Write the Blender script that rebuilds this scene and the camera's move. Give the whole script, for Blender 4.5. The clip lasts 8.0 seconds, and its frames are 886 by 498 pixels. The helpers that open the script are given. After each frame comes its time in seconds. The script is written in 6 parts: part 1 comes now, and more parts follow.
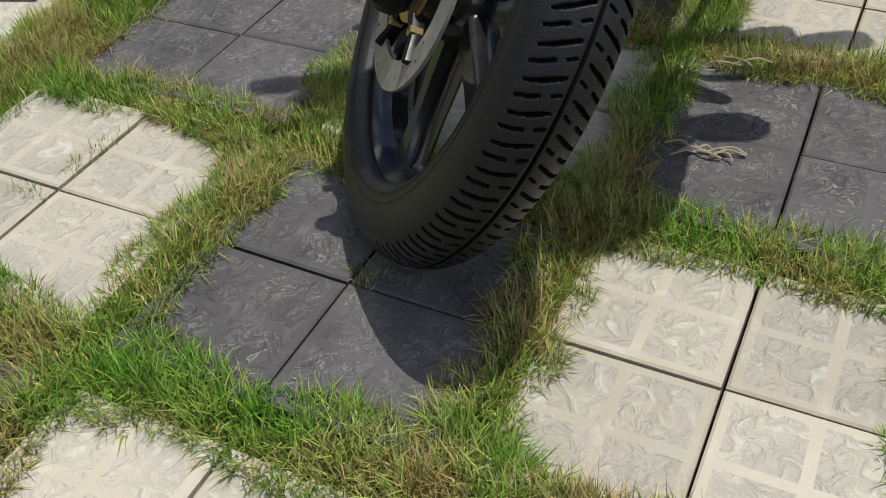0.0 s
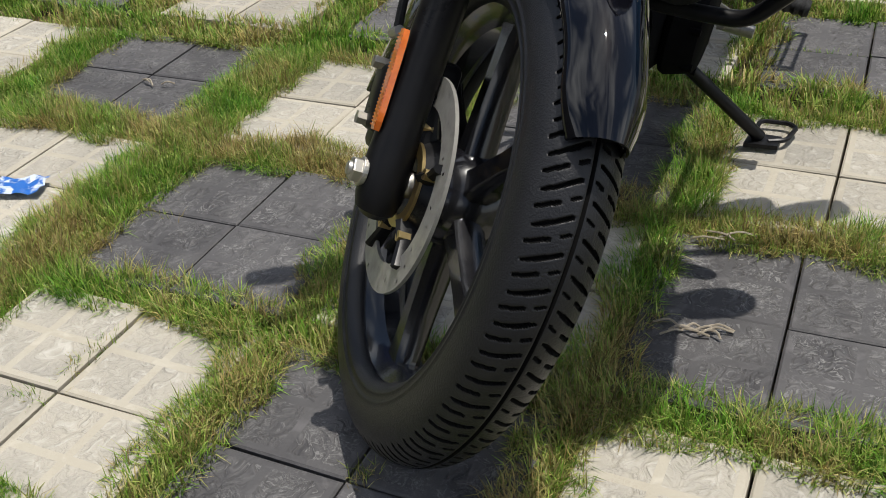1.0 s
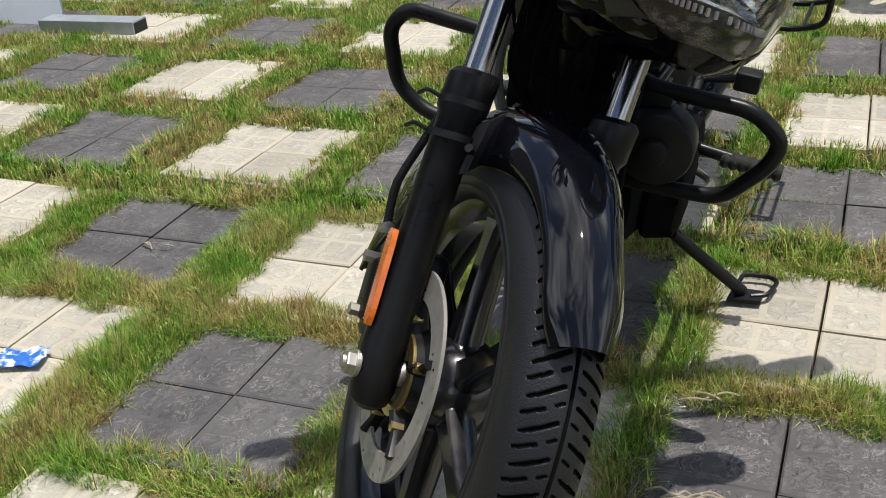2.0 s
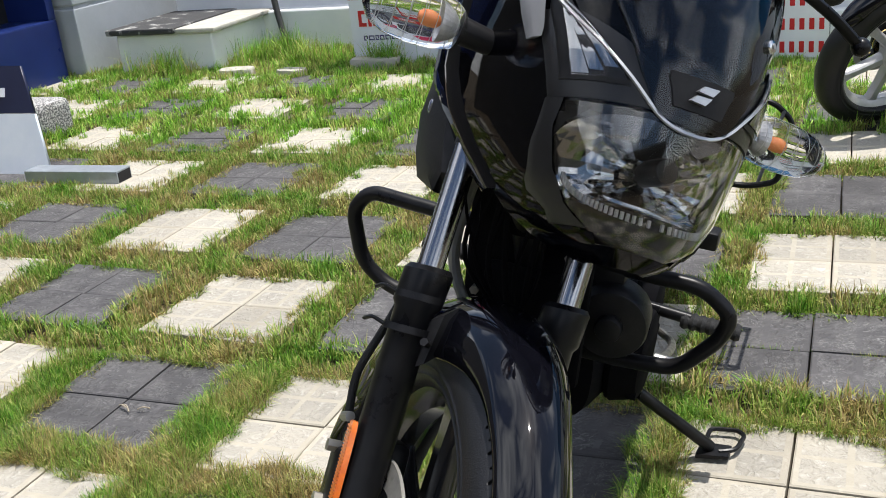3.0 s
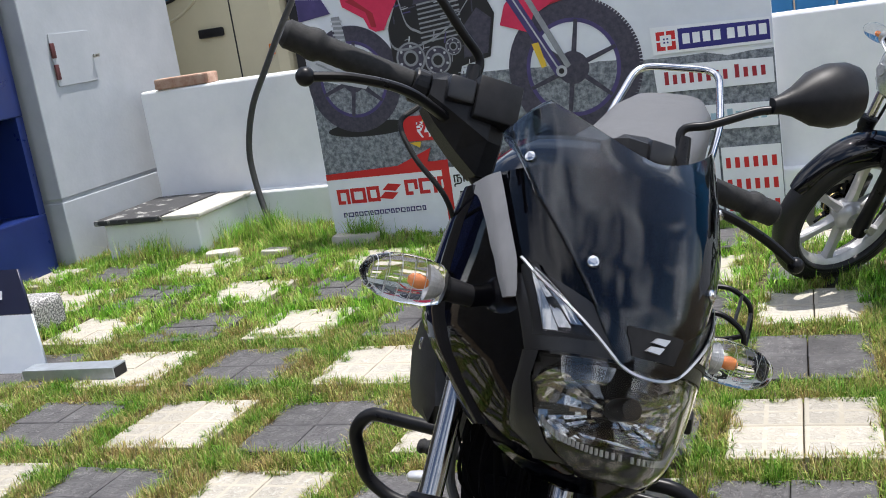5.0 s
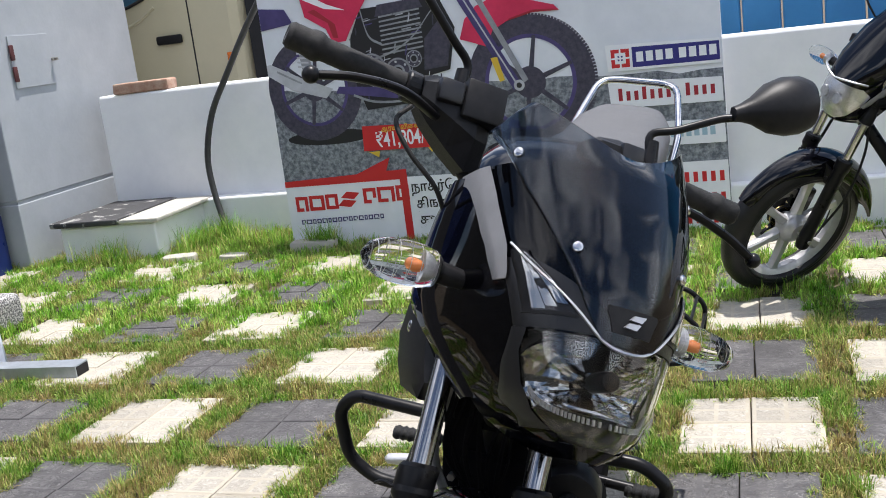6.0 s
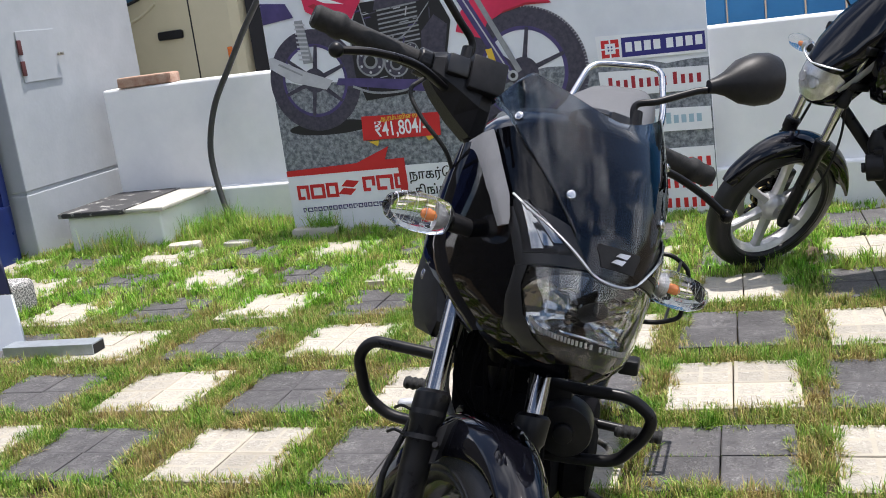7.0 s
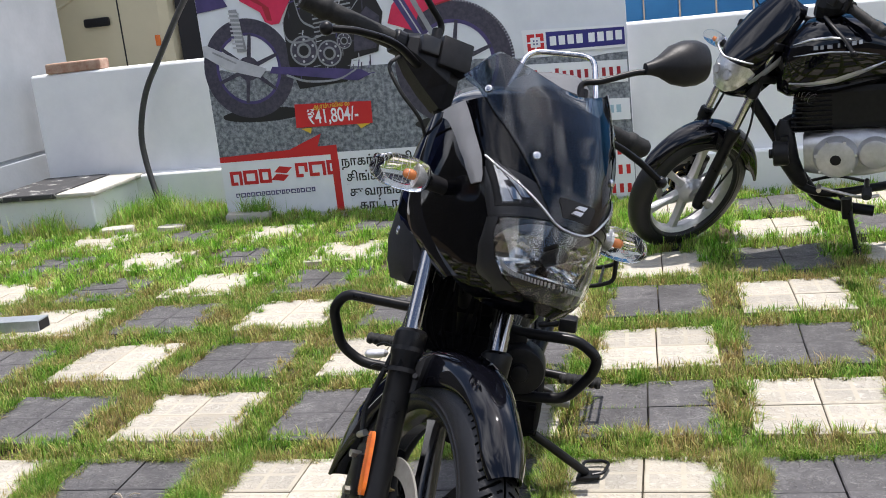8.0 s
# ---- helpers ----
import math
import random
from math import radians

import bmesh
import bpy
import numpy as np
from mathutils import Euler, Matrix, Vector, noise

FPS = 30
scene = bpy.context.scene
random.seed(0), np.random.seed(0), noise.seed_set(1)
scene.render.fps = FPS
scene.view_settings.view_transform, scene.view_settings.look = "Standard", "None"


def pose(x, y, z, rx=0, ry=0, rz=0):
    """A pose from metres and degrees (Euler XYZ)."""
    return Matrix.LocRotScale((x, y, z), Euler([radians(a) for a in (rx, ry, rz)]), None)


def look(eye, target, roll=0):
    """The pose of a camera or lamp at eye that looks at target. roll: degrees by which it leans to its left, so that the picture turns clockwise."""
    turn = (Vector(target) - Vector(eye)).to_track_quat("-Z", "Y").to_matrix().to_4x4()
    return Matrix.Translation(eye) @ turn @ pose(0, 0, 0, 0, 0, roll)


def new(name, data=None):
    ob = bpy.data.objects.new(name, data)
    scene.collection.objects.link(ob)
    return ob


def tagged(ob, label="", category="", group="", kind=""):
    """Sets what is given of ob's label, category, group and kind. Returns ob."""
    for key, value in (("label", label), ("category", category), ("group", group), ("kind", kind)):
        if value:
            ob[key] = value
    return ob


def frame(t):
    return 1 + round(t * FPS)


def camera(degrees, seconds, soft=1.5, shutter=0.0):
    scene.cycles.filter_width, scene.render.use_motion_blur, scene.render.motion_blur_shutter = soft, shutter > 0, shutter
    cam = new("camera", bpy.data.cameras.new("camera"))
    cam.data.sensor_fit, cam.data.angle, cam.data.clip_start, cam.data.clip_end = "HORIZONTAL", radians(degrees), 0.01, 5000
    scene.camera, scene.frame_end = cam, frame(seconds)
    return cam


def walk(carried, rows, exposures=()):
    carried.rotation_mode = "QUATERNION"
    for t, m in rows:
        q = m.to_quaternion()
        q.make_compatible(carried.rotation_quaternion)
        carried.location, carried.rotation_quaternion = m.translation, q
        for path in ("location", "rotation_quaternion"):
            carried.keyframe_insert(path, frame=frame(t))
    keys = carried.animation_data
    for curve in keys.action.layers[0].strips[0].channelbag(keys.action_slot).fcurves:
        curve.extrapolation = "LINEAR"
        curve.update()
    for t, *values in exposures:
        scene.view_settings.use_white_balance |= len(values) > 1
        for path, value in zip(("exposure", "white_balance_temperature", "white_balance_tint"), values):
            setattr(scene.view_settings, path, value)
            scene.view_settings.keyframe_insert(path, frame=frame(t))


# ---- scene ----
cam = camera(46.0, 8.0, soft=0.95)
PATH = [
    (0, (0.02, -2.463, 0.768), (-0.644, -1.099, -0.536), -2.1),
    (0.5, (0.023, -2.449, 0.793), (-0.676, -1.017, -0.416), -2.9),
    (1, (0.023, -2.441, 0.829), (-0.698, -0.927, -0.262), -4.0),
    (1.5, (0.025, -2.433, 0.872), (-0.709, -0.859, -0.12), -4.5),
    (2, (0.034, -2.432, 0.921), (-0.711, -0.812, 0.016), -5.1),
    (2.2, (0.04, -2.439, 0.936), (-0.706, -0.789, 0.086), -5.0),
    (3.3, (0.094, -2.414, 1.052), (-0.647, -0.683, 0.377), -7.5),
    (3.5, (0.104, -2.444, 1.082), (-0.632, -0.703, 0.429), -8.7),
    (4, (0.116, -2.466, 1.12), (-0.613, -0.697, 0.537), -9.2),
    (4.5, (0.123, -2.493, 1.15), (-0.595, -0.697, 0.642), -9.1),
    (4.7, (0.126, -2.502, 1.16), (-0.588, -0.696, 0.684), -9.0),
    (5.8, (0.11, -2.625, 1.165), (-0.535, -0.781, 0.736), -7.6),
    (6, (0.102, -2.652, 1.16), (-0.507, -0.797, 0.728), -7.2),
    (6.5, (0.1, -2.739, 1.147), (-0.505, -0.883, 0.709), -7.3),
    (7, (0.133, -2.861, 1.14), (-0.463, -1.002, 0.702), -7.5),
    (7.5, (0.148, -2.984, 1.144), (-0.405, -1.114, 0.7), -7.2),
    (8, (0.083, -3.11, 1.134), (-0.349, -1.213, 0.67), -6.3),
]
walk(cam, [(t, look(eye, target, roll)) for t, eye, target, roll in PATH], [(0, -0.05, 6600, 9), (2.2, 0.36, 6650, 10), (3.5, 0.55, 6350, 11), (8, 0.62, 6450, 14)])

# ---- world, sun, exposure ----
SUN_ELEV, SUN_AZ = 76.2, 47.0          # degrees; azimuth from +y towards +x
world = bpy.data.worlds.new("sky")
scene.world = world
world.use_nodes = True
wn = world.node_tree.nodes
sky = wn.new("ShaderNodeTexSky")
sky.sky_type = "NISHITA"
sky.sun_disc = False
sky.sun_elevation = radians(SUN_ELEV)
sky.sun_rotation = radians(SUN_AZ)
wn["Background"].inputs["Strength"].default_value = 0.10
# broken white cloud, alike all over the sky
wk = world.node_tree.links
wtc = wn.new("ShaderNodeTexCoord")
wmp = wn.new("ShaderNodeMapping")
wmp.inputs["Scale"].default_value = (1.0, 1.0, 1.6)
wno = wn.new("ShaderNodeTexNoise")
wno.inputs["Scale"].default_value, wno.inputs["Detail"].default_value, wno.inputs["Roughness"].default_value, wno.inputs["Distortion"].default_value = 2.2, 3, 0.5, 0.6
wra = wn.new("ShaderNodeMapRange")
wra.inputs["From Min"].default_value, wra.inputs["From Max"].default_value, wra.inputs["To Max"].default_value = 0.46, 0.70, 0.9
wmx = wn.new("ShaderNodeMix")
wmx.data_type = "RGBA"
wmx.inputs["B"].default_value = (18.0, 18.3, 18.8, 1)
wk.new(wtc.outputs["Generated"], wmp.inputs["Vector"])
wk.new(wmp.outputs["Vector"], wno.inputs["Vector"])
wk.new(wno.outputs["Fac"], wra.inputs["Value"])
wk.new(wra.outputs["Result"], wmx.inputs["Factor"])
wk.new(sky.outputs["Color"], wmx.inputs["A"])
wk.new(wmx.outputs["Result"], wn["Background"].inputs["Color"])
sun = new("sun", bpy.data.lights.new("sun", "SUN"))
sun.data.energy = 4.1
sun.data.angle = radians(0.5)
sun.data.color = (1.0, 0.96, 0.9)
_e, _a = radians(SUN_ELEV), radians(SUN_AZ)
sun.matrix_world = look((math.cos(_e) * math.sin(_a) * 20, math.cos(_e) * math.cos(_a) * 20, math.sin(_e) * 20), (0, 0, 0))


# ---- materials ----
def mat(name, base, rough=0.6, metal=0.0, second=None, scale=20.0, detail_scale=None, bump=0.0, bump_scale=80.0, coat=0.0,
        rand=0.0, spec=0.5, rough_var=0.0, stretch=(1, 1, 1), contrast=(0.35, 0.65)):
    """Principled material: base mixed with second by noise at two scales, fine bump, roughness variation, random per object."""
    m = bpy.data.materials.new(name)
    m.use_nodes = True
    nt = m.node_tree
    n, k = nt.nodes, nt.links
    p = n["Principled BSDF"]
    p.inputs["Base Color"].default_value = (*base, 1)
    p.inputs["Roughness"].default_value = rough
    p.inputs["Metallic"].default_value = metal
    p.inputs["Specular IOR Level"].default_value = spec
    p.inputs["Coat Weight"].default_value = coat
    p.inputs["Coat Roughness"].default_value = 0.04
    tc = n.new("ShaderNodeTexCoord")
    mp = n.new("ShaderNodeMapping")
    mp.inputs["Scale"].default_value = stretch
    k.new(tc.outputs["Object"], mp.inputs["Vector"])
    src = mp.outputs["Vector"]
    if second is not None or rough_var:
        a = n.new("ShaderNodeTexNoise")
        a.inputs["Scale"].default_value = scale
        a.inputs["Detail"].default_value = 6
        a.inputs["Roughness"].default_value = 0.65
        k.new(src, a.inputs["Vector"])
        r = n.new("ShaderNodeValToRGB")
        r.color_ramp.elements[0].position, r.color_ramp.elements[1].position = contrast
        k.new(a.outputs["Fac"], r.inputs["Fac"])
        fac = r.outputs["Color"]
    if second is not None:
        mx = n.new("ShaderNodeMix")
        mx.data_type = "RGBA"
        mx.inputs["A"].default_value = (*base, 1)
        mx.inputs["B"].default_value = (*second, 1)
        k.new(fac, mx.inputs["Factor"])
        out = mx.outputs["Result"]
        if rand:
            oi = n.new("ShaderNodeObjectInfo")
            mr = n.new("ShaderNodeMapRange")
            mr.inputs["To Min"].default_value, mr.inputs["To Max"].default_value = 1 - rand, 1 + rand
            k.new(oi.outputs["Random"], mr.inputs["Value"])
            hs = n.new("ShaderNodeHueSaturation")
            k.new(mr.outputs["Result"], hs.inputs["Value"])
            k.new(out, hs.inputs["Color"])
            out = hs.outputs["Color"]
        k.new(out, p.inputs["Base Color"])
    if rough_var:
        mr = n.new("ShaderNodeMapRange")
        mr.inputs["To Min"].default_value, mr.inputs["To Max"].default_value = max(rough - rough_var, 0.02), min(rough + rough_var, 1)
        k.new(fac, mr.inputs["Value"])
        k.new(mr.outputs["Result"], p.inputs["Roughness"])
    if bump:
        b = n.new("ShaderNodeTexNoise")
        b.inputs["Scale"].default_value = bump_scale
        b.inputs["Detail"].default_value = 5
        k.new(src, b.inputs["Vector"])
        bn = n.new("ShaderNodeBump")
        bn.inputs["Strength"].default_value = bump
        bn.inputs["Distance"].default_value = 0.004
        k.new(b.outputs["Fac"], bn.inputs["Height"])
        k.new(bn.outputs["Normal"], p.inputs["Normal"])
    return m


M_black_gloss = mat("black_gloss_paint", (0.0018, 0.002, 0.0032), 0.03, spec=0.42, second=(0.003, 0.003, 0.005), scale=30, rough_var=0.012)
M_black_sat = mat("black_satin_plastic", (0.008, 0.008, 0.009), 0.42, spec=0.20, second=(0.013, 0.013, 0.014), scale=60, bump=0.08, bump_scale=900)
M_black_matt = mat("black_painted_metal", (0.006, 0.006, 0.007), 0.36, spec=0.20, second=(0.010, 0.010, 0.011), scale=25, rough_var=0.1)
M_grey_plastic = mat("dark_grey_plastic", (0.009, 0.009, 0.010), 0.30, spec=0.4, second=(0.012, 0.012, 0.0135), scale=40, bump=0.1, bump_scale=1200)
M_rubber = mat("tyre_rubber", (0.0075, 0.0078, 0.0095), 0.42, spec=0.40, second=(0.013, 0.013, 0.0145), scale=14, contrast=(0.45, 0.8), bump=0.25, bump_scale=500)
M_rim = mat("black_rim_paint", (0.006, 0.006, 0.008), 0.2, spec=0.45, coat=0.3, second=(0.010, 0.010, 0.012), scale=30, rough_var=0.06)
M_slot_shade = mat("tread_slot_shade", (0.006, 0.006, 0.006), 0.9, spec=0.08)
M_chrome = mat("chrome", (0.50, 0.50, 0.51), 0.12, metal=1.0, second=(0.6, 0.6, 0.6), scale=30, rough_var=0.06)
M_steel = mat("brushed_steel", (0.60, 0.58, 0.54), 0.36, metal=1.0, second=(0.36, 0.35, 0.33), scale=60, rough_var=0.08)
M_disc = mat("brake_disc_steel", (0.36, 0.35, 0.32), 0.42, metal=0.45, second=(0.29, 0.28, 0.255), scale=50, rough_var=0.08)
M_zinc = mat("zinc_plated_bolt", (0.46, 0.45, 0.42), 0.45, metal=1.0, second=(0.5, 0.47, 0.4), scale=80)
M_brass = mat("yellow_zinc", (0.62, 0.47, 0.22), 0.35, metal=1.0)
M_alloy = mat("cast_alloy", (0.62, 0.62, 0.63), 0.38, metal=0.6, second=(0.52, 0.52, 0.53), scale=40, bump=0.1, bump_scale=300)
M_wheel_silver = mat("silver_wheel_paint", (0.56, 0.56, 0.57), 0.32, metal=0.35, second=(0.48, 0.48, 0.49), scale=40)
M_silver = mat("silver_paint", (0.42, 0.43, 0.45), 0.3, metal=0.6, coat=0.6, second=(0.38, 0.39, 0.41), scale=60)
M_orange = mat("orange_reflector_plastic", (0.72, 0.17, 0.012), 0.25, second=(0.58, 0.115, 0.01), scale=60, coat=0.5)
M_white_wall = mat("white_lime_wash", (0.865, 0.87, 0.875), 0.85, second=(0.79, 0.80, 0.81), scale=3.5, bump=0.12, bump_scale=45)
M_wall_grey = mat("grey_white_emulsion", (0.41, 0.435, 0.46), 0.8, second=(0.36, 0.385, 0.41), scale=4, bump=0.2, bump_scale=40)
# dark even tone for the added walls out of view, seen only in reflections
M_unseen_wall = mat("unseen_dark_wall", (0.11, 0.105, 0.095), 0.9, second=(0.07, 0.07, 0.06), scale=1.5, bump=0.4, bump_scale=20)
M_soil = mat("soil", (0.075, 0.055, 0.035), 0.95, second=(0.13, 0.10, 0.06), scale=12, bump=0.8, bump_scale=60)
M_blue = mat("blue_cabinet_paint", (0.008, 0.020, 0.115), 0.35, second=(0.010, 0.026, 0.14), scale=5, rough_var=0.08)
M_blue_sheet = mat("blue_truck_side", (0.03, 0.20, 0.42), 0.5, second=(0.02, 0.16, 0.36), scale=3)
M_van = mat("beige_van_paint", (0.52, 0.475, 0.32), 0.3, coat=0.5, second=(0.48, 0.44, 0.295), scale=3)


# ---- mesh helpers ----
def B():
    return bmesh.new()


def part(name, bm, material, parent=None, label="", smooth=True, m=None, kind="", angle=35):
    """Links a bmesh as one mesh object under a thing or a part."""
    if m is not None:
        bm.transform(m)
    bmesh.ops.recalc_face_normals(bm, faces=bm.faces)
    if smooth:
        for f in bm.faces:
            f.smooth = True
            f.smooth = f.calc_area() < 0.015
        lim = radians(angle)
        for e in bm.edges:
            if len(e.link_faces) == 2 and e.calc_face_angle(0) > lim:
                e.smooth = False
    me = bpy.data.meshes.new(name)
    bm.to_mesh(me)
    bm.free()
    for mm in (material if isinstance(material, (list, tuple)) else [material]):
        me.materials.append(mm)
    ob = new(name, me)
    if parent is not None:
        ob.parent = parent
    if label:
        ob["label"] = label
    if kind:
        ob["kind"] = kind
    return ob


def thing(name, m, label, category, group="", kind=""):
    ob = new(name)
    ob.matrix_world = m
    ob.empty_display_size = 0.05
    return tagged(ob, label, category, group, kind)


def box(bm, x0, x1, y0, y1, z0, z1, bevel=0.0, m=None, mi=0):
    r = bmesh.ops.create_cube(bm, size=1.0)
    vs = r["verts"]
    for v in vs:
        v.co = Vector(((x0 + x1) / 2 + v.co.x * (x1 - x0), (y0 + y1) / 2 + v.co.y * (y1 - y0), (z0 + z1) / 2 + v.co.z * (z1 - z0)))
    fs = list({f for v in vs for f in v.link_faces})
    if bevel > 0:
        es = list({e for v in vs for e in v.link_edges})
        q = bmesh.ops.bevel(bm, geom=es, offset=bevel, segments=2, affect="EDGES", profile=0.5)
        vs = list({v for f in q["faces"] for v in f.verts} | {v for v in vs if v.is_valid})
        fs = list({f for v in vs for f in v.link_faces})
    for f in fs:
        f.material_index = mi
    if m is not None:
        for v in vs:
            v.co = m @ v.co
    return bm


def frame_along(d, up=Vector((0, 0, 1))):
    d = d.normalized()
    if abs(d.dot(up)) > 0.98:
        up = Vector((0, 1, 0))
    a = d.cross(up).normalized()
    return a, a.cross(d).normalized()


def loft(bm, rings, close=True, cap=True, mi=0):
    """Skins a list of rings (lists of points of equal length)."""
    vr = [[bm.verts.new(p) for p in r] for r in rings]
    n = len(vr[0])
    for a, b in zip(vr, vr[1:]):
        for i in range(n if close else n - 1):
            j = (i + 1) % n
            bm.faces.new((a[i], a[j], b[j], b[i])).material_index = mi
    if cap and close:
        bm.faces.new(list(reversed(vr[0]))).material_index = mi
        bm.faces.new(vr[-1]).material_index = mi
    return bm


def tube(bm, pts, rad, seg=12, cap=True, mi=0, rads=None, flat=1.0):
    """A round bar along a line of points, with its frame carried along."""
    pts = [Vector(p) for p in pts]
    rings = []
    a, b = frame_along(pts[1] - pts[0])
    for i, p in enumerate(pts):
        d = (pts[min(i + 1, len(pts) - 1)] - pts[max(i - 1, 0)]).normalized()
        a = (a - d * a.dot(d)).normalized()
        b = d.cross(a).normalized()
        r = rads[i] if rads else rad
        rings.append([p + a * (r * math.cos(2 * math.pi * k / seg)) + b * (r * flat * math.sin(2 * math.pi * k / seg)) for k in range(seg)])
    return loft(bm, rings, cap=cap, mi=mi)


def bend(pts, radius=0.03, steps=5):
    """Rounds the corners of a polyline."""
    pts = [Vector(p) for p in pts]
    out = [pts[0]]
    for p, q, r in zip(pts, pts[1:], pts[2:]):
        d1, d2 = (p - q), (r - q)
        k = min(radius, d1.length * 0.45, d2.length * 0.45)
        s, e = q + d1.normalized() * k, q + d2.normalized() * k
        for i in range(steps + 1):
            t = i / steps
            out.append(s * (1 - t) ** 2 + q * 2 * t * (1 - t) + e * t * t)
    out.append(pts[-1])
    return out


def spline(pts, steps=6):
    """A smooth curve through points."""
    P = [Vector(p) for p in pts]
    P = [P[0] * 2 - P[1]] + P + [P[-1] * 2 - P[-2]]
    out = []
    for i in range(1, len(P) - 2):
        p0, p1, p2, p3 = P[i - 1:i + 3]
        for k in range(steps):
            t = k / steps
            out.append(0.5 * ((2 * p1) + (p2 - p0) * t + (2 * p0 - 5 * p1 + 4 * p2 - p3) * t * t + (3 * p1 - p0 - 3 * p2 + p3) * t ** 3))
    out.append(P[-2])
    return out


def lathe(bm, prof, axis="x", seg=48, mi=0, close=False, off=(0, 0, 0)):
    """Turns a profile of (along, radius) about an axis through off."""
    rings = []
    for k in range(seg):
        a = 2 * math.pi * k / seg
        ring = []
        for h, r in prof:
            c, s = r * math.cos(a), r * math.sin(a)
            p = {"x": (h, c, s), "y": (c, h, s), "z": (c, s, h)}[axis]
            ring.append(Vector(p) + Vector(off))
        rings.append(ring)
    vr = [[bm.verts.new(p) for p in r] for r in rings]
    n = len(prof)
    for i in range(seg):
        a, b = vr[i], vr[(i + 1) % seg]
        for j in range(n if close else n - 1):
            jj = (j + 1) % n
            bm.faces.new((a[j], a[jj], b[jj], b[j])).material_index = mi
    return bm


def cyl(bm, p, q, r, seg=20, r2=None, bevel=0.0, mi=0):
    p, q = Vector(p), Vector(q)
    r2 = r if r2 is None else r2
    d = (q - p).normalized()
    if bevel:
        return tube(bm, [p, p + d * bevel * 0.3, p + d * bevel, q - d * bevel, q - d * bevel * 0.3, q], r, seg, mi=mi,
                    rads=[r - bevel, r - bevel * 0.3, r, r2, r2 - bevel * 0.3, r2 - bevel])
    return tube(bm, [p, q], r, seg, mi=mi, rads=[r, r2])


def plate(bm, outline, axis, a0, a1, mi=0):
    """A flat plate: an outline of (u, v) points, given thickness from a0 to a1 along an axis."""
    def at(u, v, a):
        return {"x": (a, u, v), "y": (u, a, v), "z": (u, v, a)}[axis]
    return loft(bm, [[Vector(at(u, v, a)) for u, v in outline] for a in (a0, a1)], mi=mi)


# ---- place: ground, walls ----
TILE, JOINT = 0.182, 0.004
bm = B()
bmesh.ops.create_grid(bm, x_segments=60, y_segments=60, size=1.0)
for v in bm.verts:
    k = max(abs(v.co.x), abs(v.co.y))
    v.co.x, v.co.y = v.co.x * (4 + 250 * max(0, k - 0.75) ** 2 * 16) * 1.5, v.co.y * (4 + 250 * max(0, k - 0.75) ** 2 * 16) * 1.5
    v.co.z = -0.035 + 0.006 * noise.noise(Vector((v.co.x * 3, v.co.y * 3, 0)))
tagged(part("ground", bm, M_soil), "bare brown soil under the grass strips", "ground", kind="structure")


# ---- motorcycles ----
def glass_mat(name, tint, rough=0.02, ior=1.45, coat=0.0):
    m = bpy.data.materials.new(name)
    m.use_nodes = True
    p = m.node_tree.nodes["Principled BSDF"]
    p.inputs["Base Color"].default_value = (*tint, 1)
    p.inputs["Roughness"].default_value = rough
    p.inputs["IOR"].default_value = ior
    p.inputs["Transmission Weight"].default_value = 1.0
    p.inputs["Coat Weight"].default_value = coat
    p.inputs["Coat Roughness"].default_value = 0.01
    return m


M_clear = glass_mat("clear_lens", (0.95, 0.96, 0.96))
M_smoke = glass_mat("smoked_acrylic", (0.16, 0.20, 0.25), 0.004, 1.42, 0.0)
M_pod = mat("dull_black_housing", (0.004, 0.004, 0.005), 0.85, spec=0.04, second=(0.006, 0.006, 0.007), scale=40)
M_facet = mat("silvered_facets", (0.80, 0.80, 0.80), 0.28, metal=0.7, second=(0.60, 0.60, 0.60), scale=60)
M_lamp_inner = mat("dull_lamp_reflector", (0.62, 0.62, 0.62), 0.28, metal=0.35, second=(0.42, 0.42, 0.42), scale=90)
# chrome with the dark reflection of the black parts around put into its colour
M_dim_chrome = mat("dimmed_chrome", (0.30, 0.30, 0.31), 0.16, metal=1.0, second=(0.26, 0.26, 0.27), scale=40, rough_var=0.04)
M_thin_lens = glass_mat("thin_clear_lens", (0.97, 0.97, 0.97), 0.015, 1.22)
M_reflector = mat("lamp_reflector", (0.30, 0.305, 0.31), 0.04, metal=1.0)
M_silver_strip = mat("grey_satin_plastic", (0.20, 0.20, 0.205), 0.35, second=(0.17, 0.17, 0.175), scale=20, bump=0.1, bump_scale=900)
M_bulb = mat("amber_bulb", (0.80, 0.26, 0.08), 0.2, coat=0.3)
M_frosted = mat("frosted_rim", (0.42, 0.42, 0.41), 0.4)
M_seat = mat("grey_vinyl_seat", (0.075, 0.077, 0.08), 0.5, second=(0.09, 0.09, 0.093), scale=30, bump=0.25, bump_scale=700)
M_foam = mat("black_rubber_grip", (0.009, 0.009, 0.009), 0.65, spec=0.3, bump=0.3, bump_scale=900, second=(0.02, 0.02, 0.02), scale=80)


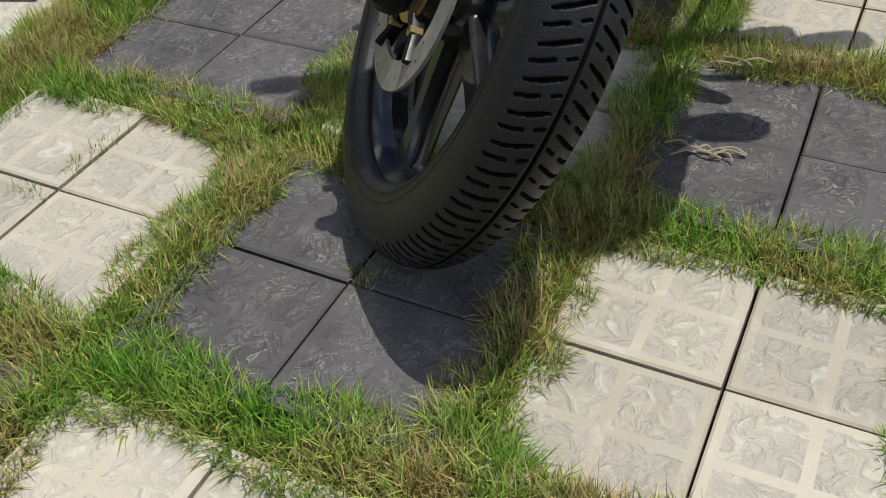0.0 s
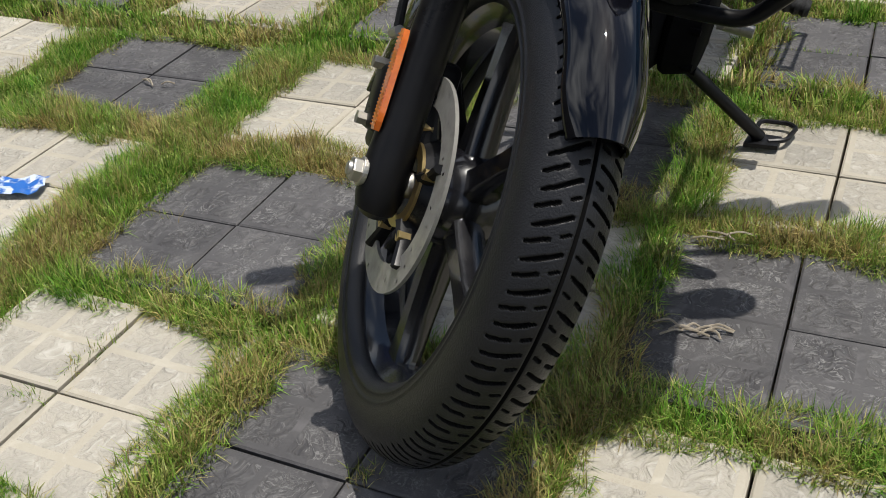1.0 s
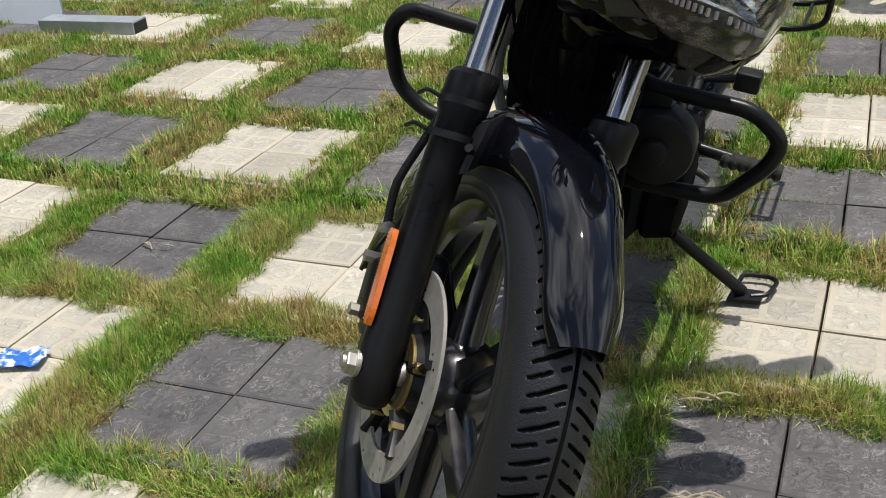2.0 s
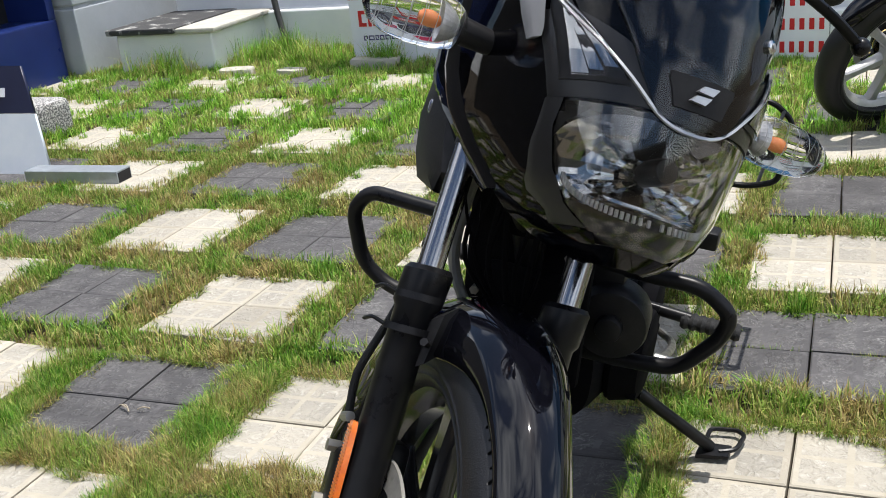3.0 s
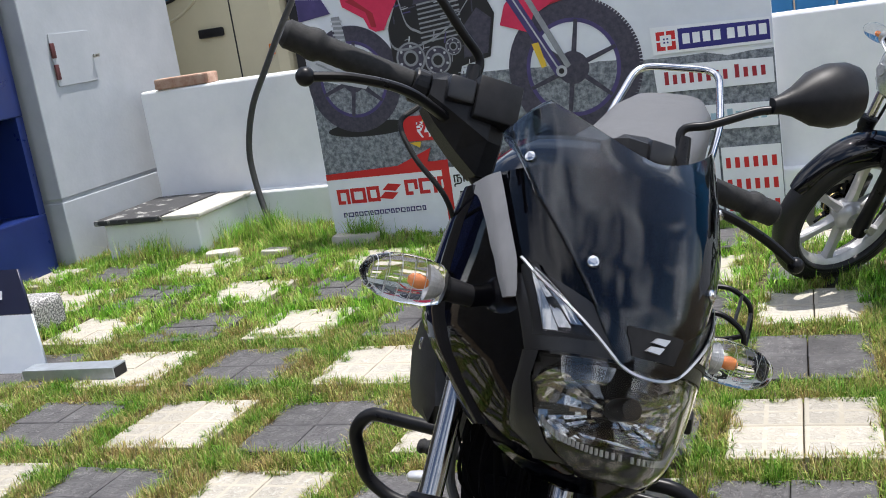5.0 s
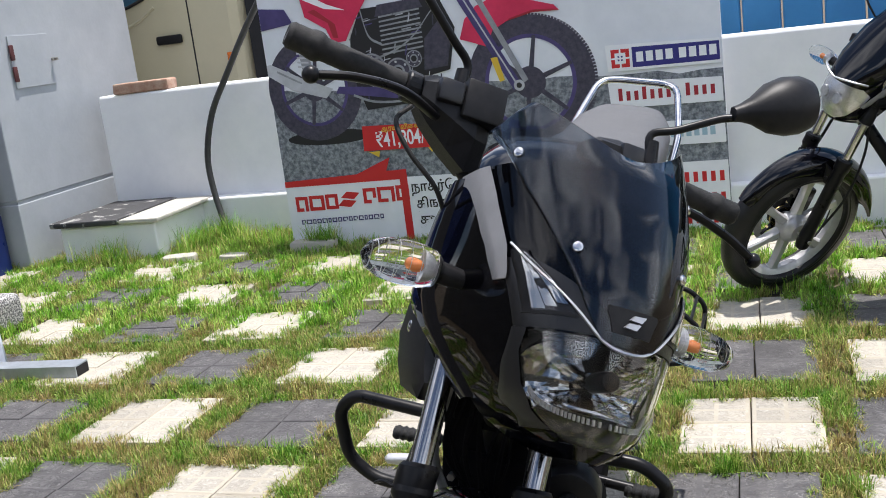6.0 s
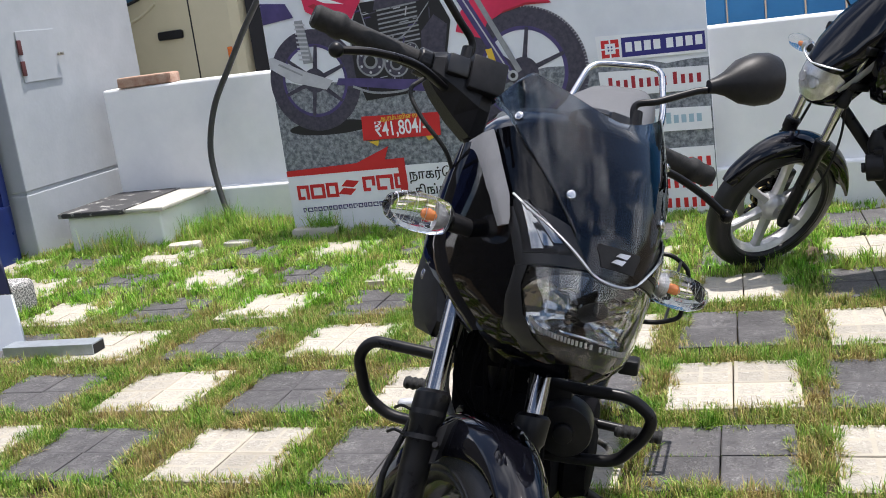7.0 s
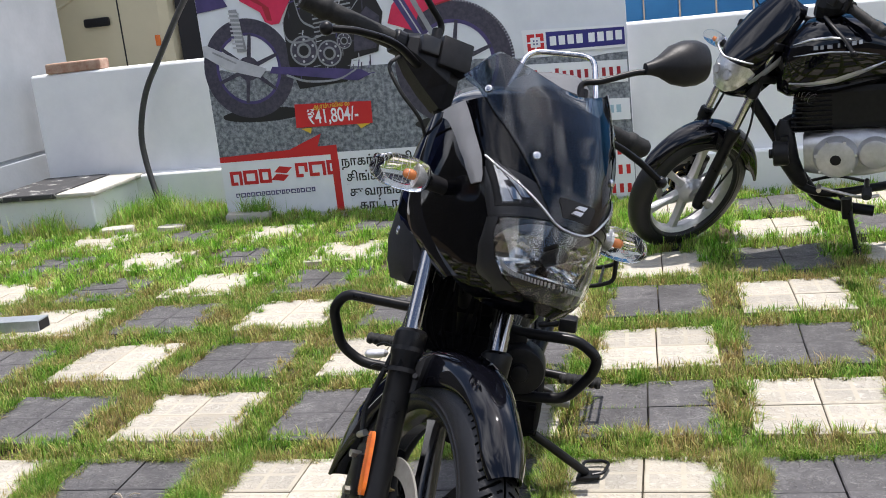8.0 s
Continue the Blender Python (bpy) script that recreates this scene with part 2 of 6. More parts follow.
def tyre_mesh(R, hw, segs, cols, fine):
    """Tyre with real tread slots: a dense turned skin pressed in along the slots."""
    prof = []
    for j in range(cols + 1):
        a = -1.0 + 2.0 * j / cols
        w = hw * math.sin(a * math.pi / 2 * 1.0)
        prof.append((w, R - 0.052 * (1 - math.cos(a * math.pi / 2)) ** 1.15))
    side = [(hw, R - 0.0555), (hw * 1.02, R - 0.0565), (hw * 1.02, R - 0.058), (hw * 0.99, R - 0.059), (hw * 0.97, R - 0.066), (hw * 0.99, R - 0.0665), (hw * 0.98, R - 0.068), (hw * 0.93, R - 0.072), (hw * 0.72, R - 0.080), (hw * 0.60, R - 0.078)]
    prof = [(-w, r) for w, r in reversed(side)] + prof + side
    n = len(prof)
    pitch = 2 * math.pi * R / round(2 * math.pi * R / 0.0315)
    V = np.zeros((segs, n, 3))
    D = np.zeros((segs, n))
    for i in range(segs):
        th = 2 * math.pi * i / segs
        s = R * th
        c, sn = math.cos(th), math.sin(th)
        for j, (w, r) in enumerate(prof):
            d = 0.0
            aw = abs(w)
            if fine and R - r < 0.040 and aw < hw * 0.97:
                if aw < 0.0020:
                    d = 0.0040
                else:
                    sgn = 0.0 if w < 0 else 0.5
                    ph = (s - (aw - 0.006) * 0.55) / pitch + sgn
                    u = (ph - math.floor(ph)) * pitch
                    if 0.0065 < aw < 0.0350 and abs(u - 0.008) < 0.0019 * (0.65 + 0.35 * math.sin((aw - 0.0065) / 0.0285 * math.pi)):
                        d = 0.0050
                    elif 0.021 < aw < 0.0365 and abs(u - 0.0225) < 0.0016:
                        d = 0.0040
                    elif 0.0055 < aw < 0.013 and abs(u - 0.0235) < 0.0012:
                        d = 0.0025
            rr = r - d
            V[i, j] = (w, rr * c, rr * sn)
            D[i, j] = d
    verts = V.reshape(-1, 3)
    idx = np.arange(segs * n).reshape(segs, n)
    nxt = np.roll(idx, -1, axis=0)
    faces = np.stack([idx[:, :-1], idx[:, 1:], nxt[:, 1:], nxt[:, :-1]], -1).reshape(-1, 4)
    four = np.stack([D[:, :-1], D[:, 1:], np.roll(D, -1, 0)[:, 1:], np.roll(D, -1, 0)[:, :-1]], -1)
    dd = four.max(-1).ravel()
    step = (four.max(-1) != four.min(-1)).ravel()
    me = bpy.data.meshes.new("tyre")
    me.from_pydata(verts.tolist(), [], faces.tolist())
    me.materials.append(M_rubber)
    # slot faces take a darker, duller copy of the rubber as painted shade
    me.materials.append(M_slot_shade)
    me.polygons.foreach_set("material_index", (dd > 0.001).astype(np.int32))
    me.polygons.foreach_set("use_smooth", ~step)
    me.update()
    return me


def wheel(parent, R, hw, m, rim_mat, spokes=6, fine=True, disc=True, spoke_turn=0.0, hand=-1):
    """Wheel with its tyre, rim, hub, spokes and brake disc; axle along x, centre at m's origin."""
    me = tyre_mesh(R, hw, 1700 if fine else 96, 72 if fine else 16, fine)
    me.transform(m)
    w = new("wheel", me)
    w.parent = parent
    w["label"] = "black rubber tyre with slanted tread slots"
    r0 = R - 0.068
    bm = B()
    lathe(bm, [(-0.024, r0 + 0.006), (-0.030, r0 + 0.004), (-0.031, r0 - 0.006), (-0.026, r0 - 0.012), (-0.020, r0 - 0.022), (-0.010, r0 - 0.030),
               (0.010, r0 - 0.030), (0.020, r0 - 0.022), (0.026, r0 - 0.012), (0.031, r0 - 0.006), (0.030, r0 + 0.004), (0.024, r0 + 0.006), (0.0, r0 - 0.008)], "x", 96, close=True)
    part("rim", bm, rim_mat, w, m=m)
    bm = B()
    lathe(bm, [(-0.050, 0.0), (-0.050, 0.030), (-0.036, 0.038), (-0.020, 0.052), (0.020, 0.058), (0.036, 0.050), (0.050, 0.030), (0.050, 0.0)], "x", 40)
    part("hub", bm, rim_mat, w, m=m)
    for k in range(spokes):
        a = 2 * math.pi * k / spokes + spoke_turn
        bm = B()
        rings = []
        for t in (0.0, 0.25, 0.6, 0.9, 1.0):
            rr = 0.040 + (r0 - 0.024 - 0.040) * t
            hwid = 0.020 - 0.006 * math.sin(t * math.pi) + 0.006 * (t > 0.9)
            thk = 0.018 - 0.004 * t
            c = Vector((0, math.cos(a) * rr, math.sin(a) * rr))
            tan = Vector((0, -math.sin(a), math.cos(a)))
            ax = Vector((1, 0, 0))
            rings.append([c + tan * hwid * x + ax * thk * y for x, y in ((-1, -0.5), (-0.7, -1), (0.7, -1), (1, -0.5), (1, 0.5), (0.7, 1), (-0.7, 1), (-1, 0.5))])
        part("spoke", loft(bm, rings), rim_mat, w, m=m)
    if disc:
        bm = B()
        ro, ri, x0 = 0.118, 0.086, hand * 0.060
        segs = 216
        rr = np.linspace(ri, ro, 9)
        holes = set()
        for k in range(36):
            holes.add((k * 6 + 2, 2 + 2 * (k % 3)))
        for sd in (-0.002, 0.002):
            vs = [[bm.verts.new((x0 + sd, math.cos(2 * math.pi * i / segs) * r, math.sin(2 * math.pi * i / segs) * r)) for r in rr] for i in range(segs)]
            for i in range(segs):
                for j in range(8):
                    if (i, j) in holes:
                        continue
                    bm.faces.new((vs[i][j], vs[i][j + 1], vs[(i + 1) % segs][j + 1], vs[(i + 1) % segs][j]))
        lathe(bm, [(x0 - 0.002, ro), (x0 + 0.002, ro)], "x", segs)
        lathe(bm, [(x0 - 0.002, ri), (x0 + 0.002, ri)], "x", segs)
        d = part("brake_disc", bm, M_disc, w, "drilled steel brake disc", m=m)
        bm = B()
        for k in range(5):
            a = 2 * math.pi * k / 5 + 0.3
            c, s_ = math.cos(a), math.sin(a)
            p = Vector((x0, c * 0.098, s_ * 0.098))
            q = Vector((x0 * 0.92, c * 0.045, s_ * 0.045))
            tube(bm, [q, (q + p) / 2, p], 0.010, 8, rads=[0.015, 0.009, 0.011], flat=0.5)
        lathe(bm, [(x0 * 0.75, 0.0), (x0 * 1.02, 0.030), (x0 * 1.02, 0.045), (x0 * 0.75, 0.055)], "x", 32)
        part("disc_carrier", bm, M_black_matt, d, "black disc carrier", m=m)
        for k in range(5):
            a = 2 * math.pi * k / 5 + 0.3
            c, s_ = math.cos(a) * 0.062, math.sin(a) * 0.062
            bm = B()
            cyl(bm, (x0 * 0.9, c, s_), (x0 * 1.12, c, s_), 0.0065, 6)
            part("bolt", bm, M_brass, d, "yellow zinc bolt", m=m)
        bm = B()
        lathe(bm, [(x0 * 1.02, 0.034), (x0 * 1.08, 0.034), (x0 * 1.08, 0.047), (x0 * 1.02, 0.047)], "x", 40, close=True)
        part("sensor_ring", bm, M_brass, d, "thin brass-coloured toothed ring", m=m)
    return w


def superring(z, w, f, b, n=28, p=0.75, lo=-90.0, hi=90.0, out=0.0):
    """Half-open section of the fairing at height z, from the right rear round the front to the left rear."""
    pts = []
    for k in range(n + 1):
        a = radians(lo + (hi - lo) * k / n)
        s, c = math.sin(a), math.cos(a)
        x = (w + out) * math.copysign(abs(s) ** 0.85, s)
        y = b + (f - out - b) * abs(c) ** p
        pts.append(Vector((x, y, z)))
    return pts


FAIR = [(0.372, 0.030, -0.215, -0.17), (0.385, 0.062, -0.232, -0.13), (0.41, 0.090, -0.250, -0.09), (0.44, 0.108, -0.262, -0.06), (0.48, 0.124, -0.270, -0.02),
        (0.52, 0.138, -0.275, 0.01), (0.57, 0.148, -0.277, 0.03), (0.62, 0.152, -0.272, 0.03), (0.68, 0.153, -0.255, 0.02), (0.74, 0.150, -0.228, 0.0),
        (0.79, 0.144, -0.196, -0.03), (0.84, 0.134, -0.160, -0.06)]


def fair(z):
    for a, b in zip(FAIR, FAIR[1:]):
        if a[0] <= z <= b[0]:
            t = (z - a[0]) / (b[0] - a[0])
            return tuple(p + (q - p) * t for p, q in zip(a[1:], b[1:]))
    return FAIR[-1][1:] if z > 0.8 else FAIR[0][1:]


def fpoint(x, z, out=0.0):
    """The place on the fairing's skin at lateral x and height z, its front side."""
    w, f, b = fair(z)
    q = min(0.999, abs(x) / (w + out))
    s = q ** (1 / 0.85)
    c = math.sqrt(max(0.0, 1 - s * s))
    return Vector((x, b + (f - out - b) * c ** 0.75, z))


def strip_on_fairing(bm, line, width, lift, thick=0.003):
    """A thin raised band along a line of (x, z) on the fairing."""
    pts = [fpoint(x, z, lift) for x, z in line]
    rings = []
    for i, p in enumerate(pts):
        d = (pts[min(i + 1, len(pts) - 1)] - pts[max(i - 1, 0)]).normalized()
        nrm = Vector((p.x * 0.9, -0.25, 0.05)).normalized()
        sd = d.cross(nrm).normalized()
        wv = width[i] if isinstance(width, (list, tuple)) else width
        rings.append([p - sd * wv, p - sd * wv * 0.8 + nrm * thick, p + sd * wv * 0.8 + nrm * thick, p + sd * wv])
    return loft(bm, rings)


def patch(bm, x_of, z0, z1, nz, nx, out, mi=0, thick=0.003):
    """A skin piece on the fairing between two edge lines x_of(z) -> (left, right)."""
    for o in (out, out - thick):
        rows = []
        for i in range(nz + 1):
            z = z0 + (z1 - z0) * i / nz
            a, b = x_of(z)
            rows.append([bm.verts.new(fpoint(a + (b - a) * k / nx, z, o)) for k in range(nx + 1)])
        for r, q in zip(rows, rows[1:]):
            for k in range(nx):
                bm.faces.new((r[k], r[k + 1], q[k + 1], q[k])).material_index = mi
        if o == out:
            first = rows
    for seq_a, seq_b in ((first[0], rows[0]), (first[-1], rows[-1]), ([r[0] for r in first], [r[0] for r in rows]), ([r[-1] for r in first], [r[-1] for r in rows])):
        for k in range(len(seq_a) - 1):
            bm.faces.new((seq_a[k], seq_a[k + 1], seq_b[k + 1], seq_b[k])).material_index = mi
    return bm


COWL = {"headlamp_cowl", "headlamp_lens", "windscreen", "badge", "instrument_pod", "indicator"}


def motorcycle(m, steer, rake, label, main=True, drift=1.0):
    """One street motorcycle. Local axes: x to its left, y to its rear, z up; origin at the front axle."""
    R, HW, WL = 0.286, 0.0465, 0.0875
    bike = thing("motorcycle", m, label, "motorcycle")
    rk = radians(rake)
    s = Vector((0, math.sin(rk), math.cos(rk)))
    back = Vector((0, math.cos(rk), -math.sin(rk)))
    base = Matrix((Vector((1, 0, 0)), back, s)).transposed().to_4x4()
    F = base @ Matrix.Rotation(radians(steer), 4, "Z")

    def fp(name, bm, material, parent=bike, lab="", smooth=True, angle=35):
        top, kin = parent, name
        while top is not bike:
            kin = top.name.split(".")[0]
            top = top.parent
        for v in bm.verts:
            z = v.co.z
            if kin in COWL:
                v.co.y += 0.0 if main or kin != "indicator" else (0.10 if v.co.x < 0 else 0.19)
                v.co.x += drift * float(np.interp(z, (0.40, 0.50, 0.60, 0.75, 0.85), (0.052, 0.048, 0.043, 0.045, 0.050)))
            elif kin == "handlebar":
                v.co.y += 0.0 if main else 0.06
                v.co.z += 0.0 if main else 0.065
            else:
                v.co.x += drift * min(0.030, 0.1 * max(0.0, z - 0.2))
        return part(name, bm, material, parent, lab, smooth, F, angle=angle)

    rim_mat = M_rim if main else M_wheel_silver
    turn = Matrix.Rotation(-rk, 4, "X")
    wheel(bike, R, HW, F, rim_mat, fine=main, spoke_turn=radians(34))
    # fork
    for sd in (-1, 1):
        x = sd * WL
        bm = B()
        tube(bm, [(x, 0.004, -0.040), (x, 0.002, -0.034), (x, 0, -0.020), (x, 0, 0.02), (x, 0, 0.06), (x, 0, 0.285), (x, 0, 0.292), (x, 0, 0.330), (x, 0, 0.336)],
             0.022, 28, rads=[0.014, 0.022, 0.0255, 0.0255, 0.0235, 0.0235, 0.028, 0.0285, 0.024])
        leg = fp("fork_leg", bm, M_black_matt)
        bm = B()
        cyl(bm, (x, 0, 0.32), (x, 0, 0.70), 0.0155, 28)
        fp("fork_tube", bm, M_dim_chrome if main else M_chrome, leg, "chromed fork tube")
        bm = B()
        tube(bm, [(x, 0, 0.475), (x, 0, 0.480), (x, 0, 0.515), (x, 0, 0.520), (x, 0, 0.60)], 0.024, 24, rads=[0.0165, 0.0245, 0.0245, 0.021, 0.021])
        fp("fork_shroud", bm, M_black_sat, leg)
    bm = B()
    cyl(bm, (-WL - 0.042, 0, 0), (WL + 0.03, 0, 0), 0.0075, 20, bevel=0.002)
    ax = fp("axle", bm, M_zinc, lab="zinc plated axle with hexagon nut")
    bm = B()
    cyl(bm, (-WL - 0.038, 0, 0), (-WL - 0.024, 0, 0), 0.0135, 6, bevel=0.002)
    cyl(bm, (-WL - 0.028, 0, 0), (-WL - 0.022, 0, 0), 0.0155, 24, bevel=0.001)
    fp("nut", bm, M_zinc, ax, smooth=False)
    bm = B()
    cyl(bm, (-WL + 0.022, 0, 0), (-0.052, 0, 0), 0.015, 24, bevel=0.002)
    fp("spacer", bm, M_zinc, ax)
    bm = B()
    for zz in (0.565, 0.70):
        box(bm, -WL - 0.028, WL + 0.028, 0.0 - 0.026, 0.07, zz - 0.016, zz + 0.016, 0.006)
    cyl(bm, (0, 0.05, 0.54), (0, 0.05, 0.72), 0.022)
    fp("triple_clamp", bm, M_black_matt)
    # brake caliper and its hose
    bm = B()
    box(bm, -0.100, -0.030, 0.022, 0.088, 0.020, 0.135, 0.010)
    box(bm, -0.112, -0.090, 0.034, 0.076, 0.040, 0.115, 0.008)
    cal = fp("brake_caliper", bm, M_black_matt, lab="black brake caliper with zinc bolts")
    for zz in (0.050, 0.112):
        fp("bolt", cyl(B(), (-0.104, 0.055, zz), (-0.122, 0.055, zz), 0.0075, 6), M_zinc, cal, smooth=False)
    fp("bleed_screw", cyl(B(), (-0.108, 0.040, 0.150), (-0.108, 0.066, 0.146), 0.006, 10), M_zinc, cal)
    bm = B()
    tube(bm, spline([(-0.105, 0.060, 0.145), (-0.108, 0.060, 0.20), (-0.098, 0.045, 0.27), (-0.088, 0.042, 0.34), (-0.080, 0.045, 0.45), (-0.075, 0.05, 0.60), (-0.12, 0.05, 0.74)]), 0.0052, 10)
    fp("brake_hose", bm, M_foam)
    bm = B()
    tube(bm, spline([(0.10, 0.04, 0.06), (0.115, 0.06, 0.20), (0.10, 0.06, 0.36), (0.07, 0.03, 0.50), (0.05, 0.0, 0.62)]), 0.0045, 8)
    fp("speedometer_cable", bm, M_foam)
    for zz in (0.262, 0.30):
        bm = B()
        lathe(bm, [(zz - 0.004, 0.0245), (zz + 0.004, 0.0245), (zz + 0.004, 0.0285), (zz - 0.004, 0.0285)], "z", 28, close=True, off=(-WL, 0, 0))
        tube(bm, spline([(-WL - 0.028, 0.0, zz), (-WL - 0.040, 0.012, zz + 0.004), (-WL - 0.044, 0.03, zz)]), 0.0025, 6)
        fp("cable_clip", bm, M_black_sat)
    # side reflector
    bm = B()
    rings = []
    for t in np.linspace(0, 1, 12):
        k = 0.0105 * (1 - abs(2 * t - 1) ** 6 * 0.35)
        zz = 0.045 + 0.106 * t
        cx, cy = -WL - 0.024, -0.006
        rings.append([Vector((cx, cy - k, zz)), Vector((cx - 0.006, cy - k * 0.8, zz)), Vector((cx - 0.006, cy + k * 0.8, zz)), Vector((cx, cy + k, zz))])
    refl = fp("side_reflector", loft(bm, rings), M_orange, lab="orange ribbed side reflector", smooth=False)
    bm = B()
    for i in range(26):
        zz = 0.049 + i * 0.0038
        box(bm, -WL - 0.0312, -WL - 0.030, -0.0140, 0.002, zz, zz + 0.0019)
    fp("rib", bm, M_orange, refl, smooth=False)
    # front fender: an arched shell with a deeper front nose
    bm = B()
    rings_o, rings_i = [], []
    for i in range(49):
        a = radians(20 + (166 - 20) * i / 48)
        t = i / 48
        rr = R + 0.027 + 0.008 * math.sin(t * math.pi) + 0.030 * max(0.0, (t - 0.6) / 0.4) ** 1.5
        wide = min(1.0, max(0.0, (t - 0.08) / 0.35))
        hw = 0.0400 + 0.018 * wide * wide * (3 - 2 * wide)
        hw *= (0.72, 0.86, 0.95)[i] if i < 3 else 1.0
        sk = min(1.0, max(0.0, (t - 0.12) / 0.36))
        skirt = 0.006 + 0.046 * sk * sk * (3 - 2 * sk) * (1.0 if t < 0.85 else (1.0 - t) / 0.15)
        for lst, th in ((rings_o, 0.0), (rings_i, -0.0035)):
            ring = []
            for k in range(25):
                q = -1 + 2 * k / 24
                x = (hw + th) * math.copysign(min(1, abs(q) * 1.25) ** 0.9, q) if abs(q) < 0.8 else math.copysign(hw + th, q)
                dr = 0.026 * min(1, abs(q) / 0.8) ** 2.2 if abs(q) < 0.8 else 0.026 + (abs(q) - 0.8) / 0.2 * skirt
                r_ = rr + th - dr
                ring.append(Vector((x, -math.cos(a) * r_, math.sin(a) * r_)))
            lst.append(ring)
    loft(bm, [o + list(reversed(i_)) for o, i_ in zip(rings_o, rings_i)])
    fender = fp("front_fender", bm, M_black_gloss, lab="glossy black front mudguard", angle=50)
    for sd in (-1, 1):
        bm = B()
        rings = []
        for t in np.linspace(0, 1, 8):
            p = Vector((sd * 0.054, -0.045 + 0.05 * t * 0.4, 0.30 - 0.06 * t))
            q = Vector((sd * (WL - 0.012), -0.012, 0.275 - 0.055 * t))
            rings.append([p, (p + q) / 2 + Vector((0, -0.008, 0)), q, (p + q) / 2 + Vector((0, 0.006, 0))])
        fp("fender_bracket", loft(bm, rings), M_black_sat, fender)
        bm = B()
        cyl(bm, (sd * (WL - 0.018), -0.030, 0.252), (sd * (WL - 0.010), -0.040, 0.254), 0.0050, 6)
        fp("bolt", bm, M_black_sat, fender)
    def full_fairing():
        # fairing skin with an opening for the lamp
        LZ0, LZ1 = 0.388, 0.512

        def lens_half(z):
            return min(float(np.interp(z, (0.388, 0.394, 0.414, 0.448, 0.488, 0.512), (0.030, 0.046, 0.074, 0.092, 0.102, 0.101))), fair(z)[0] * 0.93)

        zs = [0.372, 0.380, 0.388] + list(np.linspace(0.398, 0.502, 9)) + [0.512] + list(np.linspace(0.535, 0.735, 9))
        bm = B()
        rows = []
        for z in zs:
            w, f, b = fair(z)
            rows.append([bm.verts.new(p) for p in superring(z, w, f, b, 40)])
        for z, r, q in zip(zs, rows, rows[1:]):
            for k in range(40):
                cx = (r[k].co.x + r[k + 1].co.x) / 2
                if LZ0 - 0.001 <= z < LZ1 - 0.001 and abs(cx) < lens_half(z + 0.005) and (r[k].co.y < -0.05):
                    continue
                bm.faces.new((r[k], r[k + 1], q[k + 1], q[k]))
        bmesh.ops.solidify(bm, geom=bm.faces[:], thickness=0.003)
        cowl = fp("headlamp_cowl", bm, M_black_gloss if main else M_black_gloss, lab="glossy black headlamp cowl", angle=40)
        bm = B()
        patch(bm, lambda z: (-lens_half(z), lens_half(z)), LZ0, LZ1, 12, 28, 0.001, thick=0.0025)
        lamp = fp("headlamp_lens", bm, M_clear, lab="clear headlamp lens over a faceted reflector", angle=60)
        bm = B()
        rows = []
        for i in range(15):
            rr = i / 14
            row = []
            for k in range(40):
                a = 2 * math.pi * k / 40
                x = 0.096 * rr * math.copysign(abs(math.cos(a)) ** 0.50, math.cos(a))
                z = 0.463 + 0.045 * rr * math.copysign(abs(math.sin(a)) ** (0.50 if math.sin(a) > 0 else 0.80), math.sin(a))
                dep = 0.052 * (1 - rr ** 2) + (0.0035 if (k // 4 + i // 5) % 2 else 0.0) * min(1, (1 - rr) * 8)
                q = fpoint(x, z, -0.006)
                row.append(bm.verts.new((x, q.y + dep, z)))
            rows.append(row)
        for r, q in zip(rows, rows[1:]):
            for k in range(40):
                bm.faces.new((r[k], r[(k + 1) % 40], q[(k + 1) % 40], q[k]))
        fp("lamp_reflector", bm, M_reflector if main else M_facet, lamp, smooth=False)
        bm = B()
        patch(bm, lambda z: (-lens_half(z) * 0.99, lens_half(z) * 0.99), LZ0 + 0.002, 0.425, 5, 16, -0.012, thick=0.002)
        patch(bm, lambda z: (-lens_half(z) * 0.99, -0.094 * max(0.01, 1 - (abs(z - 0.466) / 0.052) ** 4) ** 0.25), 0.420, LZ1 - 0.002, 6, 4, -0.008, thick=0.002)
        patch(bm, lambda z: (0.094 * max(0.01, 1 - (abs(z - 0.466) / 0.052) ** 4) ** 0.25, lens_half(z) * 0.99), 0.420, LZ1 - 0.002, 6, 4, -0.008, thick=0.002)
        fp("lamp_bezel", bm, M_black_sat, lamp)
        bm = B()
        cyl(bm, (0.0, -0.250, 0.470), (0.0, -0.20, 0.470), 0.013, 20, bevel=0.004)
        fp("bulb_cap", bm, M_black_sat, lamp)
        bm = B()
        for k in range(44):
            a = math.pi * (1.10 + 0.80 * k / 43)
            q = fpoint(0.086 * math.copysign(abs(math.cos(a)) ** 0.7, math.cos(a)), 0.463 - 0.046 * abs(math.sin(a)) ** 0.75, -0.004)
            box(bm, q.x - 0.0014, q.x + 0.0014, q.y - 0.001, q.y + 0.002, q.z - 0.0035, q.z + 0.0035)
        fp("lens_ribs", bm, M_frosted, lamp, smooth=False, )
        # dark grey surround above the lamp and the light strips at its sides
        rim_x = lambda z: float(np.interp(z, (0.515, 0.582, 0.602), (0.111, 0.126, 0.128)))
        bm = B()
        patch(bm, lambda z: (-rim_x(z), -max(0.004, 0.128 - (0.612 - z) * 1.45)), 0.515, 0.600, 10, 10, 0.0015)
        patch(bm, lambda z: (max(0.004, 0.128 - (0.612 - z) * 1.45), rim_x(z)), 0.515, 0.600, 10, 10, 0.0015)
        fp("lamp_surround", bm, M_grey_plastic, cowl, "dark grey satin panel")
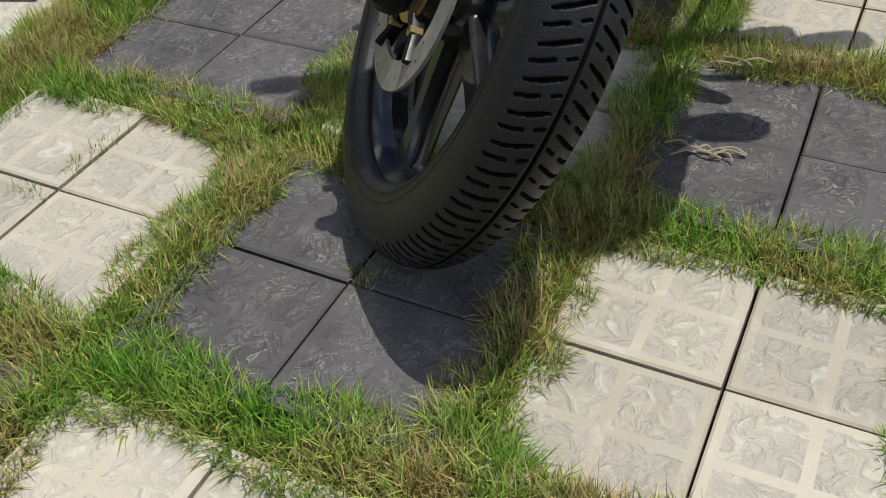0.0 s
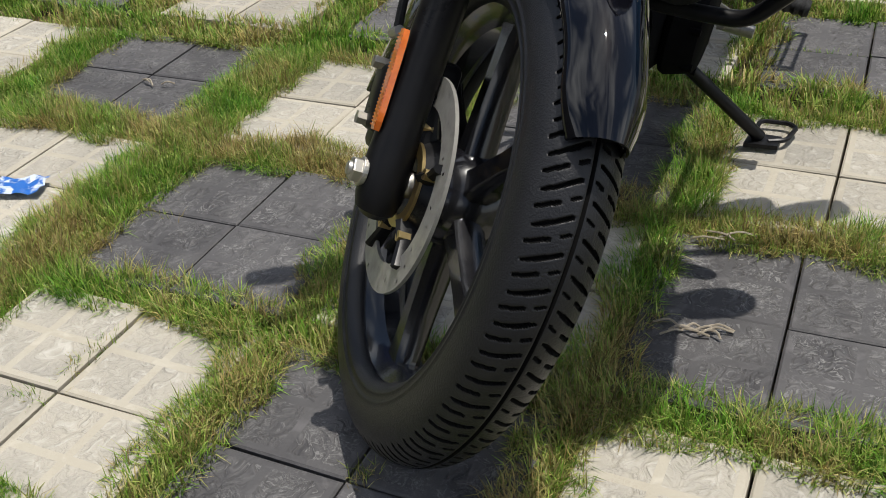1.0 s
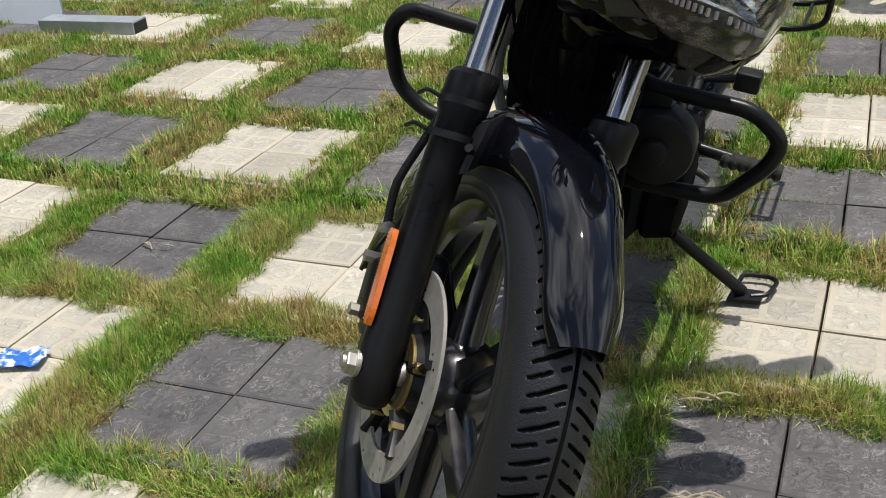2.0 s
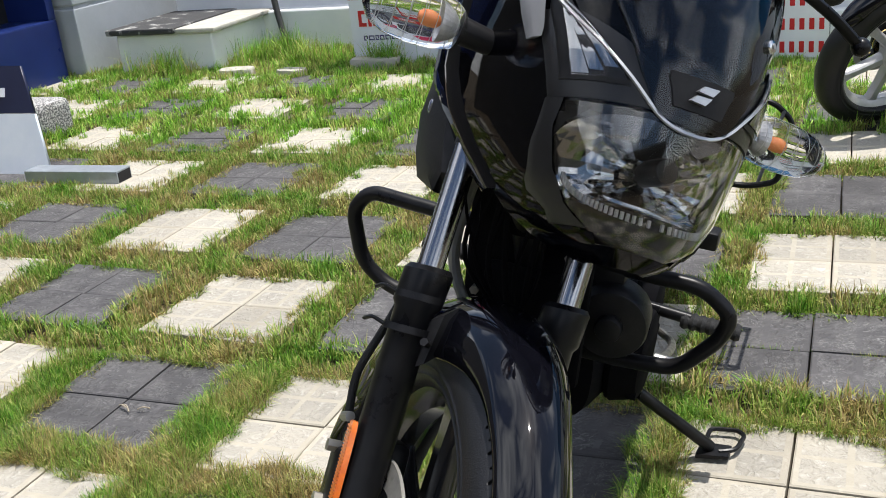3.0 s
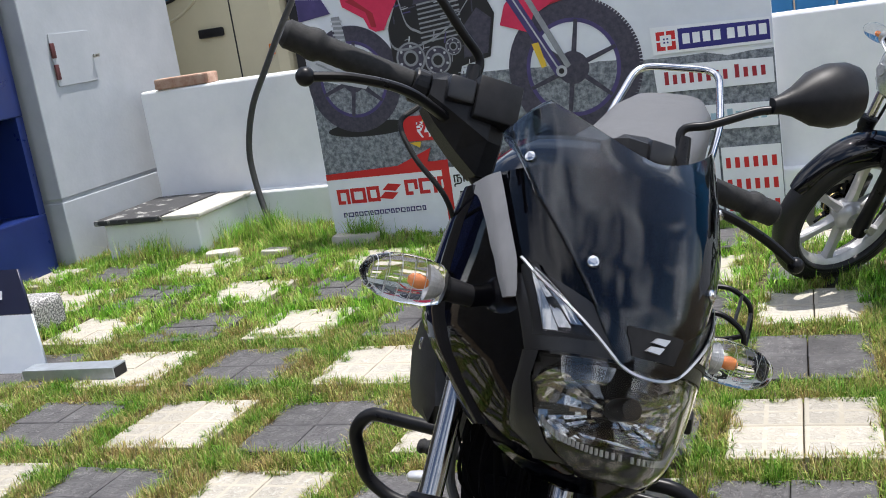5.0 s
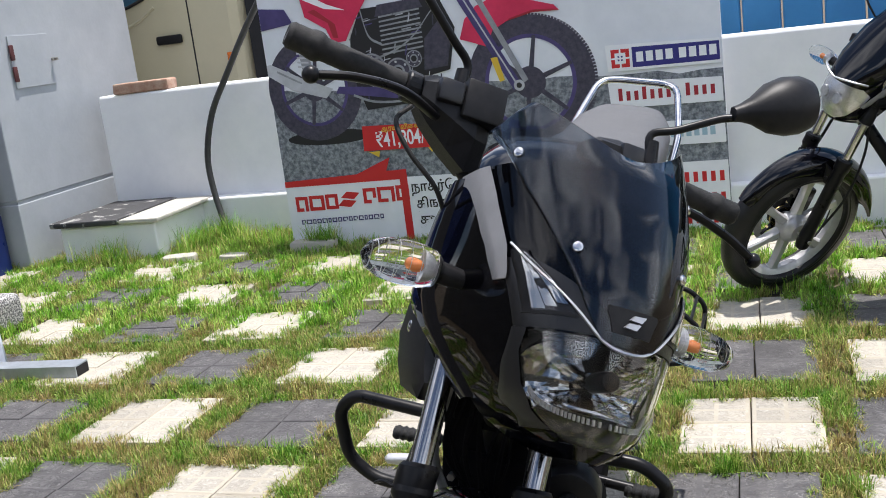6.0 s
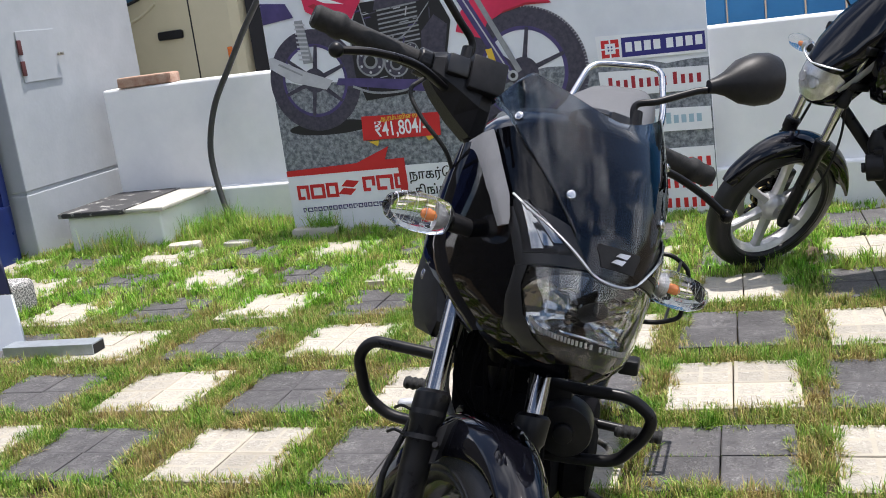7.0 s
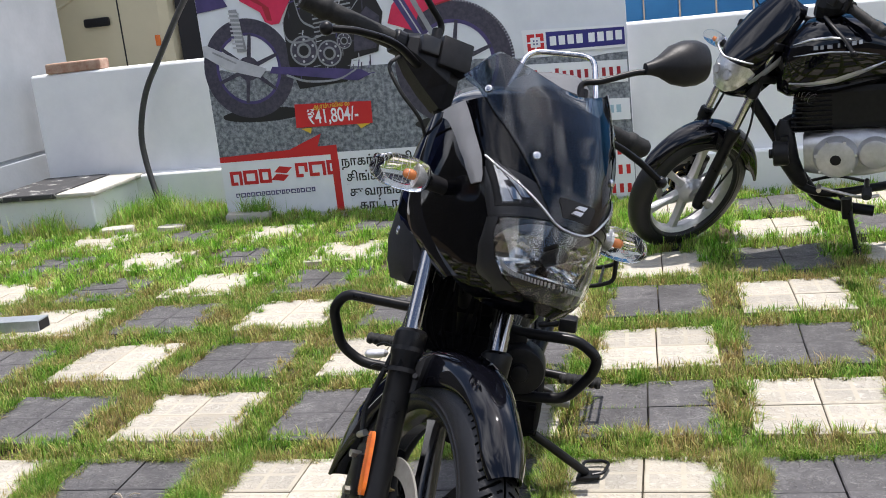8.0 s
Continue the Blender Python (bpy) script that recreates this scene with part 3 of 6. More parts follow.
        for sd in (-1, 1):
            bm = B()
            edge = lambda z: (-float(np.interp(z, (0.40, 0.433, 0.472, 0.515), (0.074, 0.100, 0.109, 0.112))), -lens_half(min(z, 0.5)) - 0.0015)
            patch(bm, (lambda z: edge(z)) if sd < 0 else (lambda z: tuple(-v for v in reversed(edge(z)))), 0.400, 0.5145, 12, 6, 0.0018)
            fp("cheek_panel", bm, M_grey_plastic, cowl, "dark grey satin cheek panel")
        for sd in (-1, 1):
            bm = B()
            strip_on_fairing(bm, [(sd * p.x, p.z) for p in spline([Vector((x, 0, z)) for x, z in ((0.128, 0.618), (0.112, 0.592), (0.090, 0.566), (0.062, 0.537), (0.040, 0.515), (0.024, 0.5055), (0.010, 0.5025), (0.0, 0.502))], 5)], 0.0017, 0.004, 0.0025)
            fp("trim_strip", bm, M_silver, cowl, "thin silver trim strip")
            tl = lambda z: float(np.interp(z, (0.535, 0.606), (0.1055, 0.1215)))
            tr_ = lambda z: float(np.interp(z, (0.535, 0.606), (0.066, 0.1195)))
            tri = lambda g: (lambda z: (-tl(z) - g, -tr_(z) + g)) if sd < 0 else (lambda z: (tr_(z) - g, tl(z) + g))
            bm = B()
            patch(bm, tri(0.004), 0.531, 0.610, 10, 6, 0.0035, thick=0.002)
            fp("pilot_frame", bm, M_black_sat, cowl)
            bm = B()
            patch(bm, tri(0.0), 0.535, 0.605, 8, 6, 0.0072, thick=0.0015)
            pl = fp("pilot_lamp", bm, M_thin_lens, cowl, "triangular clear pilot lamp")
            bm = B()
            for k in range(3):
                cut = lambda z, k=k: tuple(tri(-0.001)(z)[0] + (tri(-0.001)(z)[1] - tri(-0.001)(z)[0]) * (k + q) / 3 for q in (0.06, 0.94))
                patch(bm, cut, 0.537 + 0.004 * k, 0.603 - 0.012 * (k % 2), 3, 2, (0.0045, 0.0036, 0.0050)[k], thick=0.0008)
            fp("lamp_reflector", bm, M_reflector, pl, smooth=False)
            # side wing with a pale grey edge strip
            bm = B()
            rings = []
            for t in np.linspace(0, 1, 14):
                z = 0.43 + 0.30 * t
                w, f, b = fair(z)
                x0 = w + 0.004
                y0, y1 = b - 0.035 - 0.02 * t, b + 0.075 - 0.09 * abs(t - 0.45)
                rings.append([Vector((sd * (x0 - 0.012), y0, z)), Vector((sd * x0, (y0 * 0.7 + y1 * 0.3), z)), Vector((sd * (x0 + 0.004), (y0 + y1) / 2, z)), Vector((sd * (x0 - 0.004), y1, z)),
                              Vector((sd * (x0 - 0.007), y1, z)), Vector((sd * (x0 - 0.016), y0 + 0.01, z))])
            fp("side_wing", loft(bm, rings), M_black_gloss, cowl)
            bm = B()
            le = lambda z: float(np.interp(z, (0.555, 0.598, 0.638, 0.682, 0.735), (0.1285, 0.137, 0.144, 0.1495, 0.1525)))
            ri = lambda z: float(np.interp(z, (0.555, 0.582, 0.611, 0.634, 0.676, 0.735), (0.1275, 0.127, 0.130, 0.134, 0.141, 0.1475)))
            patch(bm, (lambda z: (-le(z), -ri(z))) if sd < 0 else (lambda z: (ri(z), le(z))), 0.572, 0.734, 24, 4, 0.005, thick=0.004)
            fp("edge_strip", bm, M_silver_strip if main else M_silver, cowl, "grey satin edge strip", angle=50)
            bm = B()
            rings = []
            for t, yf, yb in ((0, 0.030, 0.045), (0.12, 0.006, 0.125), (0.3, 0.010, 0.142), (0.55, 0.016, 0.150), (0.8, 0.030, 0.135), (1.0, 0.050, 0.120)):
                z = 0.424 + 0.186 * t
                xo = 0.130 + 0.010 * math.sin(t * 3.0)
                rings.append([Vector((sd * (xo - 0.02), yf, z)), Vector((sd * xo, yf + 0.02, z)), Vector((sd * (xo + 0.006), (yf + yb) / 2, z)), Vector((sd * xo, yb, z)), Vector((sd * (xo - 0.006), yb, z)), Vector((sd * (xo - 0.022), yf + 0.01, z))])
            flap = fp("side_flap", loft(bm, rings), M_black_sat, cowl, "black lower side flap")
            bm = B()
            cyl(bm, (sd * 0.130, 0.095, 0.530), (sd * 0.146, 0.095, 0.530), 0.0095, 16, bevel=0.003)
            fp("screw", bm, M_chrome, cowl, "bright screw")
        # windscreen
        def shield_z(x):
            q = abs(x)
            top = 0.760 + 0.070 * min(1.0, q / 0.116) ** 1.6 if q < 0.116 else 0.830 - 0.034 * ((q - 0.116) / 0.029) ** 1.6
            return float(np.interp(q, (0.0, 0.036, 0.058, 0.096, 0.123, 0.143, 0.146), (0.507, 0.511, 0.548, 0.628, 0.692, 0.775, 0.785))), top

        bm = B()
        cols = [0.145 * (-1 + 2 * k / 40) for k in range(41)]
        skins = []
        for out in (0.0065, 0.0030):
            skins.append([[bm.verts.new(fpoint(x, z0 + (z1 - z0) * i / 20, out)) for i in range(21)] for x in cols for z0, z1 in (shield_z(x),)])
            g_ = skins[-1]
            for r, q in zip(g_, g_[1:]):
                for i in range(20):
                    bm.faces.new((r[i], r[i + 1], q[i + 1], q[i]))
        so, si = skins
        for seq_a, seq_b in ((so[0], si[0]), (so[-1], si[-1]), ([r[0] for r in so], [r[0] for r in si]), ([r[-1] for r in so], [r[-1] for r in si])):
            for i in range(len(seq_a) - 1):
                bm.faces.new((seq_a[i], seq_a[i + 1], seq_b[i + 1], seq_b[i]))
        screen = fp("windscreen", bm, M_smoke, lab="smoked dark windscreen", angle=60)
        for x, z in ((-0.075, 0.615), (0.075, 0.615), (-0.132, 0.745), (0.132, 0.745)):
            p = fpoint(x, z, 0.008)
            nrm = Vector((x * 6.0, -1.0, 0.15)).normalized()
            bm = B()
            cyl(bm, p - nrm * 0.004, p + nrm * 0.0035, 0.0068, 16, bevel=0.002)
            cyl(bm, p + nrm * 0.0034, p + nrm * 0.0045, 0.003, 6)
            fp("screw", bm, M_chrome, screen, "bright screw")
        bm = B()
        patch(bm, lambda z: (-0.028 - (z - 0.53) * 0.3 if z < 0.545 else -0.034, 0.028 + (z - 0.53) * 0.3 if z < 0.545 else 0.034), 0.522, 0.553, 4, 8, 0.0085)
        badge = fp("badge", bm, M_black_sat, lab="small black badge with a silver emblem shape")
        bm = B()
        for k in (-1, 1):
            q = fpoint(0.003 * k, 0.538 + 0.005 * k, 0.0122)
            plate(bm, [(q.x - 0.011, q.z - 0.003), (q.x + 0.005, q.z - 0.004), (q.x + 0.011, q.z + 0.004), (q.x - 0.005, q.z + 0.003)], "y", q.y - 0.002, q.y + 0.003)
        fp("emblem", bm, M_silver, badge, smooth=False)
        # inner dark housing behind the screen, with the instrument pod
        bm = B()
        rings = []
        for z, k in ((0.56, 0.80), (0.64, 0.82), (0.70, 0.80), (0.735, 0.70), (0.742, 0.3)):
            w, f, b = fair(z)
            rings.append([Vector((w * k * math.sin(a), (b + 0.02) + (f * 0.80 - b) * 0.95 * math.cos(a) if math.cos(a) > 0 else b + 0.02 - 0.02 * math.cos(a), z)) for a in np.linspace(0, 2 * math.pi, 25)[:-1]])
        fp("instrument_pod", loft(bm, rings), M_pod)

    def headlamp_mask():
        """The smaller mask of the second machine: lamp below, tall dark screen above, silver side blades."""
        secs = ((0.445, 0.028, -0.066, 0.0), (0.462, 0.062, -0.092, 0.02), (0.50, 0.086, -0.110, 0.04), (0.55, 0.100, -0.116, 0.06), (0.60, 0.106, -0.108, 0.08), (0.65, 0.102, -0.085, 0.10), (0.70, 0.092, -0.055, 0.11))

        def at(z, ang, out=0.0):
            w, f, b = (float(np.interp(z, [q[0] for q in secs], [q[i] for q in secs])) for i in (1, 2, 3))
            sn, cs = math.sin(radians(ang)), math.cos(radians(ang))
            return Vector(((w + out) * math.copysign(abs(sn) ** 0.85, sn), b + (f - out - b) * abs(cs) ** 0.75, z))

        def skin(bm, zs, span, out, thick=0.003):
            for o in (out, out - thick):
                rows = [[bm.verts.new(at(z, lo + (hi - lo) * k / 24, o)) for k in range(25)] for z in zs for lo, hi in (span(z),)]
                for r, q in zip(rows, rows[1:]):
                    for k in range(24):
                        bm.faces.new((r[k], r[k + 1], q[k + 1], q[k]))
                if o == out:
                    first = rows
            for p, q in ((first[0], rows[0]), (first[-1], rows[-1]), ([r[0] for r in first], [r[0] for r in rows]), ([r[-1] for r in first], [r[-1] for r in rows])):
                for k in range(len(p) - 1):
                    bm.faces.new((p[k], p[k + 1], q[k + 1], q[k]))
            return bm

        zs = list(np.linspace(0.445, 0.70, 18))
        shell = fp("headlamp_cowl", skin(B(), zs, lambda z: (-90, 90), 0.0, 0.012), M_black_gloss, lab="glossy black headlamp mask")
        edge = lambda z: float(np.interp(z, (0.466, 0.485, 0.53, 0.575, 0.597), (26, 46, 58, 62, 40)))
        lz = list(np.linspace(0.466, 0.597, 14))
        lens = fp("headlamp_lens", skin(B(), lz, lambda z: (-edge(z), edge(z)), 0.0075, 0.0015), M_thin_lens, shell, "clear headlamp lens over a silvered reflector")
        bm = skin(B(), lz, lambda z: (-edge(z) * 0.97, edge(z) * 0.97), 0.003, 0.001)
        fp("lamp_reflector", bm, M_facet, lens, smooth=False)
        for x in (-0.03, 0.03):
            fp("lamp_bowl", cyl(B(), (x, -0.112, 0.535), (x, -0.120, 0.535), 0.022, 24, r2=0.018), M_lamp_inner, lens)
        # screen
        bm = B()
        skins = []
        for o in (0.0, -0.003):
            rows = []
            for i in range(13):
                t = i / 12
                w = float(np.interp(t, (0, 0.25, 0.6, 0.9, 1.0), (0.080, 0.106, 0.112, 0.092, 0.070)))
                f, b_ = -0.128 + 0.135 * t + 0.03 * t * t, -0.045 + 0.14 * t
                rows.append([bm.verts.new(((w + o) * math.sin(radians(a_)), b_ + (f - o - b_) * max(0.0, math.cos(radians(a_))) ** 0.8, 0.592 + 0.285 * t - 0.02 * math.sin(radians(a_)) ** 2 * t)) for a_ in np.linspace(-88, 88, 25)])
            for r, q in zip(rows, rows[1:]):
                for k in range(24):
                    bm.faces.new((r[k], r[k + 1], q[k + 1], q[k]))
            skins.append(rows)
        so, si = skins
        for p, q in ((so[0], si[0]), (so[-1], si[-1]), ([r[0] for r in so], [r[0] for r in si]), ([r[-1] for r in so], [r[-1] for r in si])):
            for k in range(len(p) - 1):
                bm.faces.new((p[k], p[k + 1], q[k + 1], q[k]))
        fp("windscreen", bm, M_black_gloss, shell, "tall dark tinted screen", angle=60)
        bm = B()
        tube(bm, [Vector((0.106 * math.sin(radians(a_)), -0.045 - 0.096 * max(0.0, math.cos(radians(a_))) ** 0.8, 0.600 + 0.02 * abs(math.sin(radians(a_))))) for a_ in np.linspace(-70, 70, 25)], 0.0035, 8)
        fp("trim_strip", bm, M_silver, shell, "thin silver trim strip")
        for sd in (-1, 1):
            bm = B()
            rings = []
            for t in np.linspace(0, 1, 9):
                p = Vector((sd * (0.092 + 0.028 * math.sin(t * 2.4)), -0.055 + 0.125 * t, 0.535 + 0.20 * t))
                wd = 0.004 + 0.012 * math.sin(math.pi * min(1.0, 0.15 + 0.8 * t))
                rings.append([p + Vector((0, -wd, wd * 0.4)), p + Vector((sd * 0.004, 0, 0)), p + Vector((0, wd, -wd * 0.4)), p + Vector((-sd * 0.006, 0, 0))])
            fp("side_blade", loft(bm, rings), M_silver, shell, "silver side blade")

    if main:
        full_fairing()
    else:
        headlamp_mask()
    # indicators
    for sd in (-1, 1):
        bm = B()
        cyl(bm, (sd * 0.130, -0.075, 0.578), (sd * 0.185, -0.078, 0.580), 0.013, 16, r2=0.016)
        stalk = fp("indicator", bm, M_black_sat, lab="turn indicator with clear lens and amber bulb")
        bm = B()
        ts = [0, 0.08, 0.25, 0.5, 0.75, 0.92, 1.0]
        rd = [0.022, 0.030, 0.035, 0.036, 0.032, 0.021, 0.004]
        tube(bm, [(sd * (0.180 + 0.108 * t), -0.080 - 0.004 * t, 0.581 - 0.006 * t) for t in ts], 0.03, 24, rads=rd, flat=0.82)
        lens_part = fp("lens", bm, M_thin_lens, stalk, "clear ribbed lens")
        bm = B()
        for t, rr in ((0.10, 0.0305), (0.32, 0.0352), (0.46, 0.0358), (0.60, 0.0345), (0.74, 0.0318), (0.86, 0.0255)):
            c = Vector((sd * (0.180 + 0.108 * t), -0.080 - 0.004 * t, 0.581 - 0.006 * t))
            tube(bm, [c + Vector((0, rr * 0.985 * math.cos(a), rr * 0.985 * 0.82 * math.sin(a))) for a in np.linspace(0, 2 * math.pi, 25)], 0.00045, 5)
        fp("rib", bm, M_facet, lens_part)
        bm = B()
        lathe(bm, [(0.186, 0.004), (0.189, 0.008), (0.194, 0.012), (0.202, 0.0155), (0.206, 0.0165), (0.205, 0.0145), (0.198, 0.011), (0.191, 0.005)], "x", 20, close=True, off=(0, -0.081, 0.580))
        if sd < 0:
            bm.transform(Matrix.Diagonal((-1, 1, 1, 1)))
        fp("reflector", bm, M_lamp_inner, stalk, smooth=False)
        bm = B()
        tube(bm, [(sd * (0.206 + 0.024 * t), -0.088, 0.578) for t in (0, 0.15, 0.5, 0.85, 1)], 0.01, 12, rads=[0.003, 0.0062, 0.0075, 0.0062, 0.003])
        fp("bulb", bm, M_bulb, stalk, "amber bulb")
    # handlebar, grips, switch boxes, levers, mirrors
    ends = {-1: (Vector((-0.385, 0.060, 0.885)), Vector((-0.195, 0.060, 0.871))), 1: (Vector((0.406, 0.060, 0.848)), Vector((0.225, 0.060, 0.862)))}
    bm = B()
    tube(bm, bend([ends[-1][0], ends[-1][1] + Vector((0.06, 0, -0.006)), (-0.07, 0.06, 0.745), (0.10, 0.06, 0.745), ends[1][1] + Vector((-0.05, 0, -0.004)), ends[1][0]], 0.045), 0.011, 16)
    bar = fp("handlebar", bm, M_black_matt)
    for sd in (-1, 1):
        a, b_ = ends[sd]
        d = b_ - a
        bm = B()
        n = 30
        tube(bm, [a + d * (i / n) for i in range(n + 1)], 0.0180, 20, rads=[(0.0178 if i not in (0, n) else 0.014) + (0.0004 if i % 2 else 0) + (0.0045 if i in (6, 7, 8) else 0) + (0.002 if i < 6 else 0) for i in range(n + 1)])
        fp("grip", bm, M_foam, bar, "black ribbed rubber grip")
        inw = d.normalized()
        bm = B()
        cyl(bm, b_ - inw * 0.004, b_ + inw * 0.020, 0.0245, 20, bevel=0.004)
        rings = []
        for t, up, dn, fr, bk in ((0.0, 0.018, -0.030, -0.030, 0.026), (0.15, 0.024, -0.050, -0.042, 0.032), (0.45, 0.024, -0.078, -0.048, 0.034), (0.75, 0.016, -0.100, -0.046, 0.030), (0.95, -0.004, -0.094, -0.034, 0.024), (1.0, -0.02, -0.08, -0.022, 0.016)):
            c = b_ + inw * (0.018 + 0.118 * t)
            rings.append([c + Vector((0, fr, up * 0.3)), c + Vector((0, fr * 0.6, up)), c + Vector((0, bk * 0.6, up)), c + Vector((0, bk, up * 0.3)), c + Vector((0, bk, dn * 0.6)), c + Vector((0, bk * 0.4, dn)), c + Vector((0, fr * 0.5, dn)), c + Vector((0, fr, dn * 0.55))])
        fp("switch_box", loft(bm, rings), M_black_sat, bar, smooth=False)
        bm = B()
        c = b_ + inw * 0.055
        box(bm, c.x - 0.020, c.x + 0.020, c.y - 0.056, c.y - 0.030, c.z - 0.020, c.z + 0.016, 0.005)
        fp("switch", bm, M_grey_plastic, bar)
        tip = Vector((-0.353, -0.030, 0.802)) if sd < 0 else Vector((0.392, -0.025, 0.752))
        root = b_ + inw * 0.045 + (Vector((0, -0.030, -0.040)) if sd < 0 else Vector((0, -0.050, -0.066)))
        bm = B()
        tube(bm, spline([root, root * 0.66 + tip * 0.34 + Vector((0, -0.022, 0.012)), root * 0.3 + tip * 0.7 + Vector((0, -0.012, 0.012)), tip]), 0.0092, 12, flat=0.7)
        bmesh.ops.create_uvsphere(bm, u_segments=14, v_segments=10, radius=0.0125, matrix=Matrix.Translation(tip))
        fp("lever", bm, M_black_matt, bar, "black ball-ended lever")
        foot = b_ + inw * (0.075 if sd < 0 else 0.005) + Vector((0, -0.02, 0.015))
        neck = Vector((0.324, -0.012, 0.975)) if sd > 0 else Vector((-0.235, -0.012, 1.000))
        bm = B()
        cyl(bm, foot + Vector((0, 0, -0.03)), foot + Vector((0, 0, 0.035)), 0.0135, 14, r2=0.010)
        tube(bm, spline([foot, foot + Vector((-sd * 0.006, 0.0, 0.045)), foot * 0.62 + neck * 0.38 + Vector((-sd * 0.012, 0, 0.022)), neck * 0.8 + foot * 0.2 + Vector((0, 0, 0.012)), neck]), 0.0066, 12)
        stem = fp("mirror_stem", bm, M_black_matt, bar)
        bm = B()
        rings = []
        for t, rx, rz in ((0, 0.012, 0.012), (0.1, 0.015, 0.015), (0.22, 0.022, 0.022), (0.4, 0.036, 0.040), (0.6, 0.040, 0.048), (0.8, 0.038, 0.047), (0.93, 0.030, 0.040), (1.0, 0.014, 0.022)):
            c = neck + Vector((sd * 0.138 * t, -0.020 * t, 0.006 + 0.072 * t - 0.012 * t * t))
            rings.append([c + Vector((0.25 * sd * -rz * math.sin(q), -rx * math.cos(q) if math.cos(q) > 0 else -rx * 0.35 * math.cos(q), rz * math.sin(q))) for q in np.linspace(0, 2 * math.pi, 25)[:-1]])
        fp("mirror", loft(bm, rings), M_black_sat, stem, "black plastic mirror housing")
    bm = B()
    box(bm, -0.120, -0.055, 0.000, 0.055, 0.832, 0.893, 0.004)
    fp("brake_reservoir", bm, M_black_sat, bar)
    for pts in ([(-0.19, 0.03, 0.83), (-0.215, 0.0, 0.79), (-0.188, -0.01, 0.748), (-0.135, 0.0, 0.712), (-0.09, 0.04, 0.67)],
                [(0.20, 0.03, 0.80), (0.21, 0.0, 0.74), (0.12, 0.03, 0.62)]):
        bm = B()
        tube(bm, spline(pts), 0.0036, 8)
        fp("control_cable", bm, M_foam, bar)
    # ---- frame-fixed parts (bike axes) ----
    P = lambda name, bm, material, parent=bike, lab="", smooth=True, angle=35: part(name, bm, material, parent, lab, smooth, angle=angle)
    wheel(bike, R, 0.050, pose(0, 1.27, 0.005), rim_mat, fine=False, disc=False)
    bm = B()
    rings = []
    for y, w, z0, z1 in ((0.33, 0.05, 0.42, 0.56), (0.37, 0.10, 0.40, 0.63), (0.45, 0.135, 0.40, 0.685), (0.55, 0.145, 0.41, 0.70), (0.66, 0.125, 0.43, 0.675), (0.76, 0.085, 0.44, 0.62), (0.80, 0.06, 0.46, 0.58)):
        rings.append([Vector((w * math.copysign(abs(math.sin(a)) ** 0.7, math.sin(a)), y, (z0 + z1) / 2 - (z1 - z0) / 2 * math.copysign(abs(math.cos(a)) ** 0.8, math.cos(a)))) for a in np.linspace(0, 2 * math.pi, 29)[:-1]])
    tank = P("fuel_tank", loft(bm, rings), M_black_gloss, lab="glossy black fuel tank")
    bm = B()
    rings = []
    for y, w, z0, z1 in ((0.74, 0.05, 0.50, 0.60), (0.80, 0.085, 0.48, 0.60), (0.95, 0.125, 0.48, 0.595), (1.10, 0.13, 0.50, 0.62), (1.25, 0.125, 0.50, 0.615), (1.42, 0.115, 0.52, 0.635), (1.52, 0.09, 0.54, 0.640), (1.55, 0.05, 0.56, 0.625)):
        rings.append([Vector((w * math.copysign(abs(math.sin(a)) ** 0.6, math.sin(a)), y, (z0 + z1) / 2 - (z1 - z0) / 2 * math.copysign(abs(math.cos(a)) ** 0.5, math.cos(a)))) for a in np.linspace(0, 2 * math.pi, 25)[:-1]])
    P("seat", loft(bm, rings), M_seat, lab="dark grey vinyl seat")
    bm = B()
    tube(bm, bend([(-0.125, 1.22, 0.48), (-0.130, 1.48, 0.58), (-0.098, 1.66, 0.685), (0.098, 1.66, 0.685), (0.130, 1.48, 0.58), (0.125, 1.22, 0.48)], 0.05), 0.0088, 14)
    P("grab_rail", bm, M_chrome, lab="chromed grab rail")
    bm = B()
    rings = []
    for y, w, z0, z1 in ((1.00, 0.10, 0.36, 0.48), (1.2, 0.12, 0.40, 0.53), (1.45, 0.10, 0.50, 0.58), (1.62, 0.06, 0.56, 0.61)):
        rings.append([Vector((w * math.sin(a), y, (z0 + z1) / 2 - (z1 - z0) / 2 * math.cos(a))) for a in np.linspace(0, 2 * math.pi, 21)[:-1]])
    P("tail_cowl", loft(bm, rings), M_black_gloss)
    bm = B()
    tube(bm, bend([(0, 0.21, 0.50), (0, 0.42, 0.10), (0, 0.52, -0.08), (0, 0.72, -0.12)], 0.08), 0.022, 16)
    P("down_tube", bm, M_black_matt)
    bm = B()
    tube(bm, bend([(0, 0.20, 0.54), (0, 0.55, 0.43), (0, 0.95, 0.44), (0, 1.45, 0.52)], 0.08), 0.02, 14)
    P("top_tube", bm, M_black_matt)
    for sd in (-1, 1):
        bm = B()
        tube(bm, [(sd * 0.09, 0.80, 0.0), (sd * 0.10, 1.30, 0.02)], 0.016, 12)
        P("swing_arm", bm, M_black_matt)
    # main engine takes the dullest black: the tank's shade put into its colour
    eng = M_pod if main else M_alloy
    bm = B()
    rings = []
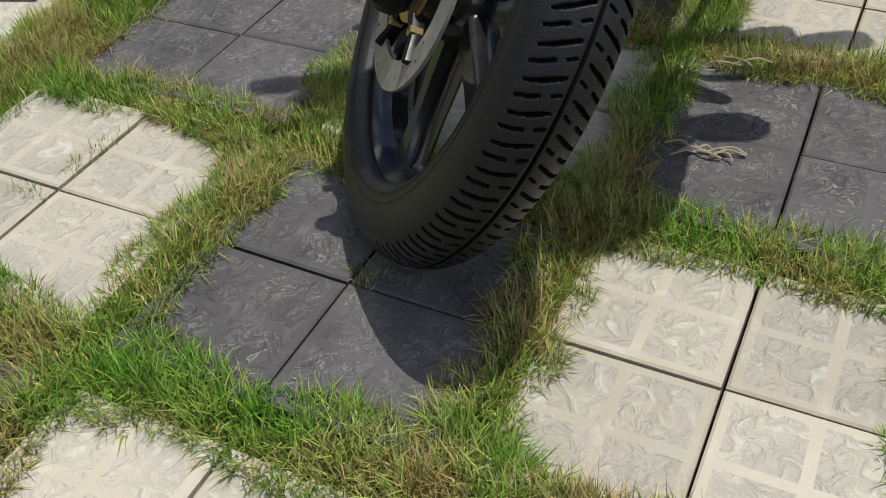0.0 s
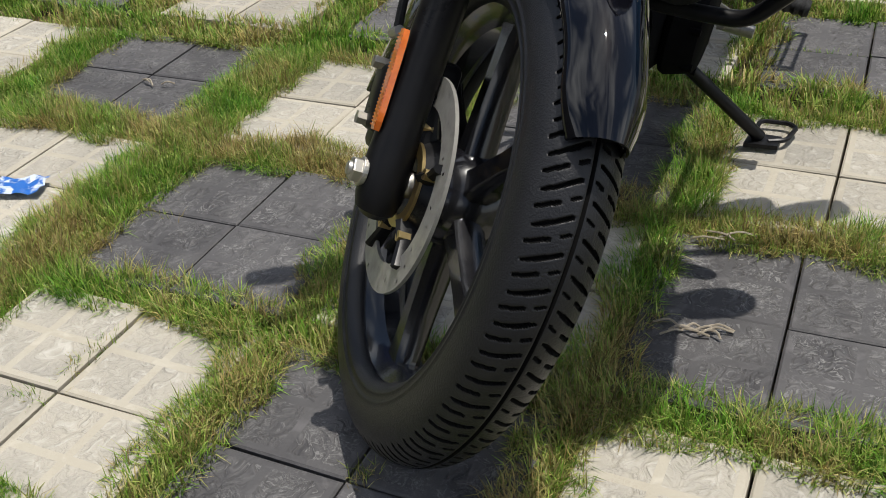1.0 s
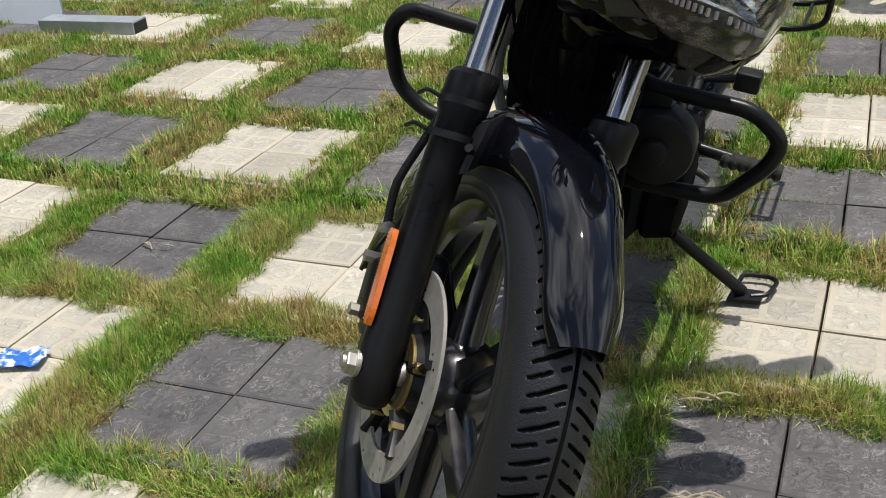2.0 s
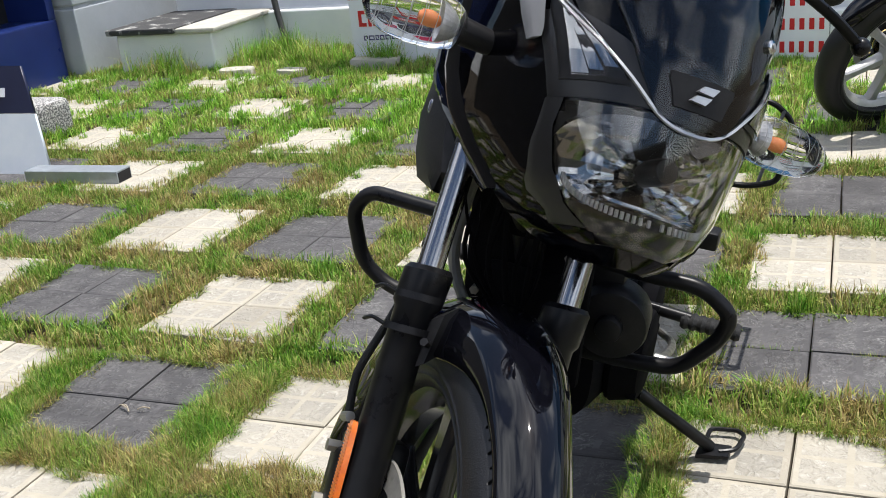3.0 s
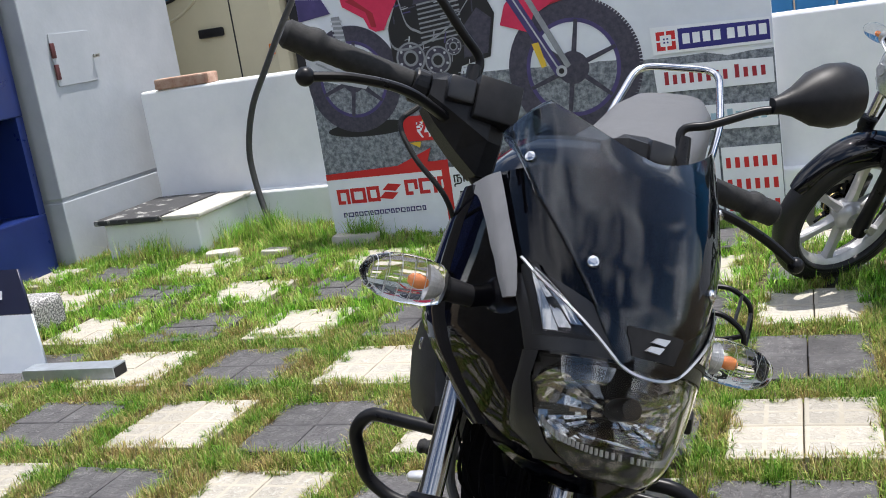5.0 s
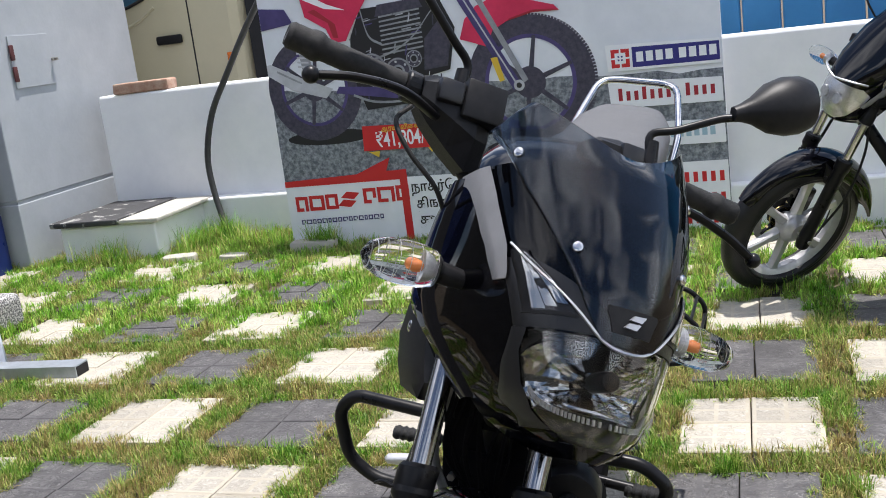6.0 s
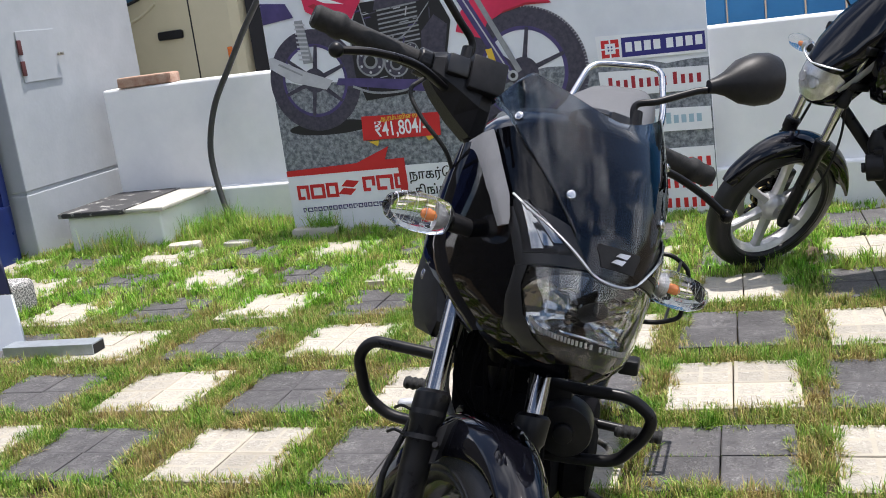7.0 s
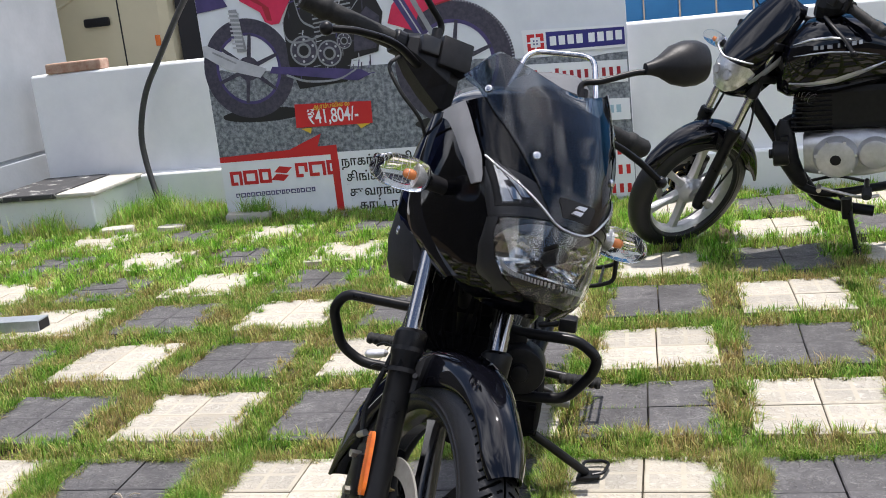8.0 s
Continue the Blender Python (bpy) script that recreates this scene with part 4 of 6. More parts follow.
    for t in (0.0, 0.1, 0.35, 0.65, 0.9, 1.0):
        kx = 0.060 + 0.035 * math.sin(math.pi * min(1.0, 0.12 + 0.76 * t))
        kz = 0.060 + 0.040 * math.sin(math.pi * min(1.0, 0.15 + 0.70 * t))
        rings.append([Vector((kx * math.copysign(abs(math.sin(a)) ** 0.55, math.sin(a)), 0.50 + 0.34 * t, kz * math.copysign(abs(math.cos(a)) ** 0.7, math.cos(a)))) for a in np.linspace(0, 2 * math.pi, 29)[:-1]])
    loft(bm, rings)
    for sd in (-1, 1):
        cyl(bm, (sd * 0.08, 0.62, 0.0), (sd * 0.135, 0.62, 0.0), 0.085, 36, r2=0.075, bevel=0.012)
        cyl(bm, (sd * 0.08, 0.76, 0.01), (sd * 0.12, 0.76, 0.01), 0.065, 32, r2=0.058, bevel=0.010)
        for k in range(7):
            a = 2 * math.pi * k / 7 + 0.2
            cyl(bm, (sd * 0.118, 0.62 + 0.074 * math.cos(a), 0.074 * math.sin(a)), (sd * 0.134, 0.62 + 0.074 * math.cos(a), 0.074 * math.sin(a)), 0.006, 6)
    engine = P("engine", bm, eng, lab="black engine block with round side covers" if main else "silver grey engine with round side covers")
    bm = B()
    box(bm, -0.055, 0.055, 0.475, 0.59, 0.09, 0.30, 0.01)
    P("cylinder", bm, M_black_matt if main else M_steel, engine, "finned cylinder")
    for i in range(10):
        zz = 0.10 + i * 0.019
        P("fin", box(B(), -0.078, 0.078, 0.455 + 0.0024 * i, 0.610, zz, zz + 0.006, 0.002), M_black_matt if main else M_steel, engine)
    bm = B()
    tube(bm, spline([(0.02, 0.46, 0.30), (0.05, 0.39, 0.26), (0.055, 0.40, 0.12), (0.055, 0.46, 0.015), (0.05, 0.58, -0.02), (-0.06, 0.80, -0.03), (-0.12, 1.0, -0.03), (-0.14, 1.3, 0.02)] if not main else [(0.02, 0.46, 0.19), (0.045, 0.37, 0.13), (0.05, 0.36, 0.0), (0.06, 0.44, -0.12), (-0.06, 0.70, -0.14), (-0.12, 1.0, -0.06), (-0.14, 1.3, 0.02)]), 0.017, 16,
         rads=None)
    tube(bm, [(-0.14, 1.12, -0.02), (-0.145, 1.18, 0.0), (-0.15, 1.62, 0.07), (-0.15, 1.64, 0.072)], 0.04, 20, rads=[0.02, 0.042, 0.045, 0.03])
    P("exhaust", bm, M_black_matt)
    bm = B()
    cyl(bm, (0.105, 0.42, 0.172), (0.110, 0.36, 0.172), 0.050, 32, bevel=0.008)
    cyl(bm, (0.110, 0.365, 0.172), (0.111, 0.345, 0.172), 0.018, 20, bevel=0.004)
    box(bm, 0.07, 0.115, 0.39, 0.42, 0.16, 0.24, 0.003)
    P("horn", bm, M_black_sat, lab="round black horn")
    # dark clutter behind the fork: inner plate, coil box, loom, bolts
    if main:
        bm = box(B(), -0.085, 0.085, 0.325, 0.340, 0.085, 0.47, 0.006)
        box(bm, -0.062, 0.058, 0.285, 0.326, 0.300, 0.430, 0.010)
        box(bm, -0.050, 0.070, 0.295, 0.326, 0.150, 0.250, 0.008)
        plate_in = P("inner_plate", bm, M_pod, lab="dull black inner plate behind the fork")
        for x, z in ((-0.070, 0.44), (0.072, 0.42), (-0.066, 0.20), (0.055, 0.275), (0.0, 0.275)):
            P("bolt", cyl(B(), (x, 0.330, z), (x, 0.314, z), 0.0065, 6), M_zinc, plate_in, "zinc bolt", smooth=False)
        rw = random.Random(21)
        for k in range(9):
            x0, x1 = -0.075 + 0.018 * k, 0.06 - 0.015 * k
            pts = [(x0 * 0.5, 0.24, 0.46), (x0 * 0.6 + rw.uniform(-0.02, 0.02), 0.22, 0.39), (x0 * 0.7 + rw.uniform(-0.03, 0.03), 0.24, 0.28), ((x0 + x1) / 2, 0.28 + rw.uniform(-0.01, 0.01), 0.18), (x1 * 0.7, 0.31, 0.10)]
            P("cable", tube(B(), spline(pts, 5), 0.0020 + 0.0010 * (k % 3), 7), M_pod, plate_in)
        bm = tube(B(), spline([(-0.040, 0.26, 0.44), (-0.065, 0.26, 0.36), (-0.082, 0.27, 0.26), (-0.060, 0.30, 0.16)], 5), 0.0075, 10)
        P("hose", bm, M_silver_strip, plate_in, "grey hose")
    # leg guard
    bm = B()
    loops = ([(-0.03, 0.262), (-0.128, 0.260), (-0.262, 0.268), (-0.288, 0.234), (-0.269, 0.156), (-0.221, 0.124), (-0.167, 0.122), (-0.03, 0.105)],
             [(0.03, 0.262), (0.087, 0.240), (0.216, 0.240), (0.257, 0.209), (0.248, 0.172), (0.202, 0.114), (0.123, 0.106), (0.03, 0.105)])
    for loop in loops if main else ():
        tube(bm, bend([(x, 0.40, z) for x, z in loop], 0.024, 6), 0.0108, 16)
    if main:
        cyl(bm, (-0.05, 0.40, 0.262), (0.05, 0.40, 0.262), 0.016)
        cyl(bm, (-0.05, 0.41, 0.098), (0.05, 0.41, 0.098), 0.016)
        P("leg_guard", bm, M_black_matt, lab="black tubular leg guard")
    for sd in (-1, 1):
        bm = B()
        tube(bm, [(sd * 0.10, 0.70, 0.045), (sd * 0.18, 0.70, 0.055 if sd < 0 else 0.040)], 0.010, 12)
        peg = P("foot_peg", bm, M_black_matt)
        bm = B()
        n = 14
        tube(bm, [(sd * ((0.196 if sd < 0 else 0.166) + 0.095 * i / n), 0.70, 0.062 if sd < 0 else 0.036) for i in range(n + 1)], 0.018, 14, rads=[0.015 + 0.0035 * (i % 2) for i in range(n + 1)], flat=0.75)
        P("peg_rubber", bm, M_foam, peg, "ribbed black rubber")
    bm = B()
    tube(bm, spline([(0.12, 0.74, -0.01), (0.16, 0.68, 0.00), (0.165, 0.58, 0.03), (0.16, 0.52, 0.05)]), 0.0065, 10)
    cyl(bm, (0.155, 0.53, 0.048), (0.205, 0.53, 0.048), 0.009, 12)
    P("gear_lever", bm, M_steel, lab="steel gear lever")
    bm = B()
    tube(bm, spline([(-0.12, 0.70, -0.04), (-0.17, 0.58, -0.03), (-0.175, 0.46, -0.05)]), 0.0065, 10)
    box(bm, -0.215, -0.165, 0.44, 0.475, -0.055, -0.045, 0.003)
    pedal = P("brake_pedal", bm, M_black_matt)
    bm = B()
    tube(bm, [(-0.256, 0.55, 0.082), (-0.250, 0.55, 0.083), (-0.231, 0.55, 0.086), (-0.210, 0.55, 0.091), (-0.204, 0.55, 0.092)], 0.012, 14, rads=[0.004, 0.011, 0.013, 0.011, 0.004], flat=0.8)
    P("pedal_pad", bm, M_alloy, pedal, "pale metal pedal pad")
    # barred foot guard and rear peg at the left
    bm = B()
    for y in (1.12, 1.30):
        tube(bm, bend([(0.13, y, 0.255), (0.205, y, 0.258), (0.250, y, 0.225), (0.252, y, 0.155), (0.200, y, 0.135), (0.13, y, 0.13)], 0.02), 0.0058, 10)
    for x, z in ((0.17, 0.256), (0.228, 0.242), (0.251, 0.205), (0.252, 0.165), (0.215, 0.140)):
        tube(bm, [(x, 1.12, z), (x, 1.30, z)], 0.0038, 8)
    P("side_guard", bm, M_black_matt, lab="black barred side guard")
    bm = B()
    tube(bm, [(0.08, 1.0, 0.05), (0.14, 0.99, 0.066)], 0.008, 10)
    box(bm, 0.132, 0.178, 0.965, 1.010, 0.050, 0.086, 0.006)
    P("pillion_peg", bm, M_black_sat)
    return bike, F, P


# main motorcycle, leaning to its left on the side stand with the bars turned left
LEAN, YAW, STEER, RAKE = 10.8, -1.0, 36.0, 30.7
AXLE = Vector((-0.3724, -1.5599, 0.2623))
main_m = Matrix.Translation(AXLE) @ Matrix.Rotation(radians(YAW), 4, "Z") @ Matrix.Rotation(radians(LEAN), 4, "Y")
bike1, F1, P1 = motorcycle(main_m, STEER, RAKE, "glossy black street motorcycle leaning on its side stand, bars turned")
to_bike = main_m.inverted()
foot = lambda x, y, z: to_bike @ Vector((x, y, z))
bm = B()
tube(bm, bend([Vector((0.085, 0.64, -0.06)), Vector((0.15, 0.67, -0.115)), foot(-0.150, -0.838, 0.016)], 0.05), 0.0105, 14)
stand = P1("side_stand", bm, M_black_matt, lab="black side stand folded out")
bm = B()
loft(bm, [[foot(x, y, z) for x, y in ((-0.172, -0.862), (-0.118, -0.858), (-0.116, -0.822), (-0.168, -0.820))] for z in (0.006, 0.013)])
tube(bm, bend([foot(x, y, 0.013) for x, y in ((-0.135, -0.845), (-0.108, -0.835), (-0.098, -0.785), (-0.112, -0.770), (-0.158, -0.772), (-0.162, -0.825))], 0.012), 0.0042, 8)
P1("stand_foot", bm, M_black_matt, stand)

# second motorcycle by the wall, leaning on its side stand
b2_m = pose(0.152, 1.31, 0.2556) @ Matrix.Rotation(radians(-101), 4, "Z") @ Matrix.Rotation(radians(8.6), 4, "Y")
bike2, F2, P2 = motorcycle(b2_m, 49.0, 28.0, "black motorcycle with silver wheels and grey stripes, parked by the wall", main=False, drift=0.0)
from_ground = b2_m.inverted()
stand_at = from_ground @ Vector((0.776, 1.055, 0.012))
bm = tube(B(), bend([Vector((0.07, 0.60, -0.02)), Vector((0.12, 0.63, -0.05)), stand_at], 0.03), 0.0105, 12)
tube(bm, [stand_at + Vector((-0.035, 0, 0.002)), stand_at + Vector((0.035, 0, -0.002))], 0.016, 12, flat=0.5)
tube(bm, [Vector((0.115, 0.625, -0.02)), Vector((0.118, 0.627, -0.10))], 0.021, 14)
P2("side_stand", bm, M_black_matt, lab="black side stand folded out")

# silver graphics on its tank, a side cover and a dark cap on its engine
def tank_side(y, z):
    ys = (0.33, 0.37, 0.45, 0.55, 0.66, 0.76, 0.80)
    w = float(np.interp(y, ys, (0.05, 0.10, 0.135, 0.145, 0.125, 0.085, 0.06)))
    z0, z1 = float(np.interp(y, ys, (0.42, 0.40, 0.40, 0.41, 0.43, 0.44, 0.46))), float(np.interp(y, ys, (0.56, 0.63, 0.685, 0.70, 0.675, 0.62, 0.58)))
    c = max(-0.98, min(0.98, ((z0 + z1) / 2 - z) / ((z1 - z0) / 2)))
    cc = math.copysign(abs(c) ** 1.25, c)
    return w * (1 - cc * cc) ** 0.35


for line, wid in (([(0.40, 0.575), (0.46, 0.585), (0.54, 0.590), (0.62, 0.580), (0.70, 0.560)], 0.0035), ([(0.38, 0.470), (0.46, 0.468), (0.55, 0.480), (0.64, 0.505), (0.72, 0.530)], 0.011),
                  ([(0.40, 0.615), (0.46, 0.635), (0.54, 0.640), (0.62, 0.625)], 0.0045)):
    bm = B()
    rings = []
    for i in range(17):
        t = i / 16
        y = line[0][0] + (line[-1][0] - line[0][0]) * t
        z = float(np.interp(y, [p[0] for p in line], [p[1] for p in line]))
        w = wid * max(0.1, math.sin(math.pi * (0.06 + 0.9 * t)) ** 0.7)
        rings.append([Vector((tank_side(y, z - w) + 0.001, y, z - w)), Vector((tank_side(y, z) + 0.004, y, z)), Vector((tank_side(y, z + w) + 0.001, y, z + w)), Vector((tank_side(y, z) - 0.004, y, z))])
    P2("tank_stripe", loft(bm, rings), M_silver, bpy.data.objects["fuel_tank.001"], "silver stripe")
for k, wd in enumerate((0.016, 0.012, 0.018, 0.008, 0.014, 0.016, 0.012)):
    y0 = 0.475 + 0.024 * k + (0.012 if k > 2 else 0.0)
    bm = B()
    rings = []
    for y in (y0, y0 + wd * 0.5, y0 + wd):
        z = 0.606 + 0.05 * (y - 0.47)
        rings.append([Vector((tank_side(y, z + o) + lift_x, y, z + o)) for o, lift_x in ((-0.007, 0.0012), (-0.007, 0.0022), (0.007, 0.0022), (0.007, 0.0012))])
    P2("letter_bar", loft(bm, rings), M_silver, bpy.data.objects["fuel_tank.001"], "pale unreadable lettering", smooth=False)
eng2 = bpy.data.objects["engine.001"]
P2("engine_cap", cyl(B(), (0.128, 0.62, 0.0), (0.140, 0.62, 0.0), 0.020, 24, bevel=0.003), M_black_sat, eng2, "small black cap")
bm = B()
rings = []
for y, z0, z1, x in ((0.80, 0.30, 0.42, 0.085), (0.86, 0.27, 0.46, 0.115), (0.98, 0.27, 0.48, 0.125), (1.08, 0.32, 0.48, 0.115), (1.12, 0.40, 0.47, 0.09)):
    rings.append([Vector((x - 0.01, y, z0)), Vector((x, y, z0 + 0.015)), Vector((x + 0.006, y, (z0 + z1) / 2)), Vector((x, y, z1 - 0.015)), Vector((x - 0.01, y, z1)), Vector((x - 0.02, y, (z0 + z1) / 2))])
P2("side_cover", loft(bm, rings), M_black_gloss, lab="glossy black side cover")
for ob in [eng2] + list(eng2.children):
    ob.data.transform(Matrix.Translation((0, -0.03, 0.143)))
    if ob.name.startswith(("fin", "cylinder")):
        ob.data.materials[0] = M_black_matt
tank2 = bpy.data.objects["fuel_tank.001"]
for ob in [tank2] + list(tank2.children):
    ob.data.transform(Matrix.Translation((0, 0.05, -0.025)))
bm = box(B(), -0.07, 0.07, 0.46, 0.86, 0.24, 0.42, 0.03)
tube(bm, [(0.05, 0.405, 0.29), (0.055, 0.40, 0.25), (0.055, 0.415, 0.12), (0.055, 0.45, 0.04), (0.055, 0.47, 0.02)], 0.036, 14, rads=[0.02, 0.038, 0.040, 0.030, 0.018])
P2("carburettor", bm, M_black_sat, eng2, "black carburettor and air box")


# ---- walls, poster and things at the back ----
M_brick = mat("red_brick", (0.31, 0.165, 0.11), 0.85, second=(0.44, 0.31, 0.23), scale=18, bump=0.6, bump_scale=90)
M_slab_dark = mat("dark_granite_slab", (0.045, 0.045, 0.046), 0.6, second=(0.36, 0.355, 0.34), scale=11, contrast=(0.56, 0.62), bump=0.2, bump_scale=120)
M_slab_pale = mat("pale_cement_slab", (0.52, 0.50, 0.44), 0.8, second=(0.42, 0.40, 0.35), scale=12, bump=0.3, bump_scale=80)
M_hose = mat("black_pvc_pipe", (0.03, 0.03, 0.03), 0.5, second=(0.045, 0.045, 0.044), scale=30)
M_pebble = mat("pebble_dash", (0.10, 0.10, 0.10), 0.8, second=(0.55, 0.54, 0.52), scale=120, contrast=(0.47, 0.55), bump=1.0, bump_scale=120)
M_galv = mat("galvanised_steel", (0.42, 0.46, 0.50), 0.45, metal=0.6, second=(0.34, 0.37, 0.40), scale=20)
M_vinyl = mat("white_vinyl", (0.70, 0.74, 0.80), 0.45, second=(0.62, 0.67, 0.75), scale=5, bump=0.5, bump_scale=9)
M_navy = mat("navy_print", (0.015, 0.018, 0.05), 0.4, second=(0.02, 0.025, 0.065), scale=4)
# near-black that paints in the shade of openings, seams and hollow ends
M_gap_shade = mat("gap_shade", (0.008, 0.008, 0.010), 0.7)
M_window = mat("dark_blue_window", (0.02, 0.09, 0.15), 0.08, coat=0.5)
M_maroon = mat("maroon_plastic", (0.09, 0.02, 0.02), 0.5)
M_stone = mat("pale_flat_stone", (0.48, 0.45, 0.38), 0.85, second=(0.38, 0.36, 0.31), scale=10, bump=0.5, bump_scale=50)


def slab(name, outline, y0, y1, material, label, m, category="wall", kind="structure"):
    return tagged(part(name, plate(B(), outline, "y", y0, y1), material, m=m, smooth=False), label, category, kind=kind)


# right part of the compound wall, turned a little, with a ledge at its foot
TURN = Matrix.Translation((-0.3, 2.55, 0)) @ Matrix.Rotation(radians(-4.6), 4, "Z")
bm = box(B(), -2.0, 6.0, 0.03, 0.22, -0.1, 0.905, 0.012)
box(bm, -2.0, 6.0, -0.035, 0.03, -0.1, 0.205, 0.012)
tagged(part("wall_right", bm, M_white_wall, m=TURN), "low white lime-washed compound wall with a ledge", "wall", kind="structure")
bm = box(B(), -4.02, -1.7, 3.20, 3.42, -0.1, 0.925, 0.015)
box(bm, -3.40, -1.7, 3.06, 3.20, -0.1, 0.235, 0.012)
tagged(part("wall_left", bm, M_white_wall), "low white wall with a plastered ledge at its foot", "wall", kind="structure")
# grey pillar with a shallow joint and a meter door on its right side
bm = box(B(), -5.2, -4.15, 2.42, 3.9, 0.405, 2.9, 0.008)
box(bm, -5.19, -4.158, 2.43, 3.9, 0.385, 0.405, 0.0)
box(bm, -5.2, -4.15, 2.42, 3.9, -0.1, 0.385, 0.008)
tagged(part("pillar", bm, M_wall_grey), "grey-white painted pillar with a horizontal groove", "pillar", kind="structure")
door = tagged(part("meter_door", box(B(), -4.149, -4.141, 2.615, 2.985, 1.05, 1.36, 0.002), M_wall_grey), "small grey-white metal meter door with maroon hinges", "meter door")
for z in (1.135, 1.262):
    part("hinge", box(B(), -4.142, -4.130, 2.605, 2.640, z - 0.045, z + 0.045, 0.004), M_maroon, door, "maroon hinge")
bm = cyl(B(), (-4.143, 2.985, 1.20), (-4.118, 2.985, 1.20), 0.008, 12)
box(bm, -4.128, -4.118, 2.965, 3.02, 1.19, 1.21, 0.003)
part("latch", bm, M_zinc, door, "zinc latch")
# blue kiosk with an open recess, its inside painted near-black for shade
kiosk = thing("kiosk", pose(-4.24, 1.25, 0), "deep blue metal kiosk with a dark open recess", "kiosk")
part("lower_panel", box(B(), -0.8, 0, 0, 1.12, -0.05, 0.345, 0.01), M_blue, kiosk)
part("upper_panel", box(B(), -0.8, 0, 0, 1.12, 0.92, 2.4, 0.01), M_blue, kiosk)
part("recess", box(B(), -0.79, -0.30, 0.01, 1.11, 0.345, 0.92), M_gap_shade, kiosk)
part("jamb", box(B(), -0.30, -0.004, 1.06, 1.116, 0.345, 0.92), M_blue, kiosk)
# covered inspection chamber
chamber = thing("inspection_chamber", Matrix(), "white plastered chamber box covered by a dark and a pale slab", "chamber")
part("chamber_wall", box(B(), -3.96, -3.31, 2.50, 3.12, -0.05, 0.215, 0.012), M_white_wall, chamber)
part("dark_slab", box(B(), -4.00, -3.535, 2.46, 3.15, 0.2165, 0.250, 0.008), M_slab_dark, chamber, "dark stone slab with worn white paint")
part("pale_slab", box(B(), -3.53, -3.27, 2.47, 3.14, 0.2165, 0.243, 0.008), M_slab_pale, chamber, "pale cement slab")
# brick on the wall
bm = box(B(), -0.11, 0.11, -0.05, 0.05, 0, 0.068, 0.010)
for v in bm.verts:
    v.co += Vector((noise.noise(v.co * 30), noise.noise(v.co * 31 + Vector((3, 0, 0))), noise.noise(v.co * 29 + Vector((0, 5, 0))))) * 0.004
bm.transform(Matrix.Diagonal((1.75, 1.5, 1, 1)))
tagged(part("brick", bm, M_brick, m=pose(-3.70, 3.27, 0.926, 0, 0, 6)), "worn red brick lying on the wall top", "brick")
# pipe
bm = tube(B(), spline([(-3.06, 2.93, -0.04), (-3.14, 2.99, 0.10), (-3.20, 3.03, 0.32), (-3.205, 3.045, 0.52), (-3.13, 3.05, 0.76), (-2.99, 3.05, 0.98), (-2.79, 3.05, 1.27), (-2.55, 3.04, 1.55), (-2.3, 3.04, 1.75)], 8), 0.019, 14)
tagged(part("pipe", bm, M_hose), "black flexible pipe rising from the lawn", "pipe")
# van behind the wall
van = thing("van", pose(-4.5, 4.25, 0), "beige van parked behind the wall", "van")
bm = box(B(), -3.0, 1.05, 0.0, 1.8, 0.45, 2.3, 0.10)
part("body", bm, M_van, van)
for x in (-2.2, 0.2):
    bm = lathe(B(), [(-0.10, 0.0), (-0.10, 0.30), (-0.08, 0.33), (0.08, 0.33), (0.10, 0.30), (0.10, 0.0)], "y", 32, off=(x, 0.25, 0.295))
    part("wheel", bm, M_rubber, van)
bm = B()
plate(bm, [(-1.2, 1.50), (0.10, 1.50), (0.30, 1.56), (0.36, 1.66), (0.36, 2.1), (-1.2, 2.1)], "y", -0.012, 0.02)
part("window", bm, M_window, van, "dark blue side window")
bm = B()
tube(bm, bend([(-1.25, -0.012, 1.485), (0.10, -0.012, 1.485), (0.33, -0.012, 1.56), (0.385, -0.012, 1.70), (0.385, -0.012, 2.1)], 0.1), 0.012, 8)
part("window_seal", bm, M_foam, van)
part("door_seam", box(B(), 0.630, 0.640, -0.004, 0.02, 0.5, 2.2), M_gap_shade, van)
bm = box(B(), 0.35, 0.56, -0.035, 0.0, 1.205, 1.27, 0.014)
part("door_handle", bm, M_black_sat, van, "black door handle")
bm = B()
tube(bm, spline([(-1.0, -0.004, 1.20), (-0.3, -0.004, 1.27), (0.15, -0.004, 1.37), (0.36, -0.004, 1.48)]), 0.012, 8)
part("crease", bm, M_van, van)
part("marker_lamp", box(B(), 0.90, 0.94, -0.02, 0.0, 1.02, 1.10, 0.008), M_orange, van, "small red-orange marker lamp")
# near-black block painted as the shaded gap behind the van
part("rear_gap", box(B(), 1.07, 1.25, 0.05, 1.7, 0.5, 2.1), M_gap_shade, van)
# blue truck side beyond the wall
bm = B()
for i in range(30):
    box(bm, -0.75 + i * 0.2, -0.56 + i * 0.2, 0.55, 0.60, 0.5, 2.3, 0.012)
tagged(part("blue_sheet_fence", bm, M_blue_sheet, m=TURN), "blue ribbed metal sheet beyond the wall", "sheet fence", kind="structure")

# ---- poster ----
def flat(name, rgb, rough=0.45, second=None, scale=6.0, contrast=(0.35, 0.65)):
    return mat(name, rgb, rough, second=second or tuple(v * 0.93 for v in rgb), scale=scale, contrast=contrast)


